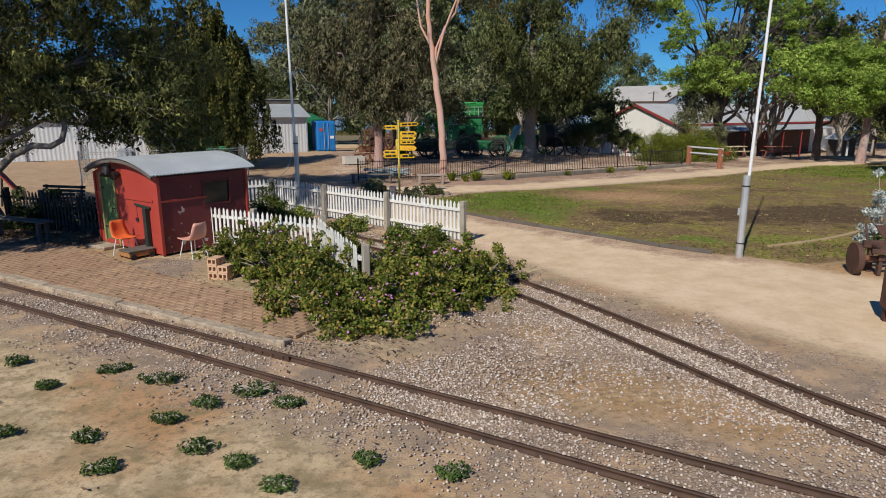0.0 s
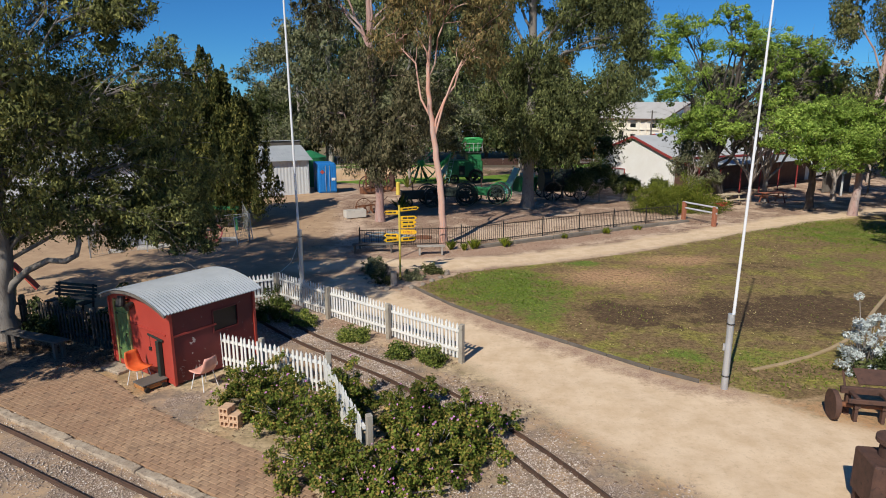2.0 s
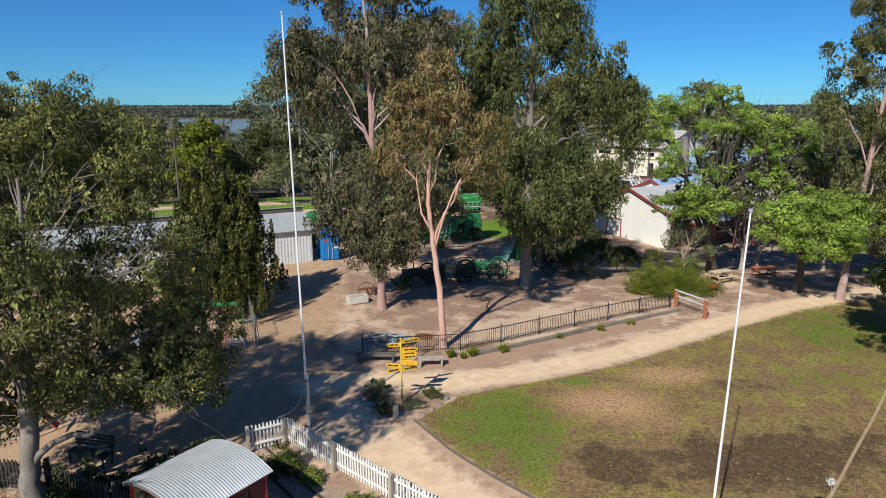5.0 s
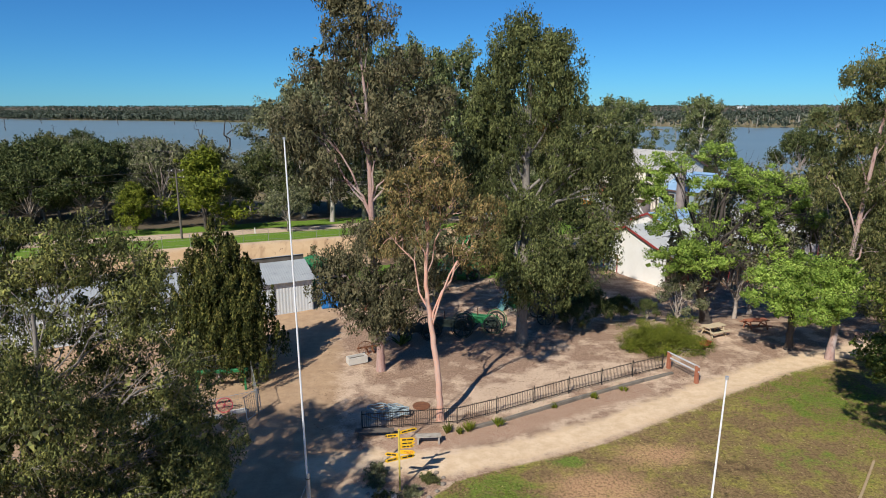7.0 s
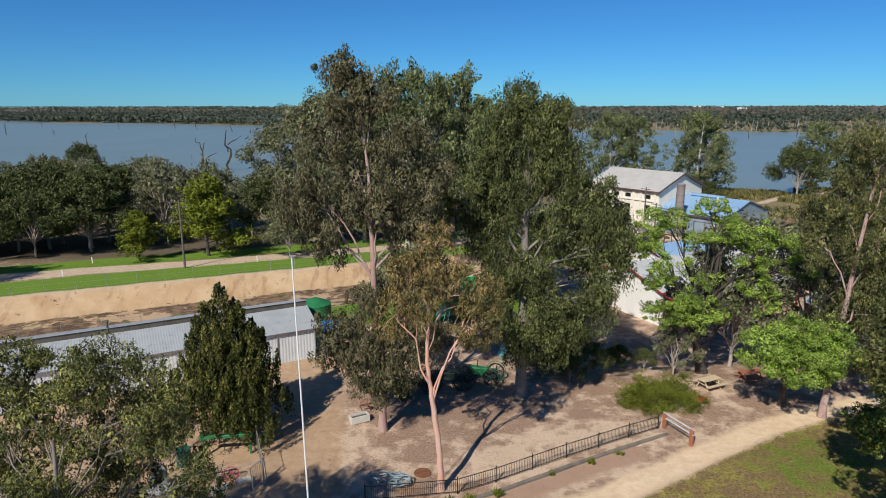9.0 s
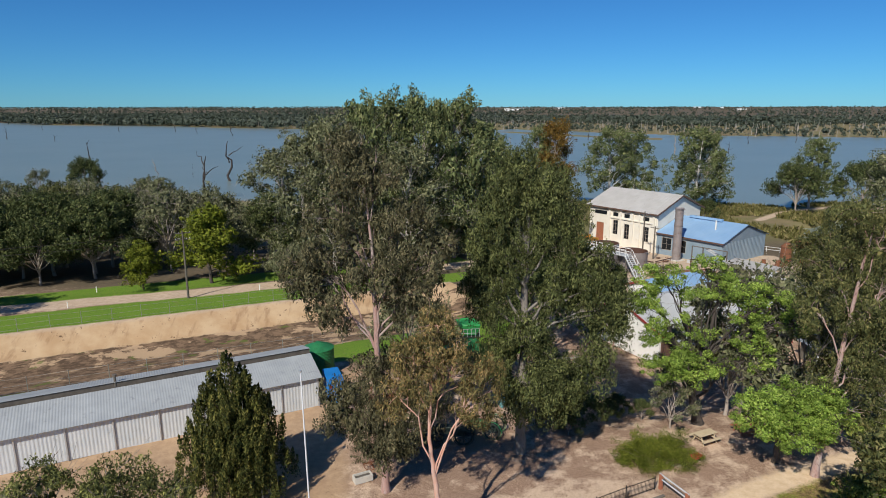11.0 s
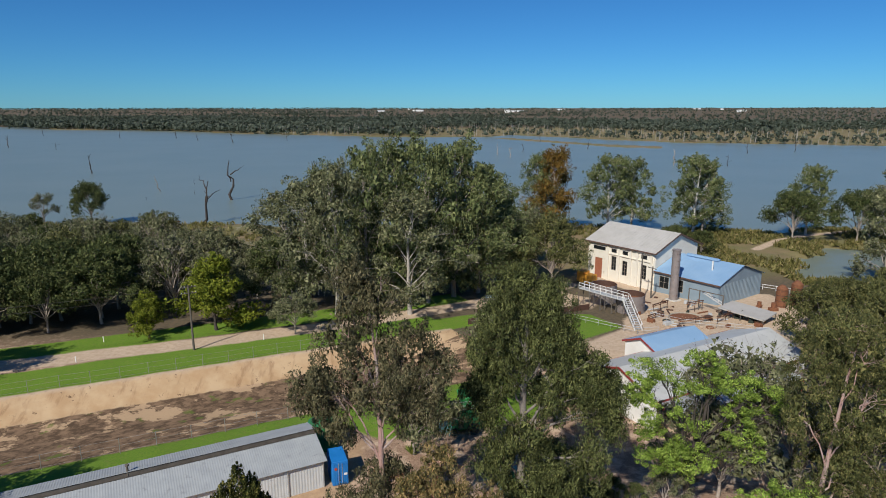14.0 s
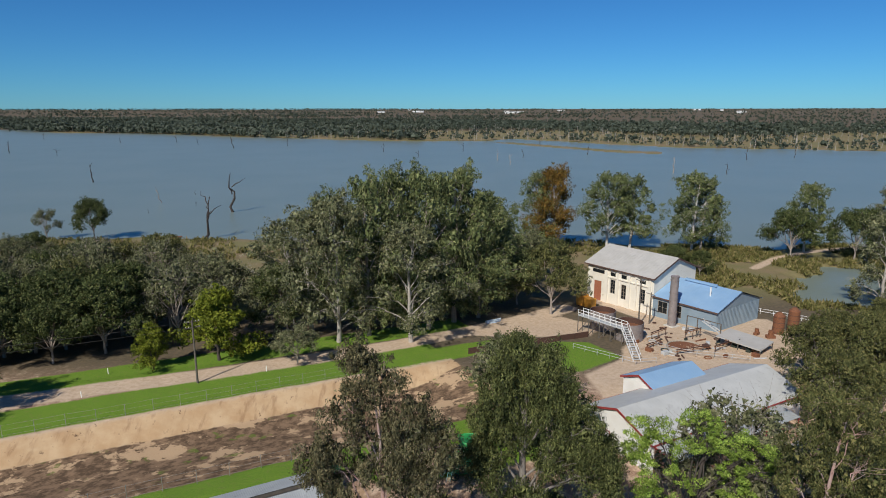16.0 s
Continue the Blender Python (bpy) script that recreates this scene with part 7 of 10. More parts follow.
def far_woods():
    """Thousands of small far trees beyond the lake, in belts of their own density."""
    r = np.random.default_rng(77)
    n = 34000
    depth = np.where(r.random(n) < 0.6, r.random(n) ** 1.5 * 900, 700 + r.random(n) ** 1.3 * 2900)
    xx = r.uniform(-1250, 640, n) + r.uniform(-0.9, 0.9, n) * depth
    line = np.interp(xx, *FAR_SHORE)
    Y = line + 12 + depth
    belt = np.sin(xx * 0.006 + np.sin(Y * 0.004) * 2) + np.sin(Y * 0.011 + xx * 0.003) + 0.6 * np.sin(xx * 0.019 + Y * 0.023)
    bank = (xx > -30) & (depth < 330 + 60 * np.sin(xx * 0.012))
    keep = np.where(bank, r.random(n) < 0.16 + 0.1 * (belt > 0.6), belt + r.normal(0, 0.5, n) > np.where(depth > 900, -0.1, -1.1))
    xx, Y, depth, bank = xx[keep], Y[keep], depth[keep], bank[keep]
    k = len(xx)
    Z = terrain(xx, Y)
    h = r.uniform(5, 13, k) * np.where(bank, r.uniform(0.35, 0.95, k), 1.0)
    w = h * r.uniform(0.28, 0.5, k)
    per = 13
    C = np.repeat(np.stack([xx, Y, Z], 1), per, axis=0)
    hh, ww = np.repeat(h, per), np.repeat(w, per)
    q = r.normal(0, 1, (k * per, 3))
    q /= np.linalg.norm(q, axis=1)[:, None]
    C = C + q * np.stack([ww, ww, hh * 0.34], 1) * r.uniform(0.5, 1.0, (k * per, 1))
    C[:, 2] += hh * 0.56
    d = np.cross(q, r.normal(0, 1, (k * per, 3)))
    d /= np.linalg.norm(d, axis=1)[:, None]
    e = np.cross(d, q + r.normal(0, 0.25, (k * per, 3)))
    e /= np.linalg.norm(e, axis=1)[:, None]
    s = (ww * 0.58)[:, None]
    v = np.stack([C - d * s + e * s * 0.7, C + d * s, C - d * s - e * s * 0.7], 1).reshape(-1, 3)
    return v, np.arange(len(v)).reshape(-1, 3)


tagged(new("far_woods", mesh_of("far_woods", *far_woods(), [LEAF_FAR])), "far woods beyond the lake, green greyed for haze", "woods", kind="stuff")


def far_trunks():
    """Pale bare trunks standing among the far woods."""
    r = np.random.default_rng(78)
    n = 900
    x = r.uniform(-700, 900, n)
    y = np.interp(x, *FAR_SHORE) + 10 + r.random(n) ** 1.6 * 420
    z = terrain(x, y)
    parts = []
    for i in range(n):
        h = r.uniform(5, 12)
        tip = np.array([x[i] + r.normal(0, 0.8), y[i], z[i] + h])
        parts.append(tube_arrays([(x[i], y[i], z[i] - 0.3), tip], [0.32, 0.12], 3))
    return join_arrays(parts)


tagged(new("far_trunks", mesh_of("far_trunks", *far_trunks(), [BARK_PALE])), "pale dead trunks among the far woods", "dead trees", kind="stuff")
FAR_WHITE = simple("far_white_wall", (0.72, 0.72, 0.70), (0.8, 0.8, 0.78), 0.7, 0, 0.05, 1.0, 0.02)
r = random.Random(88)
for k in range(13):
    x, y, L = r.uniform(-500, 1700), r.uniform(3000, 3900), r.uniform(14, 46)
    t = thing("far_shed", x, y, gz(x, y), r.uniform(-20, 20), "long white farm shed on the far plain", "shed", "far sheds")
    bm = fresh()
    box(bm, (0, 0, 3.0), (L, 12, 6.0))
    part("wall", bm, FAR_WHITE, t)
    part("roof", slab(slab(fresh(), [(-L / 2, -6.3, 6.0), (L / 2, -6.3, 6.0), (L / 2, 0, 8.4), (-L / 2, 0, 8.4)], 0.2), [(-L / 2, 6.3, 6.0), (L / 2, 6.3, 6.0), (L / 2, 0, 8.4), (-L / 2, 0, 8.4)], 0.2), HOUSE_ROOF, t)
# ---- bushes and garden plants ----
def bush(name, x, y, w, d, h, label, leaves, seed, leaf=0.1, n=160, per=60, flowers=None, droop=-0.2, narrow=0.4, clump=0.17, turn=0.0, category="bush", group=""):
    """A bush of stems and leafy clumps, with flowers on top."""
    r = np.random.default_rng(seed)
    u = r.normal(0, 1, (n, 3))
    u /= np.linalg.norm(u, axis=1)[:, None]
    u[:, 2] = np.abs(u[:, 2])
    lump = 1 + 0.5 * np.sin(u[:, 0] * 7 + seed) * np.cos(u[:, 1] * 5 + seed * 2) + r.normal(0, 0.08, n)
    cs = u * (r.uniform(0.35, 1.0, (n, 1)) ** 0.5) * lump[:, None] * np.array([w / 2, d / 2, h])
    cs[:, 2] = np.maximum(cs[:, 2], 0.06)
    wood = []
    for c in cs[:: max(1, n // 50)]:
        wood.append(tube_arrays(curve_to((c[0] * 0.25, c[1] * 0.25, 0), c, 0.05, 4), [0.018, 0.014, 0.01, 0.005], 4))
    top = thing(name, x, y, gz(x, y), turn, label, category, group)
    new("stem_base", mesh_of("stem_base", *join_arrays(wood), [BARK_GREY])).parent = top
    v, f = leaf_cards(cs, clump, per, leaf, r, droop, narrow)
    v[:, 2] = np.maximum(v[:, 2], 0.01)
    new("foliage", mesh_of("foliage", v, f, [leaves])).parent = top
    if flowers:
        k = flowers
        idx = r.choice(n, k)
        C = cs[idx] * 1.06 + r.normal(0, 0.06, (k, 3))
        C[:, 2] += 0.06
        vs, fs = [], []
        for i, c in enumerate(C):
            s = r.uniform(0.016, 0.032)
            a0 = r.uniform(0, 6)
            o = len(vs)
            nrm = np.array([r.normal(0, 0.4) - 0.2, r.normal(0, 0.4) - 0.5, 1.0])
            nrm /= np.linalg.norm(nrm)
            e1 = np.cross(nrm, [0.3, 0.9, 0.1])
            e1 /= np.linalg.norm(e1)
            e2 = np.cross(nrm, e1)
            vs.append(c)
            for j in range(5):
                a = a0 + j * 1.2566
                for da, q in ((-0.45, 0.7), (0.0, 1.15), (0.45, 0.7)):
                    vs.append(c + (e1 * math.cos(a + da) + e2 * math.sin(a + da)) * s * q + nrm * 0.012)
                b = o + 1 + j * 3
                fs.append((o, b, b + 1, b + 2))
        new("blossom", mesh_of("blossom", np.array(vs), np.array(fs), [PETAL])).parent = top
    return top


G = dict(leaves=LEAF_GERANIUM, leaf=0.055, per=60, clump=0.13, narrow=0.42, category="geranium bush", group="geranium bushes")
bush("geranium_bush", -4.35, 14.0, 1.9, 1.9, 0.82, "leafy geranium bush with mauve flowers against the fence", seed=41, n=210, flowers=60, **G)
bush("geranium_bush", -3.25, 12.9, 2.2, 2.0, 0.84, "leafy geranium bush with mauve flowers against the fence", seed=42, n=241, flowers=70, **G)
bush("geranium_bush", -2.35, 11.2, 1.8, 2.0, 0.75, "straggling geranium bush spilling over the brick platform", seed=43, n=204, flowers=80, **G)
bush("geranium_bush", -1.35, 10.0, 2.0, 1.7, 0.7, "straggling geranium bush spilling over the brick platform", seed=44, n=204, flowers=90, **G)
bush("geranium_bush", -0.35, 11.2, 2.2, 2.2, 0.85, "wide geranium bush with mauve flowers beside the siding", seed=45, n=241, flowers=80, **G)
bush("geranium_bush", 0.55, 12.0, 1.7, 1.9, 0.8, "wide geranium bush with mauve flowers beside the siding", seed=46, n=179, flowers=50, **G)
bush("geranium_bush", -0.65, 13.0, 1.6, 1.6, 0.75, "wide geranium bush with mauve flowers beside the siding", seed=47, n=161, flowers=30, **G)
bush("geranium_bush", -2.2, 13.6, 1.0, 1.3, 0.9, "dark geranium bush behind the picket fence", seed=48, n=120, flowers=12, **G)
S = dict(leaves=LEAF_BUSH, leaf=0.055, per=60, clump=0.16, narrow=0.4, group="fence shrubs")
bush("shrub", -5.6, 20.1, 1.35, 1.1, 0.85, "green shrub against the white picket fence", seed=51, n=120, **S)
bush("shrub", -4.5, 19.4, 0.7, 0.5, 0.4, "green shrub against the white picket fence", seed=52, n=60, **S)
bush("shrub", -2.7, 18.0, 0.9, 0.5, 0.38, "low pale-green shrub at the fence foot", seed=53, n=80, **S)
bush("shrub", -0.3, 16.2, 0.6, 0.55, 0.5, "pale-green shrub at the end of the fence", seed=54, n=70, **S)
bush("shrub", -1.2, 16.7, 0.8, 0.5, 0.35, "low pale-green shrub at the fence foot", seed=55, n=60, **S)
bush("round_bush", 15.6, 42.2, 5.8, 3.6, 1.85, "broad fine-leaved green bush behind the iron fence", LEAF_FEATHER, 57, 0.14, 760, 70, droop=-0.3, narrow=0.085, clump=0.36)
bush("silver_bush", 11.3, 15.9, 1.7, 1.5, 1.7, "silver-grey leaved bush beside the old machine", LEAF_SILVER, 58, 0.075, 60, 70, droop=-0.1, narrow=0.28, clump=0.15)
bush("dark_shrub", 11.6, 15.0, 1.8, 1.4, 0.9, "dark shrub under the silver bush", LEAF_DARK, 59, 0.09, 90, 50, clump=0.2)
for i, (x, y, w, h) in enumerate(((-2.9, 25.6, 0.9, 0.55), (-2.3, 24.4, 1.0, 0.5), (-1.2, 24.9, 0.8, 0.35), (-0.5, 26.0, 0.8, 0.35), (-3.0, 26.5, 0.9, 0.5))):
    bush("rockery_plant", x, y, w, w * 0.8, h, "low plant in the stone-edged bed round the signpost", LEAF_OLIVE if i % 2 else LEAF_GREY, 60 + i, 0.06, 44, 45, clump=0.14, category="plant", group="rockery plants")
for i, (x, y, w, d, h) in enumerate(((-14.5, 16.4, 1.6, 1.2, 0.8), (-11.9, 18.6, 2.0, 1.2, 1.0), (-9.6, 19.0, 2.2, 1.6, 1.0), (-8.4, 20.2, 1.6, 1.2, 0.8), (-16.5, 19.0, 2.5, 1.6, 1.2))):
    bush("yard_shrub", x, y, w, d, h, "dark shrub along the old picket fence", LEAF_DARK, 70 + i, 0.1, 110, 50, clump=0.2, group="yard shrubs")


def tuft(bm, x, y, h, r, n=26, lean=0.35):
    """Narrow blades fanned from one point."""
    for i in range(n):
        a, l = r.uniform(0, 6.283), r.uniform(0.1, lean)
        hh = h * r.uniform(0.6, 1.1)
        t = Vector((math.cos(a) * l * hh * 2, math.sin(a) * l * hh * 2, hh * (1 - l * 0.5)))
        s = Vector((-math.sin(a), math.cos(a), 0)) * 0.014
        p = Vector((x, y, 0))
        mid = p + t * 0.55 + Vector((0, 0, hh * 0.08))
        vs = [bm.verts.new(p - s), bm.verts.new(p + s), bm.verts.new(mid + s), bm.verts.new(p + t), bm.verts.new(mid - s)]
        bm.faces.new(vs)


r = random.Random(31)
for x, y, h in ((0.5, 30.3, 0.55), (1.6, 30.5, 0.6), (3.2, 31.0, 0.55), (1.1, 30.2, 0.4), (9.0, 34.3, 0.4), (11.0, 35.3, 0.35), (6.4, 33.2, 0.3)):
    t = thing("strap_leaf_plant", x, y, gz(x, y), 0, "green strap-leaved plant in front of the iron fence", "plant", "fence plants")
    bm = fresh()
    for k in range(4):
        tuft(bm, r.uniform(-0.18, 0.18), r.uniform(-0.14, 0.14), h, r)
    part("foliage", bm, LEAF_YELLOW, t)
LEAF_WEED = leaf_material("leaf_weed", (0.042, 0.075, 0.02), (0.072, 0.125, 0.03), (0.13, 0.16, 0.055), 0.05)
# grey-green weeds on the bare soil
for x, y, w in ((-6.0, 8.3, 0.4), (-4.5, 8.0, 0.5), (-3.7, 7.7, 0.7), (-2.9, 7.0, 0.4), (-2.4, 7.35, 0.75), (-5.1, 7.5, 0.35), (-3.2, 6.6, 0.4), (-2.6, 6.0, 0.45), (-3.9, 6.2, 0.4), (-0.8, 5.75, 0.35), (0.05, 5.5, 0.42), (-2.1, 5.7, 0.35), (-3.4, 5.6, 0.4), (-4.9, 6.3, 0.5), (-7.2, 8.4, 0.3), (-1.9, 7.0, 0.5), (-1.6, 5.3, 0.4), (-5.6, 7.0, 0.3)):
    bush("weed", x, y, w * 0.68, w * 0.5, 0.07, "low grey-green weed on bare sandy soil", LEAF_WEED, int(x * 100) % 97 + 200, 0.035, 34, 22, clump=0.06, narrow=0.3, category="weed", group="weeds")

# ---- brick platform and small things on it ----
def brick_mesh(me_name, s, mat, bev=0.006):
    bm = box(fresh(), (0, 0, 0), s, bevel=bev)
    me = bpy.data.meshes.new(me_name)
    bm.to_mesh(me)
    bm.free()
    me.materials.append(mat)
    return me


# pink chair and orange folding chair
def shell_chair(x, y, turn, label, plastic):
    top = thing("plastic_chair", x, y, 0, turn, label, "chair")
    bm = fresh()
    prof = [(0.22, 0.43), (0.16, 0.41), (0.0, 0.40), (-0.14, 0.42), (-0.2, 0.48), (-0.235, 0.6), (-0.26, 0.72), (-0.275, 0.8)]
    rows = []
    for i, (yy, zz) in enumerate(prof):
        w = 0.22 if i < 4 else 0.22 - 0.012 * (i - 4) ** 1.5
        curl = 0.035 if i < 4 else 0.02
        rows.append([(w * t, yy + (0.03 * t * t if i >= 4 else 0), zz + (curl * t * t if i < 5 else 0)) for t in (-1, -0.6, -0.2, 0.2, 0.6, 1)])
    up = [[bm.verts.new(p) for p in rw] for rw in rows]
    dn = [[bm.verts.new((p[0], p[1] - (0.012 if i >= 5 else 0), p[2] - (0.014 if i < 5 else 0))) for p in rw] for i, rw in enumerate(rows)]
    for a, b in zip(up[:-1], up[1:]):
        for i in range(5):
            bm.faces.new((a[i], a[i + 1], b[i + 1], b[i]))
    for a, b in zip(dn[:-1], dn[1:]):
        for i in range(5):
            bm.faces.new((a[i], b[i], b[i + 1], a[i + 1]))
    for i in range(len(up) - 1):
        bm.faces.new((up[i][0], up[i + 1][0], dn[i + 1][0], dn[i][0]))
        bm.faces.new((up[i][5], dn[i][5], dn[i + 1][5], up[i + 1][5]))
    for q in (0, -1):
        for i in range(5):
            bm.faces.new((up[q][i], dn[q][i], dn[q][i + 1], up[q][i + 1]))
    bmesh.ops.recalc_face_normals(bm, faces=bm.faces)
    part("shell", bm, plastic, top, smooth=True)
    for sx in (-1, 1):
        for sy in (-1, 1):
            part("leg", rod(fresh(), (sx * 0.15, sy * 0.12, 0.395), (sx * 0.21, sy * 0.2, 0), 0.011, n=8), WHITE_METAL, top)
    return top


pink = shell_chair(-6.0, 14.75, 62, "faded pink plastic shell chair with white legs", PINK_PLASTIC)
pink.scale = (1.1, 1.1, 1.08)
orange = shell_chair(-7.72, 14.98, -118, "orange plastic shell chair with white legs leaning at the scale", ORANGE_PLASTIC)
orange.scale = (1.05, 1.05, 1.05)
ORANGE_RUST = simple("orange_brown_iron", (0.42, 0.17, 0.05), (0.5, 0.24, 0.08), 0.7, 0.1, 6, 60, 0.2, (0.15, 0.08, 0.05), 0.5)
sc = thing("platform_scale", -7.35, 14.75, 0, -38, "old iron platform scale with wooden deck and post", "scale")
part("deck", box(fresh(), (0, 0, 0.2), (0.5, 0.66, 0.04), bevel=0.012), DARK_WOOD, sc)
part("base", box(fresh(), (0, 0, 0.12), (0.46, 0.62, 0.12), bevel=0.015), ORANGE_RUST, sc)
for sx in (-1, 1):
    for sy in (-1, 1):
        part("wheel", rod(fresh(), (sx * 0.24, sy * 0.22, 0.07), (sx * 0.28, sy * 0.22, 0.07), 0.07, n=14), BLACK_IRON, sc)
part("post", box(fresh(), (0, 0.3, 0.68), (0.13, 0.12, 0.95), bevel=0.015), DARK_MACHINE, sc)
part("beam", box(fresh(), (-0.22, 0.34, 1.17), (0.72, 0.05, 0.06), 0, 3, 0, 0.01), DARK_MACHINE, sc)
part("weight_rod", rod(rod(fresh(), (-0.5, 0.34, 1.15), (-0.5, 0.34, 0.8), 0.008, n=6), (-0.5, 0.34, 0.78), (-0.5, 0.34, 0.86), 0.05, n=12), BLACK_IRON, sc)
# stack of hollow blocks
blk = thing("block_stack", -4.7, 12.75, 0, -14, "small stack of tan hollow bricks by the geraniums", "bricks")
for i, (x, y, z) in enumerate(((-0.113, 0, 0.075), (0.113, 0.01, 0.075), (-0.113, 0.15, 0.075), (0.113, 0.16, 0.075), (-0.113, 0, 0.226), (0.113, 0.01, 0.226), (-0.113, 0.15, 0.226), (0.113, 0.16, 0.226), (-0.113, 0, 0.377), (-0.1, 0.15, 0.377))):
    bm = fresh()
    xs_, zs_ = (-0.112, -0.082, -0.016, 0.016, 0.082, 0.112), (-0.074, -0.042, 0.042, 0.074)
    g_ = [[bm.verts.new((xx, -0.07, zz)) for zz in zs_] for xx in xs_]
    fs_ = [bm.faces.new((g_[a][b], g_[a + 1][b], g_[a + 1][b + 1], g_[a][b + 1])) for a in range(5) for b in range(3) if not (b == 1 and a in (1, 3))]
    got = bmesh.ops.extrude_face_region(bm, geom=fs_)
    bmesh.ops.translate(bm, verts=[v for v in got["geom"] if isinstance(v, bmesh.types.BMVert)], vec=(0, 0.14, 0))
    bmesh.ops.recalc_face_normals(bm, faces=bm.faces[:])
    q = part("block", bm, BLOCK_TAN, blk)
    q.matrix_basis = pose(x, y, z, 0, 0, random.Random(i).uniform(-4, 4))
# old plank bench by the grey fence
bn = thing("plank_bench", -11.6, 16.95, 0, -20, "rough grey plank bench in tree shade", "bench")
for k in range(2):
    part("plank", box(fresh(), (0, -0.1 + k * 0.2, 0.55), (2.3, 0.17, 0.05), 0, 1, 0, 0.01), DARK_WOOD, bn)
for x in (-0.9, 0.9):
    for y in (-0.12, 0.12):
        part("leg", box(fresh(), (x, y, 0.27), (0.09, 0.09, 0.52)), DARK_WOOD, bn)

# ---- seats by the iron fence ----
def garden_bench(x, y, turn, L, label, wood):
    t = thing("garden_bench", x, y, gz(x, y), turn, label, "bench", "benches at the iron fence")
    for k in range(3):
        part("seat_slat", box(fresh(), (0, -0.17 + k * 0.15, 0.42), (L, 0.12, 0.04), bevel=0.006), wood, t)
    for s in (-1, 1):
        part("end_frame", box(fresh(), (s * (L / 2 - 0.12), 0, 0.2), (0.09, 0.42, 0.4), bevel=0.01), wood, t)


garden_bench(-0.6, 29.3, 4, 1.3, "weathered grey slatted bench beside the path", GREY_WOOD)
garden_bench(-3.4, 29.9, 2, 2.0, "long dark weathered bench in tree shade", DARK_WOOD)
# stones round the signpost bed
r = random.Random(8)
bedline = [(-3.4, 25.5), (-2.9, 24.2), (-2.2, 23.3), (-1.6, 23.2), (-0.9, 24.0), (-0.2, 25.0), (0.4, 26.0), (-0.2, 26.8), (-1.4, 27.0), (-2.6, 26.9)]
P = resample(bedline, 0.62)


def rock(r, s):
    bm = fresh()
    bmesh.ops.create_icosphere(bm, subdivisions=2, radius=s)
    k = r.uniform(0, 50)
    for v in bm.verts:
        v.co *= 1 + 0.35 * noise.noise(v.co / s * 0.9 + Vector((k, 0, 0)))
        v.co.z *= 0.65
    return bm


BED_STONE = simple("bed_stone_brown", (0.20, 0.165, 0.13), (0.30, 0.25, 0.20), 0.9, 0, 4, 40, 0.5)
for i, q in enumerate(P):
    t = thing("bed_stone", q[0], q[1], 0.02, r.uniform(0, 360), "rough grey stone edging the signpost bed", "stone", "bed stones")
    part("stone", rock(r, r.uniform(0.09, 0.16)), BED_STONE, t)
# stump post and drum beside the sign
t = thing("timber_bollard", -1.95, 24.0, 0, 0, "short weathered timber bollard in the bed", "bollard")
part("post", rod(fresh(), (0, 0, -0.1), (0, 0, 0.55), 0.14, 0.13, 14), GREY_WOOD, t)

# ---- picnic tables ----
def picnic_table(x, y, turn, mat, label):
    t = thing("picnic_table", x, y, gz(x, y), turn, label, "picnic table", "picnic tables")
    for k in range(5):
        part("top_plank", box(fresh(), (0, -0.3 + k * 0.15, 0.74), (1.8, 0.14, 0.04), bevel=0.006), mat, t)
    for s in (-1, 1):
        for k in range(2):
            part("seat_plank", box(fresh(), (0, s * (0.62 + k * 0.13), 0.44), (1.8, 0.12, 0.04), bevel=0.006), mat, t)
        part("crosspiece", box(fresh(), (s * 0.6, 0, 0.4), (0.05, 1.45, 0.09)), mat, t)
        for q in (-1, 1):
            part("leg", bar(fresh(), (s * 0.66, q * 0.55, 0), (s * 0.66, q * 0.2, 0.72), 0.05, 0.09), mat, t)


picnic_table(20.4, 44.9, 25, TABLE_WOOD, "pale timber picnic table on leaf-littered ground")
picnic_table(24.3, 46.4, 10, TABLE_RED, "red-brown timber picnic table under the trees")
cart = thing("red_barrow", 18.6, 42.0, gz(18.6, 42), 30, "small red iron barrow on the bare ground", "barrow")
bm = fresh()
box(bm, (0, 0, 0.34), (0.7, 0.45, 0.05))
for s in (-1, 1):
    box(bm, (0, s * 0.22, 0.44), (0.7, 0.03, 0.2), s * -14)
    box(bm, (s * 0.35, 0, 0.44), (0.03, 0.4, 0.2), 0, s * 14)
part("tray", bm, RED_PAINT, cart)
part("wheel", ring(fresh(), (0.42, 0, 0.17), 0.14, 0.03, "Y"), DARK_RUST, cart)
bm = fresh()
for s in (-1, 1):
    rod(bm, (0.42, s * 0.08, 0.17), (-0.85, s * 0.26, 0.5), 0.018, n=8)
    rod(bm, (-0.3, s * 0.2, 0.36), (-0.35, s * 0.22, 0.0), 0.016, n=8)
part("frame", bm, DARK_RUST, cart)

# concrete trough and an old plough
tr = thing("concrete_trough", -5.6, 39.6, gz(-5.6, 39.6), 28, "pale concrete trough on the bare yard", "trough")
bm = fresh()
for s in (-1, 1):
    box(bm, (0, s * 0.27, 0.28), (1.3, 0.08, 0.46))
    box(bm, (s * 0.61, 0, 0.279), (0.08, 0.462, 0.458))
box(bm, (0, 0, 0.08), (1.14, 0.46, 0.06))
part("basin", bm, CONCRETE, tr)
part("soil", box(fresh(), (0, 0, 0.36), (1.13, 0.455, 0.03)), DARK_WOOD, tr)


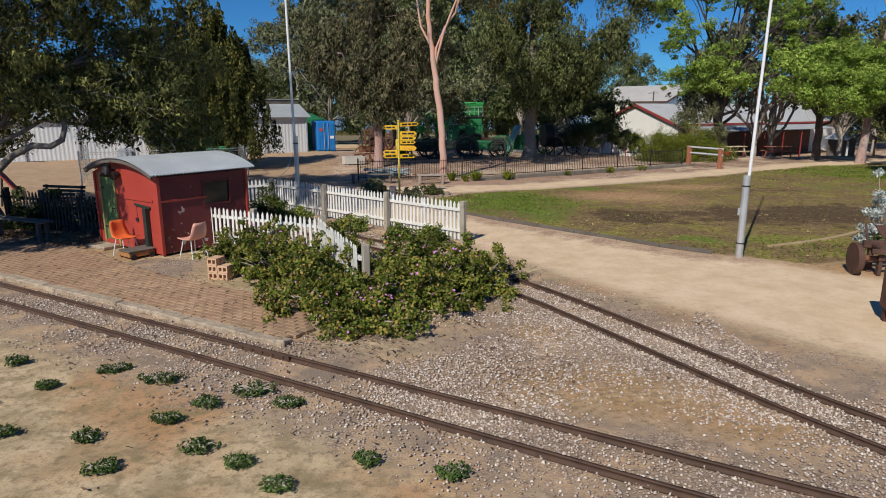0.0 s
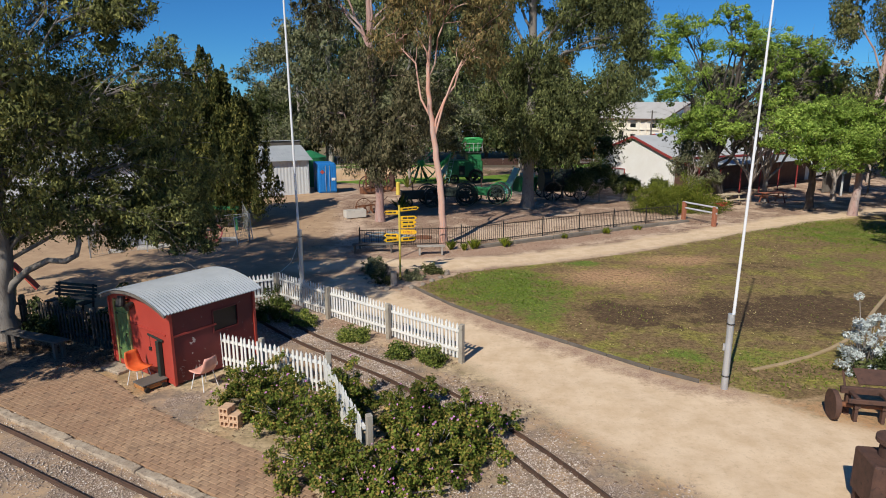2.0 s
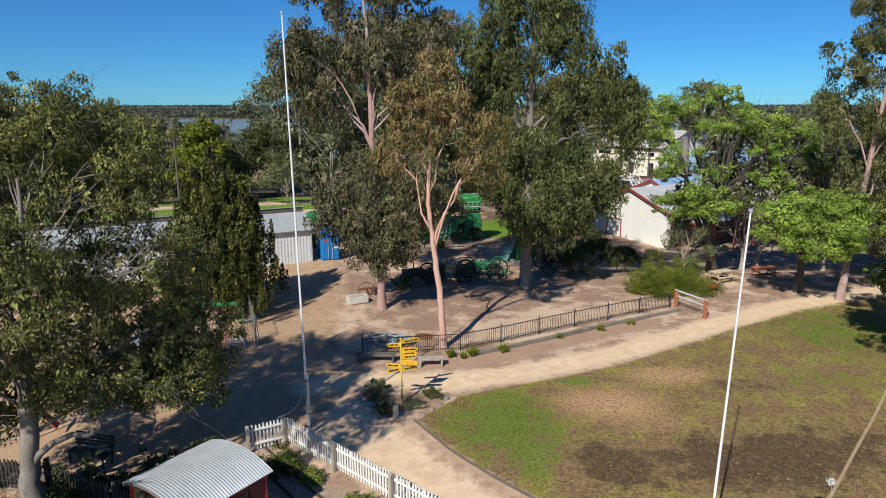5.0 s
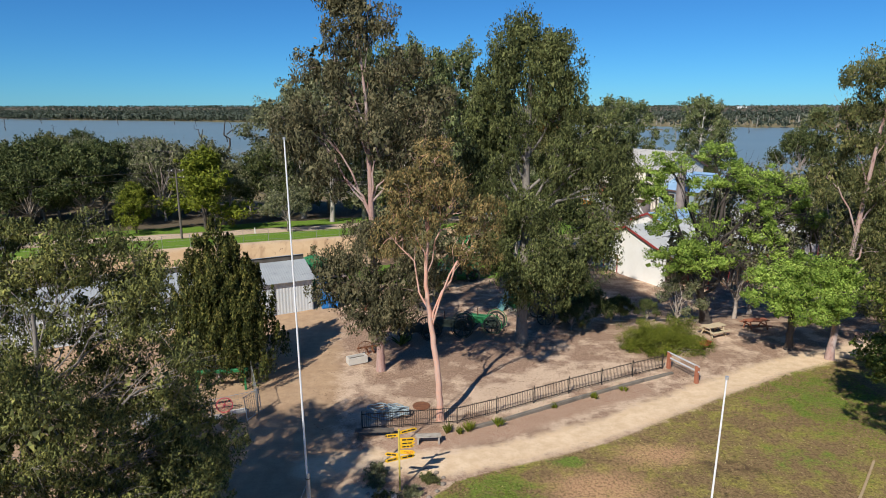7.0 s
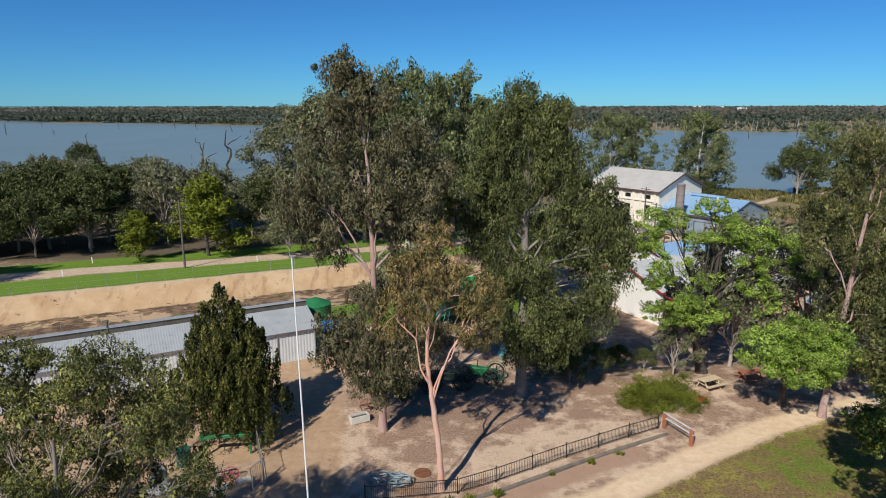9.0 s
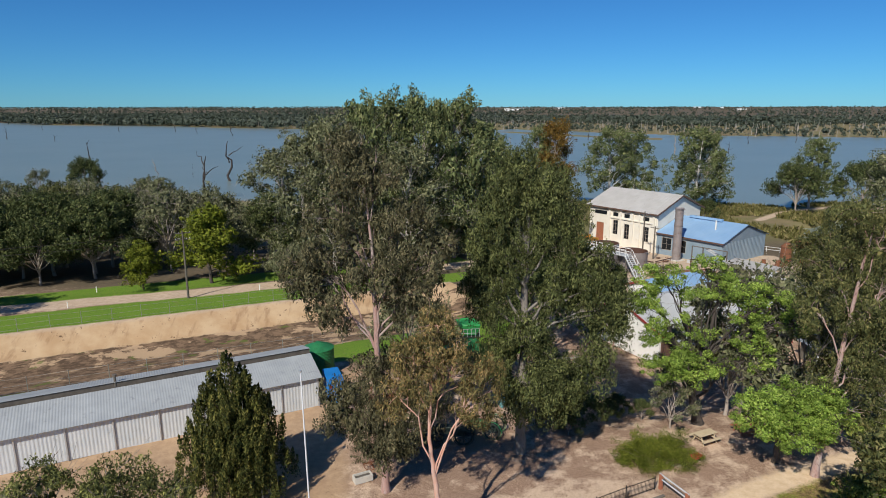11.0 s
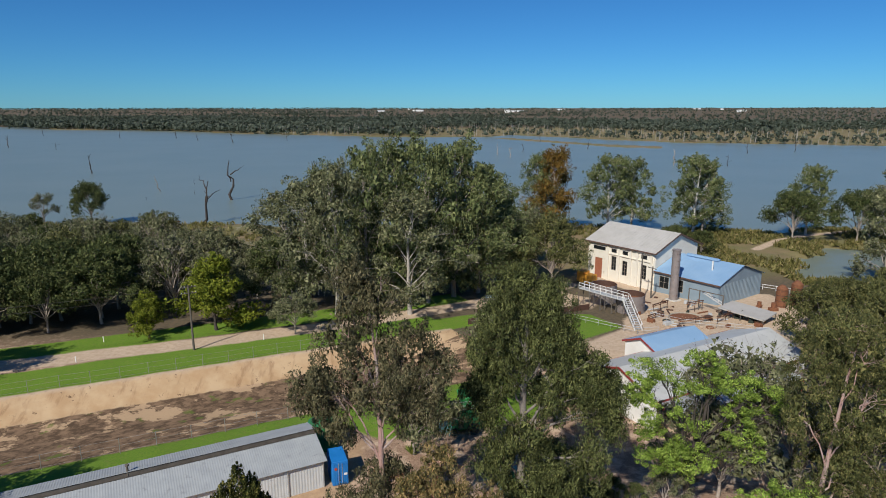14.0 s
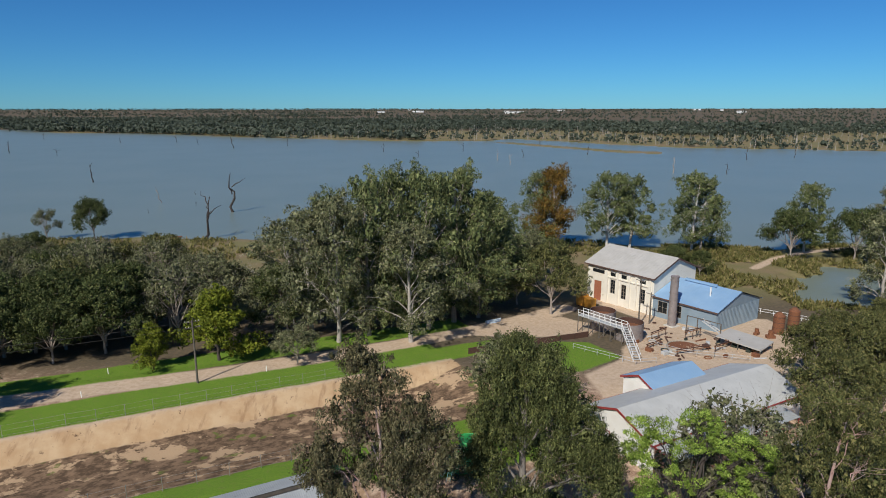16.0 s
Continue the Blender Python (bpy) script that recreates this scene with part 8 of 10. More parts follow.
def wheel(name, parent, c, R, r, spokes, mat, hub=0.06, spoke_r=0.012, width=0.06):
    """A wheel in the local x-z plane: rim with hub and single spokes under it."""
    c = Vector(c)
    rim = part(name, ring(fresh(), c, R, r, "Y", 28, 6), mat, parent)
    part("hub", rod(fresh(), c - Vector((0, width, 0)), c + Vector((0, width, 0)), hub, n=12), mat, rim)
    bm = rod(fresh(), (0, 0, hub * 0.7), (0, 0, R), spoke_r, n=6)
    me = bpy.data.meshes.new("spoke")
    bm.to_mesh(me)
    bm.free()
    me.materials.append(mat)
    for i in range(spokes):
        shared("spoke", me, rim, Matrix.Translation(c) @ pose(0, 0, 0, 0, 360 * i / spokes, 0))
    return rim


pl = thing("old_plough", -4.9, 41.2, gz(-4.9, 41.2), 15, "rusty plough with spoked wheels by the trough", "plough")
wheel("wheel", pl, (-0.35, -0.2, 0.55), 0.5, 0.025, 10, RUST)
wheel("wheel", pl, (0.5, 0.25, 0.4), 0.38, 0.025, 8, RUST)
bm = fresh()
bar(bm, (-0.9, 0, 0.5), (0.9, 0.1, 0.6), 0.08, 0.1)
rod(bm, (-0.35, -0.25, 0.55), (-0.35, 0.3, 0.55), 0.03)
rod(bm, (0.5, 0.3, 0.4), (0.4, -0.1, 0.6), 0.03)
for k in range(3):
    bar(bm, (-0.3 + k * 0.4, 0.05, 0.55), (-0.1 + k * 0.4, 0.05, 0.05), 0.05, 0.12)
rod(bm, (0.8, 0.1, 0.6), (1.3, 0.2, 1.1), 0.02)
part("frame", bm, RUST, pl)


# ---- engines and tractors in the machinery garden ----
def tractor(x, y, turn, body, label, s=1.0, tall=True):
    t = thing("vintage_tractor", x, y, gz(x, y), turn, label, "tractor", "machinery")
    bm = box(fresh(), (0.55 * s, 0, 0.85 * s), (1.5 * s, 0.55 * s, 0.6 * s), bevel=0.06)
    part("hood", bm, body, t)
    bm = box(fresh(), (1.33 * s, 0, 0.8 * s), (0.1 * s, 0.6 * s, 0.7 * s), bevel=0.02)
    for k in range(6):
        box(bm, (1.39 * s, 0, (0.55 + k * 0.1) * s), (0.03 * s, 0.5 * s, 0.03 * s))
    part("radiator", bm, DARK_MACHINE, t)
    part("gearbox", box(fresh(), (-0.5 * s, 0, 0.7 * s), (0.9 * s, 0.5 * s, 0.5 * s), bevel=0.05), DARK_MACHINE, t)
    for q in (-1, 1):
        wheel("rear_wheel", t, (-0.7 * s, q * 0.7 * s, 0.68 * s), 0.62 * s, 0.075 * s, 10, DARK_MACHINE, 0.1, 0.025, 0.12)
        wheel("front_wheel", t, (1.1 * s, q * 0.5 * s, 0.38 * s), 0.32 * s, 0.06 * s, 8, DARK_MACHINE, 0.07, 0.02, 0.08)
        part("mudguard", ring(fresh(), (-0.7 * s, q * 0.7 * s, 0.72 * s), 0.78 * s, 0.03, "Y", 28, 5), body, t)
    part("axle", rod(rod(fresh(), (-0.7 * s, -0.7 * s, 0.68 * s), (-0.7 * s, 0.7 * s, 0.68 * s), 0.06), (1.1 * s, -0.5 * s, 0.38 * s), (1.1 * s, 0.5 * s, 0.38 * s), 0.05), DARK_MACHINE, t)
    part("exhaust", rod(fresh(), (0.6 * s, 0.12, 1.1 * s), (0.6 * s, 0.12, 1.75 * s), 0.04), DARK_RUST, t)
    part("seat", box(box(fresh(), (-0.7 * s, 0, 1.05 * s), (0.4, 0.42, 0.06), bevel=0.02), (-0.9 * s, 0, 1.2 * s), (0.06, 0.42, 0.3), bevel=0.02), DARK_MACHINE, t)
    part("steering_wheel", ring(rod(fresh(), (-0.1 * s, 0, 1.0 * s), (-0.28 * s, 0, 1.3 * s), 0.018), (-0.28 * s, 0, 1.3 * s), 0.2, 0.016, "Z", 18, 5), BLACK_IRON, t)
    return t


tractor(-1.6, 44.3, 200, DARK_MACHINE, "dark green vintage tractor in deep tree shade", 1.0)
tractor(0.9, 45.2, 175, DARK_MACHINE, "dark vintage tractor in deep tree shade", 1.05)
tractor(3.4, 46.2, 160, MACHINE_GREEN, "dull green vintage tractor under the gums", 1.0)
eng = thing("portable_engine", 9.0, 48.3, gz(9, 48.3), 10, "large black portable boiler engine under the tree", "engine", "machinery")
part("boiler", rod(fresh(), (-1.6, 0, 1.5), (1.4, 0, 1.5), 0.85, n=28), DARK_MACHINE, eng)
part("smokebox", rod(fresh(), (1.4, 0, 1.5), (2.0, 0, 1.5), 0.88, n=28), BLACK_IRON, eng)
for q in (-1, 1):
    wheel("wheel", eng, (-1.0, q * 1.0, 0.75), 0.7, 0.05, 12, BLACK_IRON, 0.1, 0.025)
    wheel("wheel", eng, (1.2, q * 1.0, 0.55), 0.5, 0.05, 10, BLACK_IRON, 0.1, 0.025)
wheel("flywheel", eng, (-0.2, -1.05, 2.0), 0.85, 0.06, 6, BLACK_IRON, 0.1, 0.035)
part("axle", rod(rod(fresh(), (-1.0, -1, 0.75), (-1.0, 1, 0.75), 0.06), (1.2, -1, 0.55), (1.2, 1, 0.55), 0.06), BLACK_IRON, eng)
st = thing("stationary_engine", 6.4, 51.5, gz(6.4, 51.5), 20, "teal-green engine with a sloping feed chute", "engine", "machinery")
part("body", box(fresh(), (0.3, 0, 0.75), (1.7, 1.2, 1.2), bevel=0.08), MACHINE_GREEN, st)
part("cover", box(fresh(), (0.5, 0, 1.45), (1.0, 1.0, 0.35), bevel=0.08), TEAL, st)
part("chute", slab(fresh(), [(-1.6, -0.5, 0.1), (-1.6, 0.5, 0.1), (-0.5, 0.5, 2.1), (-0.5, -0.5, 2.1)], 0.12), TEAL, st)
part("base", box(fresh(), (0.2, 0, 0.1), (2.4, 1.5, 0.2)), CONCRETE, st)
hv = thing("green_harvester", 2.0, 62.0, gz(2, 62), 8, "bright green harvester with railed platform and tank", "harvester", "machinery")
bm = box(fresh(), (0, 0, 1.45), (3.4, 2.0, 1.6), bevel=0.1)
box(bm, (0.9, -0.2, 2.5), (1.3, 1.7, 0.7), bevel=0.08)
part("body", bm, MACHINE_GREEN, hv)
for k in range(5):
    part("side_rib", box(fresh(), (-1.4 + k * 0.68, -1.03, 1.45), (0.09, 0.06, 1.5), bevel=0.01), MACHINE_GREEN, hv)
part("side_door", box(fresh(), (-0.35, -1.04, 1.3), (0.56, 0.05, 0.9), bevel=0.02), DARK_MACHINE, hv)
part("deck", box(fresh(), (0.2, 0, 3.0), (3.2, 2.3, 0.1), bevel=0.02), DARK_MACHINE, hv)
bm = fresh()
bmesh.ops.create_cone(bm, cap_ends=True, segments=4, radius1=1.15, radius2=1.6, depth=1.2, matrix=pose(0.6, 0, 3.7, 0, 0, 45))
bmesh.ops.bevel(bm, geom=bm.edges[:], offset=0.06, segments=1, affect='EDGES', profile=0.5)
part("hopper", bm, BRIGHT_GREEN, hv)
part("hopper_rim", ring(fresh(), (0.6, 0, 4.3), 1.12, 0.07, n=24, k=6), BRIGHT_GREEN, hv)
part("spout", rod(fresh(), (-0.6, -0.9, 3.6), (-2.6, -0.9, 1.6), 0.2, n=14), BRIGHT_GREEN, hv)
for k in range(8):
    part("railing", rod(fresh(), (-1.35 + k * 0.42, -1.12, 3.05), (-1.35 + k * 0.42, -1.12, 3.9), 0.02, n=6), RAIL_GREY, hv)
for zz in (3.45, 3.9):
    part("railing", rod(fresh(), (-1.35, -1.12, zz), (1.6, -1.12, zz), 0.022, n=6), RAIL_GREY, hv)
for q in (-0.22, 0.22):
    part("ladder_rail", bar(fresh(), (-1.9 + q, -1.3, 0.1), (-1.2 + q, -1.12, 3.1), 0.05, 0.05), TEAL, hv)
for k in range(8):
    f = (k + 0.7) / 8.5
    part("rung", rod(fresh(), (-2.12 + 0.7 * f, -1.3 + 0.18 * f, 0.1 + 3.0 * f), (-1.68 + 0.7 * f, -1.3 + 0.18 * f, 0.1 + 3.0 * f), 0.018, n=6), TEAL, hv)
for q in (-1, 1):
    wheel("wheel", hv, (1.0, q * 1.15, 0.75), 0.6, 0.14, 8, DARK_MACHINE, 0.2, 0.04)
    wheel("wheel", hv, (-1.1, q * 1.1, 0.5), 0.38, 0.1, 8, DARK_MACHINE, 0.14, 0.03)
part("feeder", slab(fresh(), [(-2.6, -0.7, 0.5), (-2.6, 0.7, 0.5), (-1.4, 0.7, 2.2), (-1.4, -0.7, 2.2)], 0.25), TEAL, hv)
fan = thing("scoop_wheel", -2.2, 63.6, gz(-2.2, 63.6), 20, "large green spoked scoop wheel standing upright", "wheel", "machinery")
wheel("rim", fan, (0, 0, 1.9), 1.7, 0.06, 16, BRIGHT_GREEN, 0.3, 0.04, 0.3)
for i in range(16):
    a = 2 * math.pi * i / 16
    c = Vector((math.cos(a) * 1.4, 0, 1.9 + math.sin(a) * 1.4))
    part("paddle", box(fresh(), c, (0.75, 0.5, 0.04), 0, -math.degrees(a), 0), MACHINE_GREEN, fan)
part("stand", bar(bar(fresh(), (-0.7, 0.4, 0), (0, 0.4, 1.9), 0.12, 0.12), (0.7, 0.4, 0), (0, 0.4, 1.9), 0.12, 0.12), DARK_MACHINE, fan)
for x, y, t_, s_ in ((-5.9, 51.5, 25, 1.0), (-4.4, 52.6, -10, 0.8)):
    rp_ = thing("rusty_engine", x, y, gz(x, y), t_, "tall rusty engine with flywheel beside the blue container", "engine", "machinery")
    part("bed", box(fresh(), (0, 0, 0.25 * s_), (1.7 * s_, 0.8 * s_, 0.5 * s_), bevel=0.04), RUST, rp_)
    part("cylinder", rod(box(fresh(), (0.2 * s_, 0, 0.95 * s_), (0.5 * s_, 0.6 * s_, 1.0 * s_), bevel=0.05), (0.2 * s_, 0, 1.4 * s_), (0.2 * s_, 0, 2.0 * s_), 0.24 * s_, n=16), DARK_RUST, rp_)
    part("pipe", rod(rod(fresh(), (-0.4 * s_, 0, 0.5 * s_), (-0.4 * s_, 0, 1.7 * s_), 0.07, n=8), (-0.4 * s_, 0, 1.7 * s_), (0.2 * s_, 0, 1.7 * s_), 0.07, n=8), RUST, rp_)
    for q in (-0.5, 0.5):
        wheel("flywheel", rp_, (-0.2 * s_, q * s_, 0.75 * s_), 0.62 * s_, 0.05, 6, DARK_RUST, 0.1, 0.03)
bo = thing("yellow_bollard", -3.6, 50.2, gz(-3.6, 50.2), 0, "short yellow painted bollard in the yard", "bollard")
part("post", rod(fresh(), (0, 0, 0), (0, 0, 0.95), 0.16, n=16), YELLOW_POST, bo)
part("cap", rod(fresh(), (0, 0, 0.95), (0, 0, 1.02), 0.16, 0.08, 16), YELLOW_POST, bo)
# spiky plants at the machines
r = random.Random(77)
for x, y, s in ((-2.9, 42.7, 1.5), (-3.2, 57.0, 1.6), (-0.2, 56.5, 1.6)):
    t = thing("agave_plant", x, y, gz(x, y), 0, "broad grey-green agave rosette among the machinery", "plant", "agaves")
    bm = fresh()
    for i in range(26):
        a, l = r.uniform(0, 6.283), r.uniform(0.25, 1.0)
        d = Vector((math.cos(a), math.sin(a), 0))
        w = Vector((-math.sin(a), math.cos(a), 0)) * 0.07 * s
        tip = d * l * 0.7 * s + Vector((0, 0, (1.15 - l * 0.7) * s * 0.8))
        mid = d * l * 0.35 * s + Vector((0, 0, (1.2 - l * 0.7) * s * 0.42))
        q = [bm.verts.new(p) for p in (-w * 0.6, w * 0.6, mid + w, tip, mid - w)]
        bm.faces.new(q)
    part("foliage", bm, LEAF_BUSH, t)

# pile of grey hoses and pipes in the fenced corner
pile = thing("hose_pile", -2.9, 32.4, gz(-2.9, 32.4), 0, "untidy heap of coiled blue-grey hoses in the fenced corner", "hose pile")
HOSE = simple("grey_hose", (0.20, 0.26, 0.29), (0.31, 0.37, 0.40), 0.6, 0, 5, 40, 0.1, (0.14, 0.16, 0.17), 0.3)
hr = np.random.default_rng(3)
for k in range(13):
    cx, cy, R0 = hr.uniform(-0.7, 0.7), hr.uniform(-0.45, 0.45), hr.uniform(0.32, 0.6)
    zz = 0.06 + 0.045 * k * (1 - abs(cx) * 0.5)
    a = np.linspace(0, 2 * math.pi * hr.uniform(0.75, 1.1), 26) + hr.uniform(0, 6)
    tilt = hr.uniform(-0.25, 0.25)
    wob = 1 + 0.13 * np.sin(a * 3 + k)
    pts = np.stack([cx + R0 * 1.25 * wob * np.cos(a), cy + R0 * 0.8 * wob * np.sin(a), np.maximum(0.05, zz * 0.7 + tilt * R0 * np.cos(a) + 0.03 * np.sin(5 * a))], 1)
    new("hose", mesh_of("hose", *tube_arrays(pts, [0.038] * 26, 6), [HOSE], True)).parent = pile
dr = thing("drain_cover", -1.1, 33.4, gz(-1.1, 33.4), 0, "round rusty iron cover set in the ground", "cover")
part("disc", rod(fresh(), (0, 0, -0.02), (0, 0, 0.045), 0.5, n=28), RUST, dr)

# ---- rusty machinery beside the sand path ----
ro = thing("rusty_roller", 9.6, 12.9, gz(9.6, 12.9), -12, "rusty iron roller machine with shafts on the verge", "machine")
part("drum", rod(rod(fresh(), (-0.95, 0, 0.34), (-0.85, 0, 0.34), 0.34, n=26), (-0.84, 0, 0.34), (-0.8, 0, 0.34), 0.26, n=26), DARK_RUST, ro)
part("shaft", rod(fresh(), (-0.85, 0, 0.36), (1.6, 0.0, 0.36), 0.06, n=12), RUST, ro)
bm = box(fresh(), (0.45, 0.22, 0.62), (2.3, 0.1, 0.16), bevel=0.012)
box(bm, (0.45, -0.25, 0.56), (2.3, 0.06, 0.1), bevel=0.01)
for k in range(4):
    box(bm, (-0.5 + k * 0.62, 0, 0.6), (0.1, 0.5, 0.07), bevel=0.01)
part("frame", bm, DARK_RUST, ro)
for k in range(4):
    part("bracket", box(box(fresh(), (-0.45 + k * 0.55, -0.05, 0.18), (0.07, 0.12, 0.34)), (-0.45 + k * 0.55, -0.12, 0.4), (0.12, 0.05, 0.12)), DARK_RUST, ro)
part("lever", rod(fresh(), (-0.6, 0.2, 0.6), (-0.68, 0.28, 1.05), 0.025, n=8), DARK_RUST, ro)
part("cover", slab(fresh(), [(-0.3, 0.3, 0.75), (1.6, 0.3, 0.75), (1.6, 0.75, 0.95), (-0.3, 0.75, 0.95)], 0.02), DARK_RUST, ro)
part("foot", box(fresh(), (1.5, 0.2, 0.28), (0.12, 0.12, 0.56)), DARK_RUST, ro)
part("foot", box(fresh(), (-0.5, 0.3, 0.28), (0.1, 0.1, 0.56)), DARK_RUST, ro)
sv = thing("rusty_stove", 7.62, 9.72, gz(7.62, 9.72), -10, "rusty iron firebox with a round flue collar", "stove")
bm = box(fresh(), (0, 0, 0.62), (0.85, 0.75, 0.8), bevel=0.03)
part("body", bm, DARK_RUST, sv)
part("ash_box", box(fresh(), (-0.1, -0.34, 0.2), (0.6, 0.35, 0.24), bevel=0.02), RUST, sv)
part("collar", rod(rod(fresh(), (0.05, 0.05, 1.0), (0.05, 0.05, 1.3), 0.24, 0.22, 24), (0.05, 0.05, 1.28), (0.05, 0.05, 1.36), 0.3, n=24), DARK_RUST, sv)
bm = fresh()
for k in range(5):
    rod(bm, (-0.3 + k * 0.15, -0.39, 0.94), (-0.3 + k * 0.15, -0.37, 0.94), 0.018, n=6)
part("rivet_row", bm, DARK_RUST, sv)
part("door", box(fresh(), (0.05, -0.39, 0.62), (0.5, 0.03, 0.4), bevel=0.012), DARK_RUST, sv)
for s in (-1, 1):
    for q in (-1, 1):
        part("foot", box(fresh(), (s * 0.33, q * 0.28, 0.1), (0.1, 0.1, 0.24)), DARK_RUST, sv)

# ---- yard things behind the van ----
fr = thing("swing_frame", -13.2, 35.4, gz(-13.2, 35.4), 8, "dark green painted beam frame in the yard", "frame")
part("beam", box(fresh(), (0, 0, 1.3), (3.2, 0.25, 0.2), bevel=0.02), MACHINE_GREEN, fr)
for s in (-1, 1):
    part("leg", box(fresh(), (s * 1.4, 0, 0.62), (0.12, 0.12, 1.2)), MACHINE_GREEN, fr)
mp = thing("mesh_gate", -10.3, 32.2, gz(-10.3, 32.2), 70, "leaning steel mesh gate panel in the yard", "gate")
bm = fresh()
for k in range(9):
    rod(bm, (-0.6 + k * 0.15, 0, 0.1), (-0.6 + k * 0.15, 0.12, 1.3), 0.008, n=5)
    rod(bm, (-0.6, k * 0.014, 0.12 + k * 0.145), (0.6, k * 0.014, 0.12 + k * 0.145), 0.008, n=5)
part("mesh", bm, WIRE_GREY, mp)
bm = fresh()
for s in (-1, 1):
    rod(bm, (s * 0.63, 0, 0), (s * 0.63, 0.13, 1.4), 0.025, n=8)
for zz in (0.06, 1.36):
    rod(bm, (-0.63, zz * 0.09, zz), (0.63, zz * 0.09, zz), 0.022, n=8)
part("frame", bm, GALV, mp)
# old implement with red spoked wheels
RED_WHEEL = simple("faded_red_wheel", (0.42, 0.05, 0.07), (0.50, 0.08, 0.10), 0.6, 0, 4, 40, 0.1, (0.2, 0.05, 0.04), 0.4)
im = thing("wheeled_implement", -12.9, 32.4, gz(-12.9, 32.4), 18, "old iron implement with red spoked wheels in the yard", "implement", "machinery")
wheel("wheel", im, (-0.85, 0, 0.42), 0.4, 0.03, 10, RED_WHEEL, 0.07, 0.014)
wheel("wheel", im, (0.85, 0, 0.45), 0.43, 0.03, 10, RED_WHEEL, 0.07, 0.014)
part("beam", bar(fresh(), (-1.1, 0.25, 0.5), (1.2, 0.25, 0.55), 0.08, 0.1, 0.01), DARK_MACHINE, im)
for q in (-0.85, 0.85):
    part("axle", rod(fresh(), (q, -0.08, 0.43), (q, 0.45, 0.43), 0.03, n=8), DARK_MACHINE, im)
for k in range(3):
    part("tine", bar(fresh(), (-0.45 + k * 0.4, 0.25, 0.5), (-0.3 + k * 0.4, 0.3, 0.04), 0.04, 0.08, 0.01), DARK_MACHINE, im)
part("lever", rod(fresh(), (0.3, 0.3, 0.5), (0.5, 0.35, 1.15), 0.02, n=6), DARK_MACHINE, im)

# machine under a grey cover
TARP = simple("grey_cover", (0.22, 0.235, 0.26), (0.31, 0.325, 0.35), 0.6, 0, 3, 30, 0.3, (0.15, 0.16, 0.18), 0.5)
tp = thing("covered_machine", -15.7, 31.6, gz(-15.7, 31.6), 12, "small machine under a draped grey cover", "covered machine")
bm = fresh()
rows = []
for i in range(13):
    q = i / 12
    rows.append([])
    for j in range(40):
        a = 2 * math.pi * j / 40
        fold = 1 + 0.16 * math.sin(9 * a + 1 + 2 * q) * (1 - q * 0.6) + 0.07 * math.sin(17 * a) * (1 - q)
        R = (0.72 - 0.36 * q ** 0.8) * fold if q < 0.95 else 0.05
        rows[-1].append(bm.verts.new((R * 0.95 * math.cos(a), R * 0.75 * math.sin(a), 0.05 + 1.45 * min(1, q * 1.06) + 0.05 * math.sin(3 * a) * q)))
for i in range(12):
    for j in range(40):
        bm.faces.new((rows[i][j], rows[i][(j + 1) % 40], rows[i + 1][(j + 1) % 40], rows[i + 1][j]))
bm.faces.new(rows[12])
part("cover", bm, TARP, tp)
part("skid", box(fresh(), (0, 0, 0.05), (1.3, 0.9, 0.1), bevel=0.01), DARK_WOOD, tp)
# dark green drum
dm = thing("steel_drum", -15.5, 34.4, gz(-15.5, 34.4), 0, "dark green open steel drum in the yard", "drum")
part("body", rod(fresh(), (0, 0, 0), (0, 0, 1.0), 0.42, n=24), simple("drum_green", (0.02, 0.10, 0.075), (0.03, 0.13, 0.095), 0.5, 0.1, 4, 40, 0.1), dm)
for zz in (0.33, 0.66, 0.98):
    part("band", ring(fresh(), (0, 0, zz), 0.42, 0.014, n=24, k=5), BLACK_IRON, dm)
# pale slabs along the wire fence
for i, (x, y, L, w_, a) in enumerate(((-15.9, 29.9, 0.6, 0.35, 20), (-14.4, 30.8, 1.6, 0.5, 26), (-12.6, 31.7, 1.3, 0.5, 30), (-11.3, 32.6, 0.9, 0.4, 22))):
    t = thing("concrete_block", x, y, gz(x, y), a, "long pale concrete block lying inside the wire fence", "block", "yard blocks")
    part("block", box(fresh(), (0, 0, 0.08), (L, w_, 0.16), bevel=0.02), CONCRETE, t)

# wire-mesh enclosure
wf = thing("wire_fence", 0, 0, 0, 0, "low galvanised wire-mesh fence round the yard machinery", "fence")
for a, b in ((np.array([-16.5, 28.8]), np.array([-10.1, 32.3])), (np.array([-16.5, 28.8]), np.array([-18.6, 33.4])), (np.array([-10.1, 32.3]), np.array([-11.6, 36.2]))):
    L = np.linalg.norm(b - a)
    d = (b - a) / L
    for k in range(int(L / 2.1) + 1):
        q = a + d * min(L, k * L / int(L / 2.1))
        part("post", rod(fresh(), (*q, gz(*q)), (*q, gz(*q) + 1.6), 0.035, n=8), GALV, wf)
    part("top_rail", rod(fresh(), (*a, 1.5), (*b, 1.5), 0.014, n=6), GALV, wf)
    bm = fresh()
    for k in range(7):
        rod(bm, (*a, 0.15 + k * 0.21), (*b, 0.15 + k * 0.21), 0.005, n=4)
    for k in range(int(L / 0.2)):
        q = a + d * (k * 0.2 + 0.1)
        rod(bm, (*q, 0.12), (*q, 1.48), 0.004, n=4)
    part("mesh", bm, WIRE_GREY, wf)

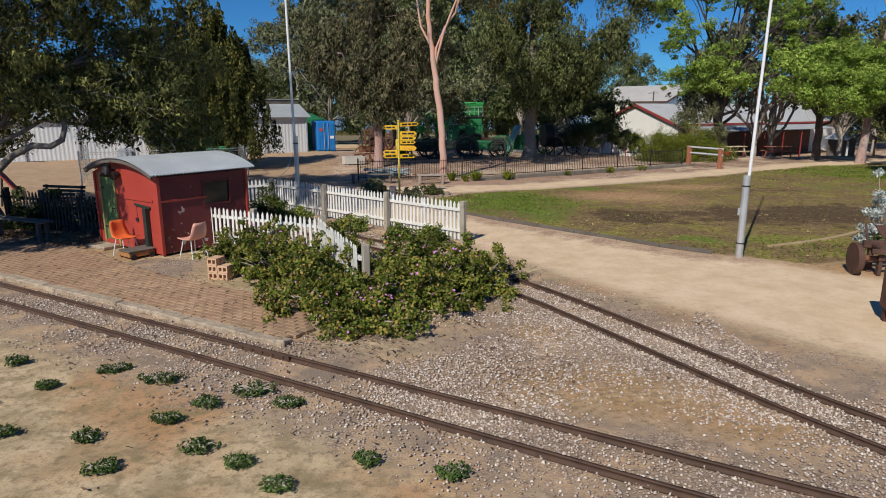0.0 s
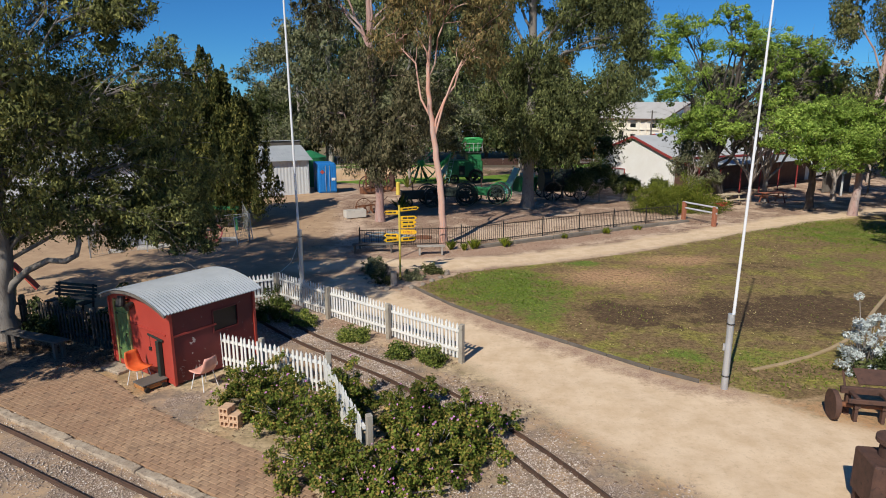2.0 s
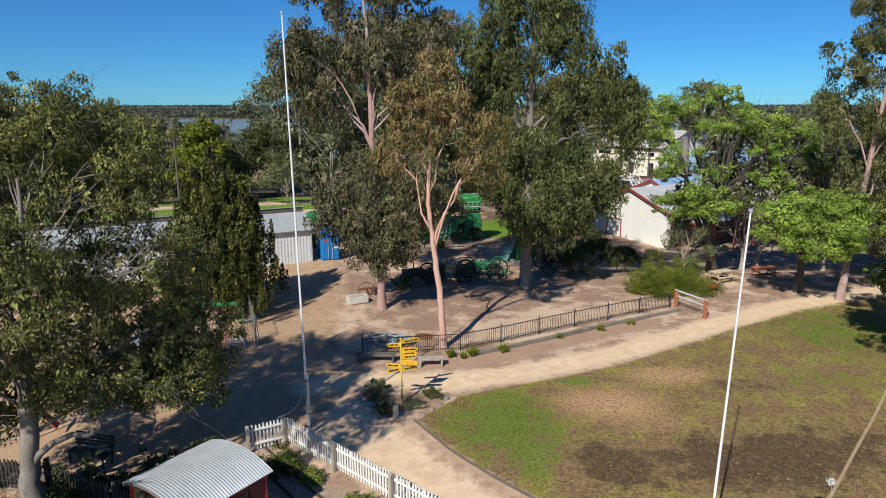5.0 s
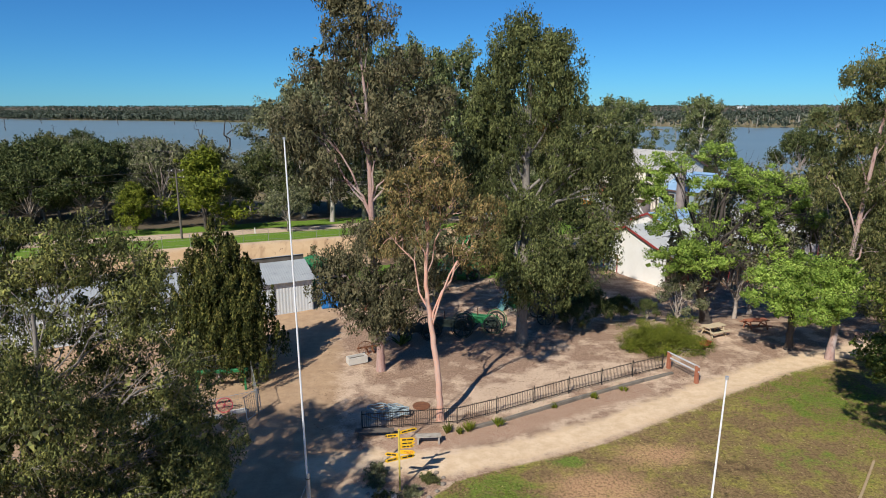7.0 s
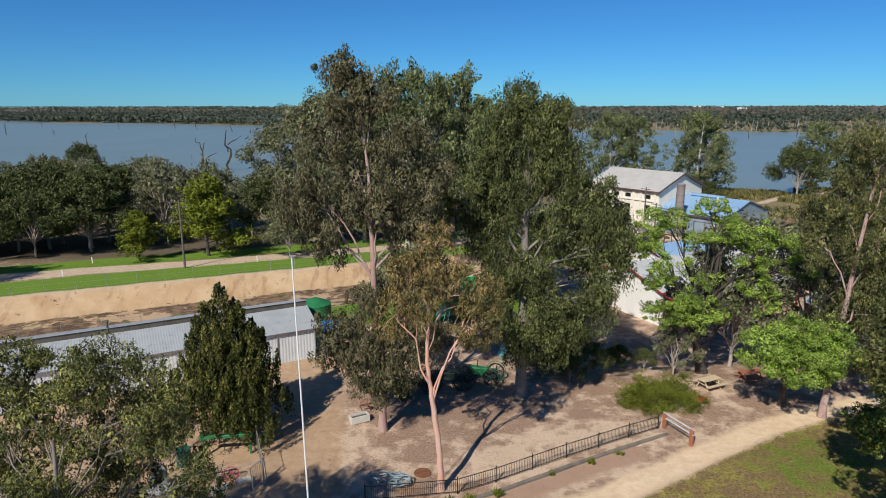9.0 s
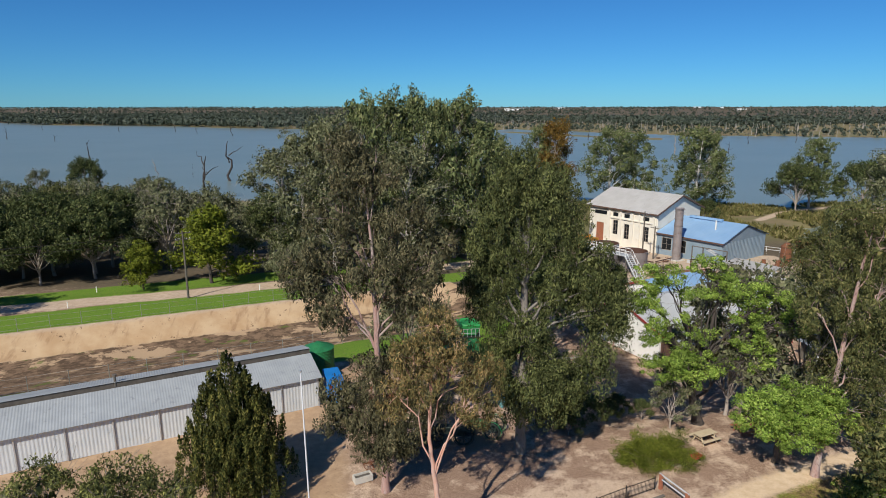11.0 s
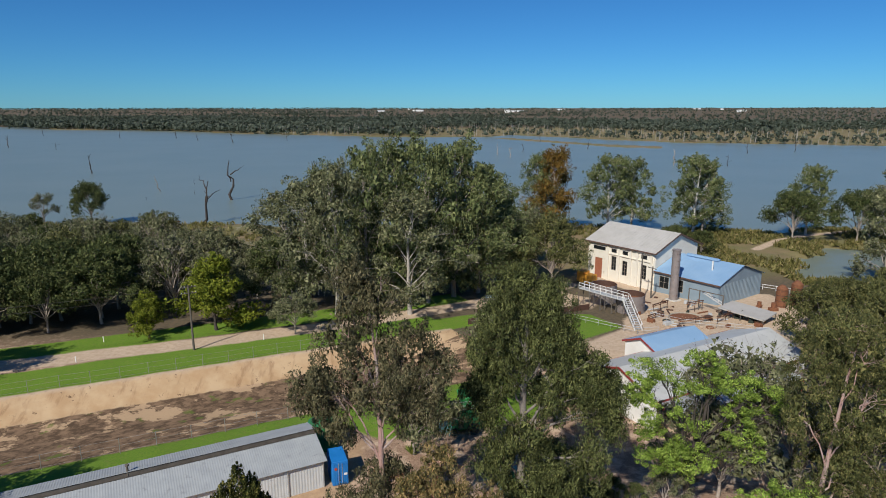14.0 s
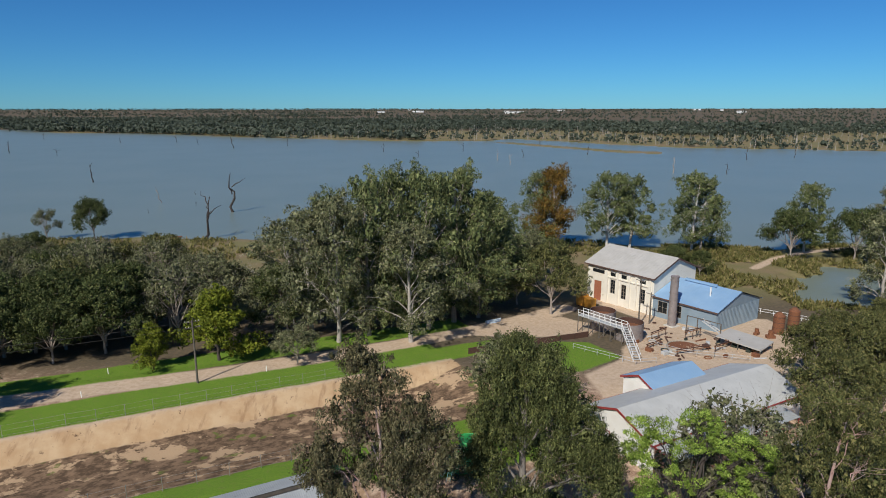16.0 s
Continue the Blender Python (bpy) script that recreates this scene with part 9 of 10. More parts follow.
# dark slatted seat and red hopper behind the old fence
pb = thing("park_bench", -12.7, 20.6, 0, -14, "dark green slatted park bench behind the old fence", "bench")
for k in range(4):
    part("seat_slat", box(fresh(), (0, -0.2 + k * 0.12, 0.45), (1.7, 0.09, 0.035), bevel=0.006), DARK_MACHINE, pb)
for k in range(4):
    part("back_slat", box(fresh(), (0, 0.26 + k * 0.03, 0.58 + k * 0.12), (1.7, 0.03, 0.09), -14, 0, 0, 0.006), DARK_MACHINE, pb)
for q in (-0.7, 0.7):
    part("end_frame", bar(bar(bar(fresh(), (q, -0.2, 0), (q, -0.2, 0.43), 0.05, 0.05), (q, 0.2, 0), (q, 0.36, 1.0), 0.05, 0.05), (q, -0.22, 0.42), (q, 0.28, 0.42), 0.05, 0.05), BLACK_IRON, pb)
rp = thing("red_hopper", -15.6, 22.6, 0, 20, "small red steel hopper on legs in the yard", "hopper")
part("chute", slab(fresh(), [(-0.2, -0.25, 1.3), (-0.2, 0.25, 1.3), (0.5, 0.25, 0.3), (0.5, -0.25, 0.3)], 0.05), RED_PAINT, rp)
for s_ in (-1, 1):
    part("leg", rod(fresh(), (-0.2, s_ * 0.22, 1.25), (-0.35, s_ * 0.25, 0), 0.04, n=8), DARK_MACHINE, rp)
# ---- water works ----
wk = thing("steel_walkway", 0, 0, 0, 0, "raised steel walkway with white handrails and stair", "walkway")
w0, w1 = np.array([25.9, 114.4]), np.array([32.0, 106.4])
wd = (w1 - w0) / np.linalg.norm(w1 - w0)
wn_ = np.array([-wd[1], wd[0]])
foot = np.array([31.6, 97.3])
ZW = 0.35
part("deck", bar(fresh(), (*w0, ZW), (*w1, ZW), 1.5, 0.14), RAIL_GREY, wk)
for k in range(5):
    q = w0 + (w1 - w0) * k / 4
    for s in (-0.65, 0.65):
        p = q + wn_ * s
        part("leg", bar(fresh(), (*p, gz(*p) - 0.2), (*p, ZW), 0.14, 0.14), DARK_WOOD, wk)
    if k < 4:
        q2 = w0 + (w1 - w0) * (k + 1) / 4
        part("brace", bar(fresh(), (*(q - wn_ * 0.65), gz(*q)), (*(q2 - wn_ * 0.65), ZW - 0.2), 0.08, 0.1), DARK_WOOD, wk)
for s in (-0.72, 0.72):
    for zz in (0.55, 1.1):
        part("handrail", rod(fresh(), (*(w0 + wn_ * s), ZW + zz), (*(w1 + wn_ * s), ZW + zz), 0.05, n=8), WHITE_METAL, wk)
    for k in range(9):
        q = w0 + (w1 - w0) * k / 8 + wn_ * s
        part("stanchion", rod(fresh(), (*q, ZW), (*q, ZW + 1.1), 0.045, n=6), WHITE_METAL, wk)
zf = gz(*foot)
fd = (foot - w1) / np.linalg.norm(foot - w1)
fn = np.array([-fd[1], fd[0]])
for s in (-0.6, 0.6):
    part("stringer", bar(fresh(), (*(w1 + fn * s), ZW), (*(foot + fn * s), zf + 0.1), 0.1, 0.28), WHITE_METAL, wk)
    part("stair_rail", rod(fresh(), (*(w1 + fn * s), ZW + 1.05), (*(foot + fn * s), zf + 1.1), 0.05, n=8), WHITE_METAL, wk)
    for k in range(4):
        q = w1 + (foot - w1) * (k + 0.7) / 4 + fn * s
        zz = ZW + (zf + 0.1 - ZW) * (k + 0.7) / 4
        part("stair_post", rod(fresh(), (*q, zz), (*q, zz + 1.05), 0.045, n=6), WHITE_METAL, wk)
for k in range(13):
    q = w1 + (foot - w1) * (k + 0.5) / 13
    zz = ZW + (zf + 0.1 - ZW) * (k + 0.5) / 13
    part("tread", box(fresh(), (*q, zz), (1.15, 0.32, 0.05), 0, 0, math.degrees(math.atan2(fn[1], fn[0]))), RAIL_GREY, wk)


def rail_run(name, label, pts, h, bars, mat, gap=2.0, r=0.05):
    top = thing(name, 0, 0, 0, 0, label, "railing", "works railings")
    for a, b in zip(pts[:-1], pts[1:]):
        a, b = np.array(a), np.array(b)
        k = max(1, int(np.linalg.norm(b - a) / gap))
        for i in range(k + 1):
            q = a + (b - a) * i / k
            part("post", rod(fresh(), (*q, gz(*q) - 0.1), (*q, gz(*q) + h), r, n=6), mat, top)
        for j in range(bars):
            zz = h * (j + 1) / bars - 0.03
            part("rail", rod(fresh(), (*a, gz(*a) + zz), (*b, gz(*b) + zz), r * 0.9, n=6), mat, top)


rail_run("pipe_railing", "weathered grey pipe railing along the tank yard", [(22.5, 104.0), (27.5, 98.8), (30.9, 95.6), (34.5, 96.6)], 1.0, 2, RAIL_GREY, r=0.038)
rail_run("pipe_railing", "weathered grey pipe railing round the old machinery", [(36.5, 105.5), (40.0, 101.0), (45.0, 99.0), (50.0, 97.0)], 1.0, 2, RAIL_GREY, r=0.038)
rail_run("pipe_railing", "white pipe railing at the pond landing", [(64.0, 127.5), (70.0, 123.0), (74.0, 119.5)], 1.1, 2, WHITE_METAL)
# round pit with a rim
pit = thing("settling_pit", 42.2, 104.5, gz(42.2, 104.5), 0, "round shallow pit with a pale concrete rim", "pit")
part("rim", ring(fresh(), (0, 0, 0.12), 3.0, 0.14, "Z", 40, 8), POST_WOOD, pit)
part("bed", rod(fresh(), (0, 0, -0.05), (0, 0, 0.06), 2.95, n=40), RUST, pit)
# canopy
cp = thing("open_canopy", 0, 0, 0, 0, "flat-roofed open shelter over old pumps", "shelter")
cc = [(48.2, 106.2), (52.2, 109.6), (57.0, 103.2), (53.0, 99.6)]
zc = [-0.95, -0.75, -0.95, -1.15]
part("roof", slab(fresh(), [(*p, z) for p, z in zip(cc, zc)], 0.18), CREAM_ROOF, cp)
for p in cc + [(50.6, 102.9), (54.6, 106.4)]:
    q = np.array(p) * 0.96 + np.array([52.6, 104.6]) * 0.04
    part("post", rod(fresh(), (*q, gz(*q) - 0.2), (*q, -1.1), 0.09, n=8), DARK_WOOD, cp)
r = random.Random(12)
for x, y, h, s, mt in ((51.2, 104.8, 1.2, 1.0, DARK_MACHINE), (53.6, 103.4, 1.0, 0.9, RUST), (52.2, 102.2, 0.9, 0.8, DARK_MACHINE)):
    t = thing("old_pump", x, y, gz(x, y), r.uniform(0, 90), "old iron pump with flywheel under the shelter", "pump", "old pumps")
    part("casing", rod(box(fresh(), (0, 0, 0.2), (s * 1.4, s, 0.4), bevel=0.05), (0, -s * 0.4, h * 0.6), (0, s * 0.4, h * 0.6), h * 0.45, n=20), mt, t)
    wheel("flywheel", t, (0, -s * 0.6, h * 0.7), h * 0.6, 0.05, 6, BLACK_IRON, 0.1, 0.03)
    part("pipe", rod(fresh(), (s * 0.4, 0, h * 0.6), (s * 1.3, 0, h * 0.2), 0.12, n=10), RAIL_GREY, t)
# conveyor frame and pipes
cv = thing("inclined_conveyor", 0, 0, 0, 0, "leaning white lattice conveyor frame beside the annexe", "conveyor")
for s in (0, 1.1):
    part("beam", bar(fresh(), (47.0 + s * 0.6, 110.4 + s * 0.5, 0.6), (52.0 + s * 0.6, 104.0 + s * 0.5, -2.6), 0.16, 0.2), RAIL_GREY, cv)
for k in range(7):
    q = np.array([47.0, 110.4, 0.6]) + (np.array([52.0, 104.0, -2.6]) - np.array([47.0, 110.4, 0.6])) * (k + 0.5) / 7
    part("rung", bar(fresh(), q, q + np.array([0.66, 0.55, 0]), 0.1, 0.1), WHITE_METAL, cv)
for x, y in ((46.6, 110.6), (49.4, 107.2), (45.2, 112.0)):
    part("leg", rod(fresh(), (x, y, gz(x, y) - 0.1), (x, y, 0.9), 0.11, n=8), DARK_WOOD, cv)
part("crossbar", bar(fresh(), (45.2, 112.0, 0.85), (49.4, 107.2, 0.85), 0.12, 0.14), DARK_WOOD, cv)
for i, (x, y) in enumerate(((62.8, 112.8), (66.2, 114.0))):
    t = thing("rusty_boiler", x, y, gz(x, y), 0, "upright rusty iron boiler at the end of the annexe", "boiler", "rusty boilers")
    part("shell", rod(fresh(), (0, 0, 0), (0, 0, 3.6 + 0.5 * i), 1.0, n=22), RUST, t)
    part("cap", rod(fresh(), (0, 0, 3.6 + 0.5 * i), (0, 0, 4.2 + 0.5 * i), 0.95, 0.35, 22), RUST, t)
    bm = fresh()
    for k in range(4):
        ring(bm, (0, 0, 0.3 + k), 1.0, 0.05, "Z", 22, 5)
    part("bands", bm, DARK_RUST, t)
for i, (x, y, s) in enumerate(((60.0, 110.0, 1.0), (58.4, 112.0, 0.8), (69.0, 112.4, 1.1))):
    t = thing("scrap_casting", x, y, gz(x, y), 40 * i, "rusty iron casting lying at the annexe", "scrap iron", "scrap iron")
    part("casting", rod(box(fresh(), (0, 0, 0.3), (1.6 * s, 0.9 * s, 0.6 * s), bevel=0.06), (0, 0, 0.5), (0, 0, 1.5 * s), 0.45 * s, n=14), RUST, t)
ob = thing("orange_engine", 30.6, 131.0, gz(30.6, 131), -53, "orange-painted engine on a skid near the pump house", "engine")
part("cabin", box(fresh(), (-0.9, 0, 1.5), (2.0, 1.9, 2.4), bevel=0.08), ORANGE_PAINT, ob)
part("bonnet", box(fresh(), (1.2, 0, 1.3), (2.1, 1.7, 2.0), bevel=0.08), ORANGE_PAINT, ob)
part("window", box(fresh(), (-0.7, -0.86, 1.6), (0.9, 0.03, 0.9)), GLASS_DARK, ob)
part("skid", box(fresh(), (0.2, 0, 0.15), (4.0, 1.6, 0.3)), DARK_RUST, ob)
rw = thing("retaining_wall", 0, 0, 0, 0, "long rusty-brown sheet retaining wall in the grass", "wall")
for k in range(8):
    a = np.array([4.1, 101.3]) + (np.array([26.8, 111.0]) - np.array([4.1, 101.3])) * k / 8
    b = np.array([4.1, 101.3]) + (np.array([26.8, 111.0]) - np.array([4.1, 101.3])) * (k + 0.97) / 8
    za, zb = gz(*a), gz(*b)
    part("panel", bar(fresh(), (*a, za + 0.45), (*b, zb + 0.45), 0.12, 1.2), DARK_RUST, rw)
bt = thing("small_boat", 10.0, 121.0, gz(10, 121), 30, "small upturned blue and white boat on the bank", "boat")
bm = fresh()
rows = []
for i in range(9):
    t = i / 8
    w = 0.7 * math.sin(math.pi * min(1, 0.15 + t * 0.85)) ** 0.7
    rows.append([bm.verts.new((-1.8 + 3.6 * t, w * c, 0.55 * s)) for c, s in ((-1, 0), (-0.8, 0.6), (0, 1.0), (0.8, 0.6), (1, 0))])
for a, b in zip(rows[:-1], rows[1:]):
    for i in range(4):
        bm.faces.new((a[i], b[i], b[i + 1], a[i + 1]))
bm.faces.new(rows[0])
bm.faces.new(rows[-1][::-1])
part("hull", bm, simple("boat_blue_white", (0.45, 0.6, 0.72), (0.7, 0.75, 0.78), 0.5), bt)

r = random.Random(44)
for k in range(60):
    x, y = r.uniform(33, 53), r.uniform(97, 121)
    if (x - 42.2) ** 2 + (y - 104.5) ** 2 < 12 or (x - 44.6) ** 2 + (y - 117.9) ** 2 < 4 or (x - 43) * 0.8 + (y - 125.2) * 0.6 > -1.5:
        continue
    t = thing("scrap_part", x, y, gz(x, y), r.uniform(0, 180), "rusty loose machine part lying in the works yard", "scrap iron", "scrap iron")
    s_ = r.uniform(0.3, 0.8)
    if k % 3 == 0:
        bm = rod(fresh(), (-s_ * 1.6, 0, 0.14), (s_ * 1.6, 0, 0.14), 0.13, n=10)
    elif k % 3 == 1:
        bm = ring(fresh(), (0, 0, 0.1), s_, 0.1, "Z", 18, 6)
    else:
        bm = box(fresh(), (0, 0, s_ * 0.4), (s_ * 1.5, s_, s_ * 0.8), bevel=0.05)
    part("body", bm, r.choice((RUST, DARK_RUST, RAIL_GREY, DARK_MACHINE)), t)

# rusty pipe racks over the pit
for i, (x0, y0, x1, y1, h) in enumerate(((37.5, 108.5, 41.5, 112.0, 1.5), (39.2, 100.6, 46.0, 103.0, 0.9), (46.0, 101.4, 50.5, 105.0, 1.3), (35.2, 103.8, 38.6, 106.4, 0.8), (43.6, 108.6, 47.4, 110.6, 1.8))):
    t = thing("pipe_rack", 0, 0, 0, 0, "rusty pipe run on short legs in the works yard", "pipes", "pipe racks")
    a, b = np.array([x0, y0]), np.array([x1, y1])
    za, zb = gz(*a), gz(*b)
    for q in (0.0, 0.3):
        part("pipe", rod(fresh(), (*a, za + h - q), (*b, zb + h - q), 0.07 if q else 0.1, n=8), RUST if q else DARK_RUST, t)
    for q in (0.05, 0.5, 0.95):
        p = a + (b - a) * q
        part("leg", rod(fresh(), (*p, gz(*p) - 0.1), (*p, gz(*p) + h + 0.1), 0.06, n=6), DARK_RUST, t)
    p = a + (b - a) * 0.7
    part("valve_wheel", ring(fresh(), (*p, gz(*p) + h + 0.25), 0.28, 0.035, "Z", 16, 5), RUST, t)

# ---- poles, wires and fences ----
def utility_pole(x, y, h, label, turn=0.0, arms=1):
    t = thing("utility_pole", x, y, gz(x, y), turn, label, "utility pole", "utility poles")
    part("pole", rod(fresh(), (0, 0, -0.3), (0, 0, h), 0.17, 0.11, 12), DARK_WOOD, t)
    for k in range(arms):
        z = h - 0.3 - k * 0.9
        a = part("crossarm", box(fresh(), (0, 0.14, z), (2.2, 0.1, 0.12)), DARK_WOOD, t)
        for q in (-0.95, -0.5, 0.5, 0.95):
            part("insulator", rod(fresh(), (q, 0.14, z + 0.06), (q, 0.14, z + 0.2), 0.04, n=8), WHITE_METAL, a)
    return t


utility_pole(-37.0, 88.2, 9.9, "dark timber utility pole on the road verge", 30, 2)
utility_pole(-108.0, 62.0, 9.9, "dark timber utility pole on the road verge", 30, 2)
utility_pole(38.2, 118.2, 9.5, "dark timber utility pole with fittings in front of the pump house", 120, 1)
utility_pole(40.8, 119.6, 6.4, "short timber pole with fittings in front of the pump house", 120, 1)
for k, (o, z) in enumerate(((-0.95, 9.7), (0.5, 9.7), (0.95, 9.7), (-0.5, 8.8), (0.5, 8.8))):
    a = Vector((-37.0 + o * 0.87, 88.2 + o * 0.5, z + gz(-37, 88.2)))
    b = Vector((-108.0 + o * 0.87, 62.0 + o * 0.5, z + gz(-108, 62)))
    pts = curve_to(a, b, -1.2, 14)
    w = thing("overhead_wire", 0, 0, 0, 0, "thin overhead power wire along the road", "wire", "wires")
    new("wire", mesh_of("wire", *tube_arrays(pts, [0.015] * 14, 4), [BLACK_IRON])).parent = w
# wire fences along the channel
for d0, label in ((87.9, "post and wire fence along the channel wall"), (66.6, "post and wire fence along the near bank")):
    fe = thing("wire_fence", 0, 0, 0, 0, label, "fence", "channel fences")
    lo, hi = (-40, 34) if d0 > 80 else (-30, 26)
    prev = None
    for s in np.arange(lo, hi, 3.4):
        q = CHANNEL_N * d0 + CHANNEL_S * s
        z = gz(*q)
        part("post", rod(fresh(), (*q, z - 0.2), (*q, z + 1.7), 0.03, n=6), WIRE_GREY, fe)
        if prev is not None:
            for zz in (0.25, 0.9, 1.6):
                part("wire", rod(fresh(), (*prev[0], prev[1] + zz), (*q, z + zz), 0.012, n=4), WIRE_GREY, fe)
        prev = (q, z)
# white marker posts on the road
for x, y in ((-51.5, 83.0), (-28.0, 93.0), (-52.5, 92.2)):
    t = thing("marker_post", x, y, gz(x, y), 0, "short white roadside marker post", "post", "marker posts")
    part("post", box(fresh(), (0, 0, 0.45), (0.12, 0.06, 0.95)), WHITE_PAINT, t)

# ---- dead trees in the lake ----
def snag(x, y, h, seed, lean=0.15, bark=None):
    r = np.random.default_rng(seed)
    t = thing("dead_tree", x, y, -5.2, r.uniform(0, 360), "bare dead tree trunk standing in the water", "dead tree", "drowned trees")
    tip = np.array([lean * h, 0, h])
    tubes = [tube_arrays(curve_to((0, 0, -0.5), tip, 0, 7, 0.03 * h, r), np.linspace(0.035 * h, 0.008 * h, 7), 7)]
    for k in range(r.integers(2, 5)):
        s = tip * r.uniform(0.35, 0.8)
        e = s + np.array([r.normal(0, 0.2) * h, r.normal(0, 0.2) * h, r.uniform(0.1, 0.35) * h])
        tubes.append(tube_arrays(curve_to(s, e, 0.02 * h, 5, 0.02 * h, r), np.linspace(0.016 * h, 0.004 * h, 5), 5))
    new("trunk", mesh_of("trunk", *join_arrays(tubes), [bark or BARK_DARK], True)).parent = t


for i, (x, y, h, ln) in enumerate(((-210, 379, 11, 0.1), (-82, 212, 15, -0.35), (-90, 268, 17, 0.02), (-429, 631, 12, 0.1), (-359, 593, 7, 0), (-133, 296, 8, 0.4), (-127, 322, 3, 0), (-125, 265, 2, 0), (-112, 284, 2.5, 0.1), (-411, 816, 9, 0), (-339, 816, 12, 0.1), (-293, 766, 8, -0.2), (-230, 702, 13, 0.2), (-22, 560, 7, 0), (45, 530, 10, 0), (52, 493, 9, -0.1), (109, 722, 9, 0), (134, 593, 10, 0.1), (154, 425, 11, 0), (187, 418, 8, 0.2), (252, 530, 10, 0), (302, 548, 8, 0.1), (70, 560, 9, 0), (-500, 700, 8, 0.2), (-560, 900, 10, 0), (20, 640, 9, 0), (-60, 640, 9, 0.1), (-180, 740, 8, 0))):
    snag(x, y, h, 300 + i, ln, BARK_GREY if i in (5, 14, 15, 18) else BARK_DARK)
lg = thing("drift_log", -93, 213, -5.0, 20, "orange-brown drift log at the water's edge", "log")
part("log", rod(fresh(), (-3, 0, 0.2), (3, 0, 0.3), 0.35, 0.2, 10), RUST, lg)


# ---- reeds and shore scrub, fallen leaves, ballast stones ----
def reed_field():
    r = np.random.default_rng(91)
    n = 9000
    x = np.where(r.random(n) < 0.6, r.uniform(56, 150, n), r.uniform(-170, 150, n))
    y = np.where(x > 56, r.uniform(128, 212, n), r.uniform(172, 217, n))
    P = np.stack([x, y], 1)
    z = terrain(x, y)
    keep = (z > -5.05) & ((x > 40) | (y > 178)) & (along(P, [(84, 166), (96, 178), (108, 186), (135, 196)], 1.8) < 0) & ((x > 76) | (y > 146))
    keep &= (np.sin(x * 0.13) * np.sin(y * 0.11 + x * 0.03) > -0.45)
    x, y, z = x[keep], y[keep], z[keep]
    cs = np.stack([x, y, z + 0.5], 1)
    return leaf_cards(cs, 1.0, 9, 1.3, r, -0.9, 0.14, 0.6)


tagged(new("reeds", mesh_of("reeds", *reed_field(), [LEAF_REED])), "dry reeds and scrub along the lake shore", "reeds", kind="stuff")


def stones(n, seed, size, chooser, mat, name, label):
    r = np.random.default_rng(seed)
    base = np.array([(1, 0, 0), (-1, 0, 0), (0, 1, 0), (0, -1, 0), (0, 0, 0.75), (0, 0, -0.6)], float)
    tri = np.array([(0, 2, 4), (2, 1, 4), (1, 3, 4), (3, 0, 4), (2, 0, 5), (1, 2, 5), (3, 1, 5), (0, 3, 5)])
    P = chooser(r, n)
    k = len(P)
    s = size * r.uniform(0.45, 1.3, k)
    v = base[None] * (1 + r.uniform(-0.35, 0.35, (k, 6, 3))) * s[:, None, None]
    a = r.uniform(0, 6.283, k)
    ca, sa = np.cos(a)[:, None], np.sin(a)[:, None]
    vx, vy = v[:, :, 0] * ca - v[:, :, 1] * sa, v[:, :, 0] * sa + v[:, :, 1] * ca
    v = np.stack([vx + P[:, 0:1], vy + P[:, 1:2], v[:, :, 2] + (terrain(P[:, 0], P[:, 1]) + 0.2 * s)[:, None] + 0.008], -1).reshape(-1, 3)
    f = (tri[None] + 6 * np.arange(k)[:, None, None]).reshape(-1, 3)
    tagged(new(name, mesh_of(name, v, f, [mat])), label, name.replace("_", " "), kind="stuff")


def stone_material():
    m = Tree_of_nodes("ballast_stone")
    col = m.ramp(m.island(), [(0.0, (0.24, 0.175, 0.135)), (0.35, (0.42, 0.325, 0.26)), (0.75, (0.58, 0.48, 0.40)), (1.0, (0.80, 0.73, 0.66))])
    n = m.noise(60.0)
    return m.finish(m.mix(m.math('MULTIPLY', m.step(n, 0.5, 0.75), 0.6), col, (0.3, 0.22, 0.17)), 0.9, 0.0, m.bump(n, 0.3, 0.004))


def by_tracks(r, n):
    out = []
    for line, half in ((main_line, 1.0), (side_line, 0.85)):
        i = r.integers(0, len(line) - 1, n)
        q = line[i] + (line[np.minimum(i + 1, len(line) - 1)] - line[i]) * r.random((n, 1))
        out.append(q + np.clip(r.normal(0, 0.5, (n, 2)), -1, 1) * half * 1.25)
    out.append(np.stack([r.uniform(-1, 4.5, n // 2), r.uniform(6.5, 10.5, n // 2)], 1))
    P = np.concatenate(out)
    heap = np.sin(P[:, 0] * 1.7 + np.sin(P[:, 1] * 1.1) * 1.6) + np.sin(P[:, 1] * 1.9 - P[:, 0] * 0.8) + 1.6 * np.exp(-((P[:, 0] - 0.3) ** 2 + (P[:, 1] - 6.0) ** 2) / 2.5)
    return P[(P[:, 1] > 3.0) & (np.abs(P[:, 0]) < 11) & (heap + r.normal(0, 0.45, len(P)) > -0.7)]


STONE_MAT = stone_material()
stones(30000, 1, 0.019, by_tracks, STONE_MAT, "ballast_stones", "loose pale ballast stones round the tracks")


def in_works(r, n):
    P = np.stack([r.uniform(33, 52, n), r.uniform(98, 122, n)], 1)
    heap = np.sin(P[:, 0] * 0.9) + np.sin(P[:, 1] * 0.8 + P[:, 0] * 0.4) + r.normal(0, 0.5, n)
    return P[(heap > 0.7) & ((P[:, 0] - 33) * 0.8 + (P[:, 1] - 139) * 0.6 < -8)]


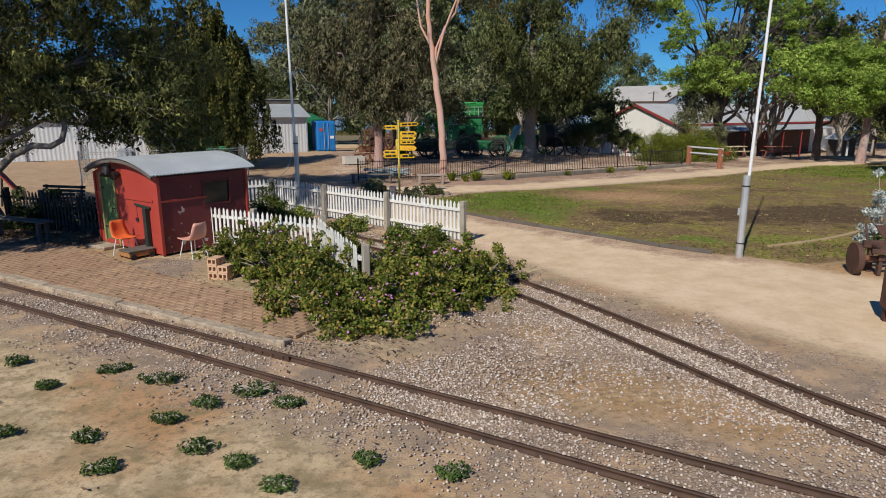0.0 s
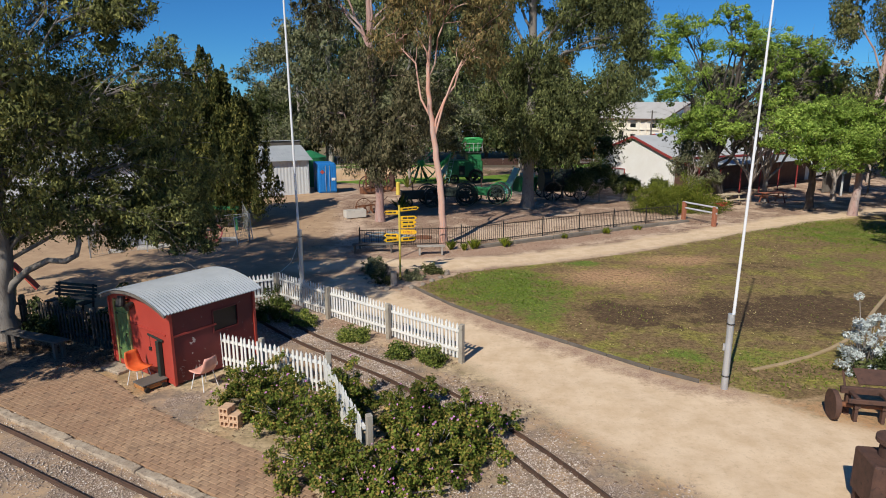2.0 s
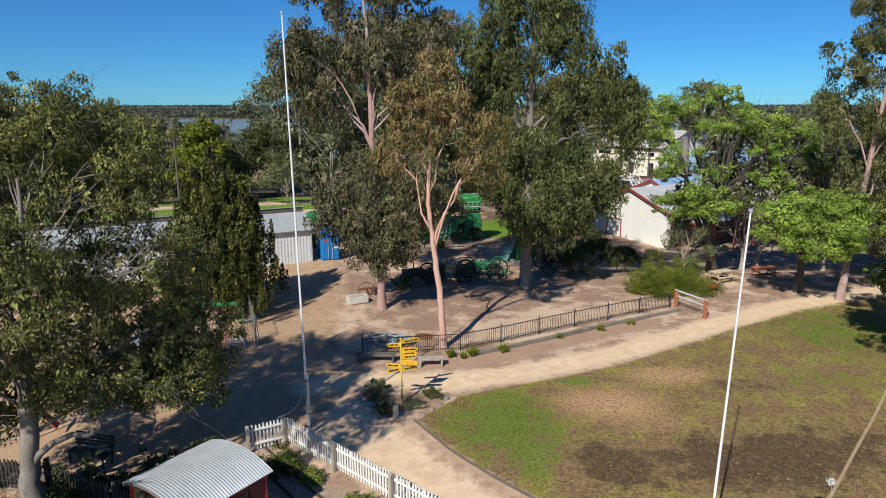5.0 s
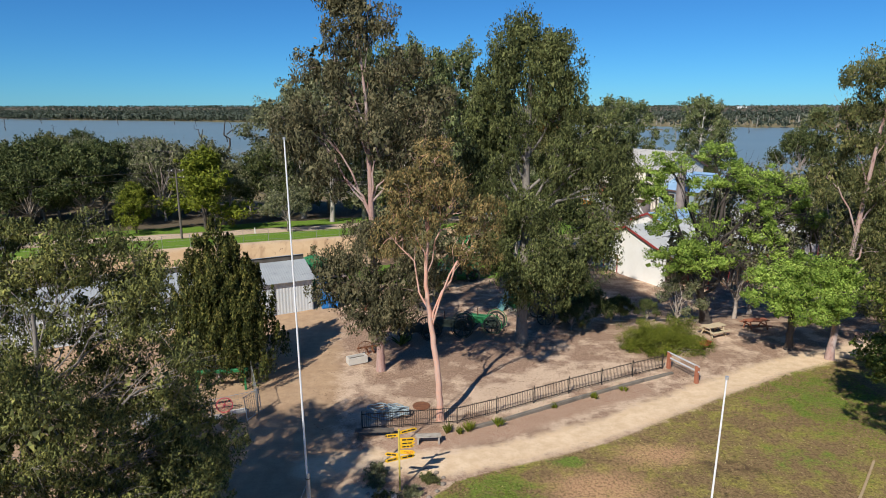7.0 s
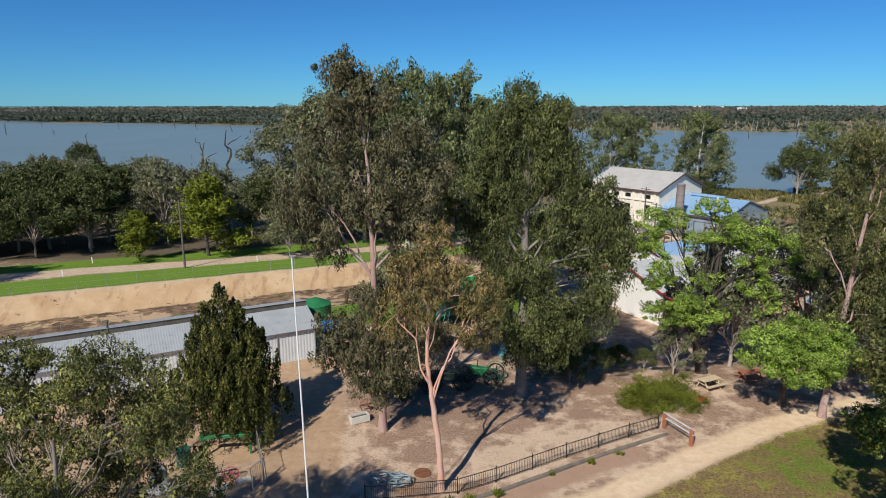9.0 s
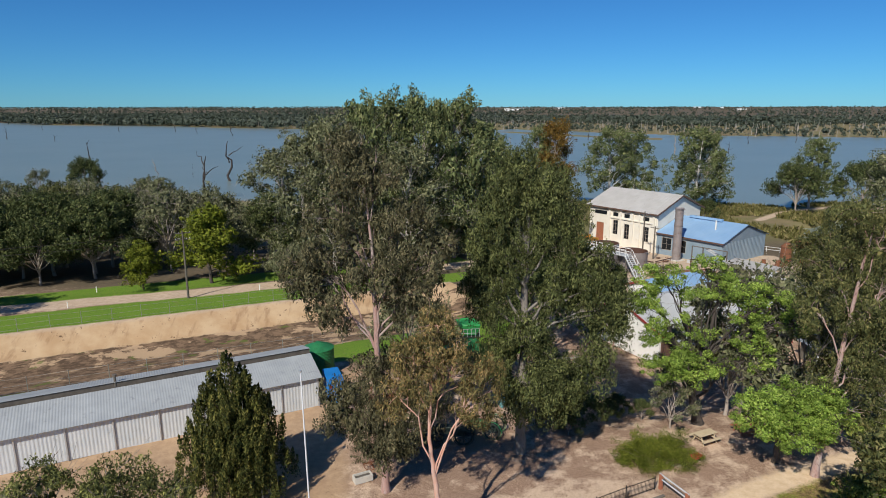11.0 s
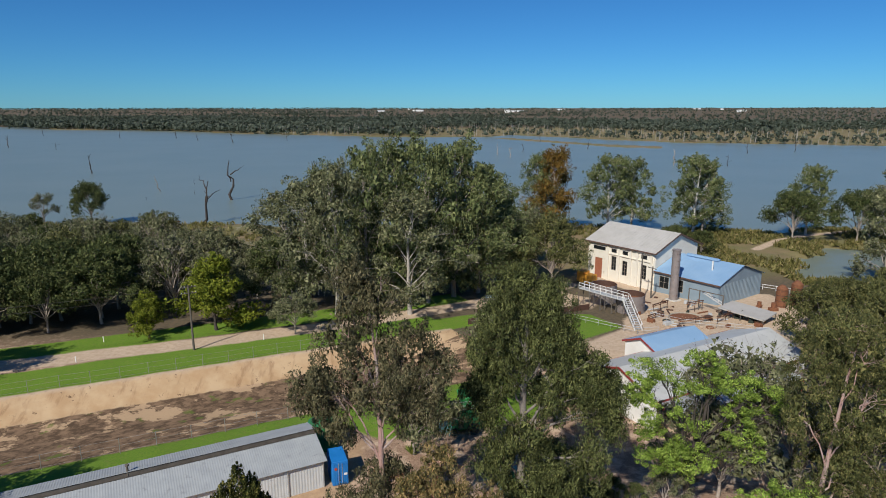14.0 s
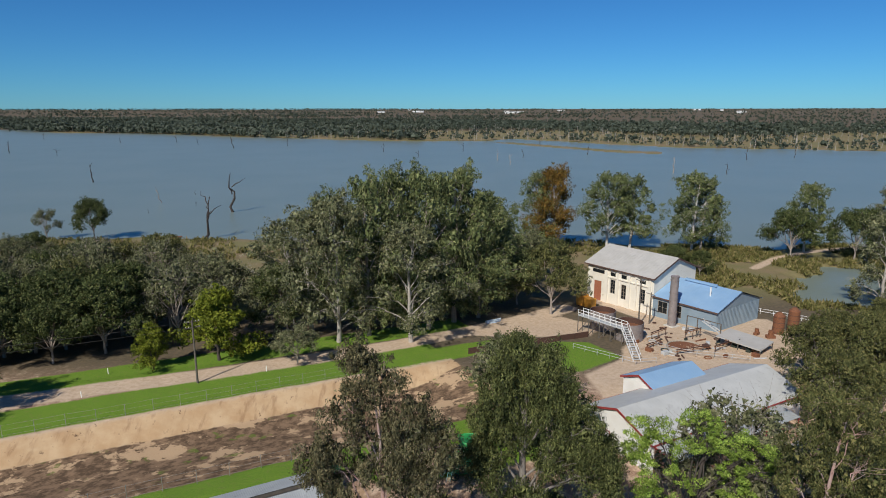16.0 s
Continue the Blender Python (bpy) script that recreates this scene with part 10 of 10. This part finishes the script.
stones(2600, 4, 0.16, in_works, simple("works_rubble", (0.36, 0.235, 0.15), (0.56, 0.43, 0.31), 0.95, 0, 0.6, 10, 0.3, (0.2, 0.12, 0.08), 0.4), "works_rubble", "broken brick and stone rubble in the works yard")


def litter_spots(r, n):
    P = np.concatenate([np.stack([r.uniform(-15, -7, n), r.uniform(14.5, 20, n)], 1), np.stack([r.uniform(-8, 16, n), r.uniform(30.5, 46, n)], 1), np.stack([r.normal(-1.5, 2.0, n // 2), r.normal(12.5, 2.6, n // 2)], 1), np.stack([r.uniform(-16, -8.5, n), r.uniform(14.6, 17.6, n)], 1)])
    P = P[np.sin(P[:, 0] * 1.9 + np.sin(P[:, 1] * 1.3) * 2) + np.sin(P[:, 1] * 2.3 + P[:, 0] * 0.7) + r.normal(0, 0.7, len(P)) > 0.2]
    return P[(inside(P, SAND) < -0.1) & (along(P, PATH_BACK, 1.15) < 0) & (inside(P, [(-12.2, 14.75), (-2.45, 9.2), (-2.1, 9.6), (-7.2, 13.9)]) < 0)]


def leaf_litter():
    r = np.random.default_rng(5)
    P = litter_spots(r, 22000)
    z = terrain(P[:, 0], P[:, 1]) + 0.035
    k = len(P)
    a = r.uniform(0, 6.283, k)
    s = r.uniform(0.02, 0.05, k)
    d = np.stack([np.cos(a) * s, np.sin(a) * s, r.normal(0, 0.012, k)], 1)
    w = np.stack([-np.sin(a) * s * 0.3, np.cos(a) * s * 0.3, r.normal(0, 0.006, k)], 1)
    c = np.stack([P[:, 0], P[:, 1], z], 1)
    v = np.stack([c - d, c + w, c + d, c - w], 1).reshape(-1, 3)
    return v, np.arange(len(v)).reshape(-1, 4)


def lawn_leaves():
    r = np.random.default_rng(15)
    n = 9000
    P = np.stack([r.uniform(0, 24, n), r.uniform(14.5, 36, n)], 1)
    P = P[(inside(P, LAWN) > 0.3) & (np.sin(P[:, 0] * 0.9) + np.sin(P[:, 1] * 0.7 + 1) + r.normal(0, 0.7, n) > -0.3)]
    k = len(P)
    a, q = r.uniform(0, 6.283, k), r.uniform(0.02, 0.045, k)
    d = np.stack([np.cos(a) * q, np.sin(a) * q, r.normal(0, 0.01, k)], 1)
    w = np.stack([-np.sin(a) * q * 0.4, np.cos(a) * q * 0.4, r.normal(0, 0.006, k)], 1)
    c = np.stack([P[:, 0], P[:, 1], terrain(P[:, 0], P[:, 1]) + 0.04], 1)
    v = np.stack([c - d, c + w, c + d, c - w], 1).reshape(-1, 3)
    return v, np.arange(len(v)).reshape(-1, 4)


STRAW_LEAF = leaf_material("straw_leaves", (0.24, 0.17, 0.07), (0.42, 0.33, 0.13), (0.58, 0.48, 0.22), 0.05)
tagged(new("lawn_leaves", mesh_of("lawn_leaves", *lawn_leaves(), [STRAW_LEAF])), "straw-yellow fallen leaves strewn over the lawn", "leaf litter", kind="stuff")
LITTER = leaf_material("dead_leaves", (0.13, 0.075, 0.05), (0.24, 0.14, 0.09), (0.40, 0.28, 0.18), 0.05)
tagged(new("leaf_litter", mesh_of("leaf_litter", *leaf_litter(), [LITTER])), "brown fallen leaves on the ground", "leaf litter", kind="stuff")


def lawn_blades():
    r = np.random.default_rng(6)
    n = 90000
    x, y = r.uniform(-1.2, 26, n), r.uniform(14, 40, n)
    P = np.stack([x, y], 1)
    keep = inside(P, LAWN) > 0.05
    patch = np.sin(x * 0.7 + 1) * np.sin(y * 0.55) + 0.5 * np.sin(x * 1.9 + y * 1.3)
    lush = np.exp(-(((x - 1.6) / 3.2) ** 2 + ((y - 23.8) / 2.6) ** 2)) + np.exp(-(((x - 24) / 6) ** 2 + ((y - 34) / 5) ** 2)) + 0.4 * np.exp(-(((x - 8) / 4) ** 2 + ((y - 15.5) / 1.6) ** 2))
    keep &= (lush + 0.12 * patch + r.normal(0, 0.18, n)) > 0.4
    x, y = x[keep], y[keep]
    k = len(x)
    a = r.uniform(0, 6.283, k)
    h = r.uniform(0.02, 0.06, k)
    z = terrain(x, y) + 0.01
    s = 0.02
    c = np.stack([x, y, z], 1)
    w = np.stack([np.cos(a) * s, np.sin(a) * s, 0 * a], 1)
    up = np.stack([r.normal(0, 0.03, k), r.normal(0, 0.03, k), h], 1)
    v = np.stack([c - w, c + w, c + w * 0.3 + up, c - w * 0.3 + up], 1).reshape(-1, 3)
    return v, np.arange(len(v)).reshape(-1, 4)


tagged(new("lawn_grass", mesh_of("lawn_grass", *lawn_blades(), [leaf_material("lawn_blade", (0.12, 0.19, 0.016), (0.19, 0.26, 0.03), (0.26, 0.27, 0.06), 0.2)])), "patchy mown grass blades", "grass", kind="stuff")

# ---- brick platform: single bricks, laid last ----
PLATFORM = [(-12.2, 14.75), (-2.45, 9.2), (-2.1, 9.6), (-2.9, 11.2), (-4.2, 11.9), (-5.6, 12.7), (-7.2, 13.9), (-8.6, 15.2), (-9.6, 15.9), (-11.6, 15.9)]
pav = tagged(new("brick_platform"), "worn red brick paving with dark earthy joints", "paving", kind="structure")
bd = fresh()
vs_ = [bd.verts.new((x, y, 0.040)) for x, y in PLATFORM]
f_ = bd.faces.new(vs_)
got_ = bmesh.ops.extrude_face_region(bd, geom=[f_])
bmesh.ops.translate(bd, verts=[v for v in got_["geom"] if isinstance(v, bmesh.types.BMVert)], vec=(0, 0, -0.12))
bmesh.ops.recalc_face_normals(bd, faces=bd.faces[:])
part("bedding", bd, simple("bedding_earth", (0.17, 0.115, 0.075), (0.27, 0.185, 0.12), 0.95, 0, 2, 40, 0.4, (0.12, 0.08, 0.055), 0.4), pav)
bme = brick_mesh("brick", (0.220, 0.101, 0.06), BRICK_RED)
cells = []
for i in range(-2, 60):
    for j in range(0, 26):
        s_, d_ = i * 0.236 + (0.118 if j % 2 else 0), 0.22 + j * 0.116
        p = e0 + eu * s_ + np.array([-eu[1], eu[0]]) * d_
        cells.append((p[0], p[1]))
cells = np.array(cells)
ins = inside(cells, PLATFORM)
wear = np.array([noise.noise(Vector((x * 0.7, y * 0.7, 3))) for x, y in cells])
cells = cells[(ins > 0.02) & ((wear < 0.6) | (ins > 0.8))]
order = np.argsort(np.abs(cells[:, 0] + 5.0))
r = random.Random(17)
rest_v, rest_f = [], []
for k, idx in enumerate(order):
    x, y = cells[idx]
    m = pose(x, y, 0.026 + r.uniform(-0.008, 0.004), r.uniform(-0.9, 0.9), r.uniform(-0.9, 0.9), ang_e + r.uniform(-1.5, 1.5))
    if k < 300:
        shared("brick", bme, pav, m)
    else:
        o = len(rest_v)
        rest_v += [tuple(m @ v.co) for v in bme.vertices]
        rest_f += [tuple(o + i for i in p.vertices) for p in bme.polygons]
if rest_f:
    q = new("paving_bricks", mesh_of("paving_bricks", rest_v, rest_f, [BRICK_RED]))
    q.parent = pav
    tagged(q, kind="stuff")
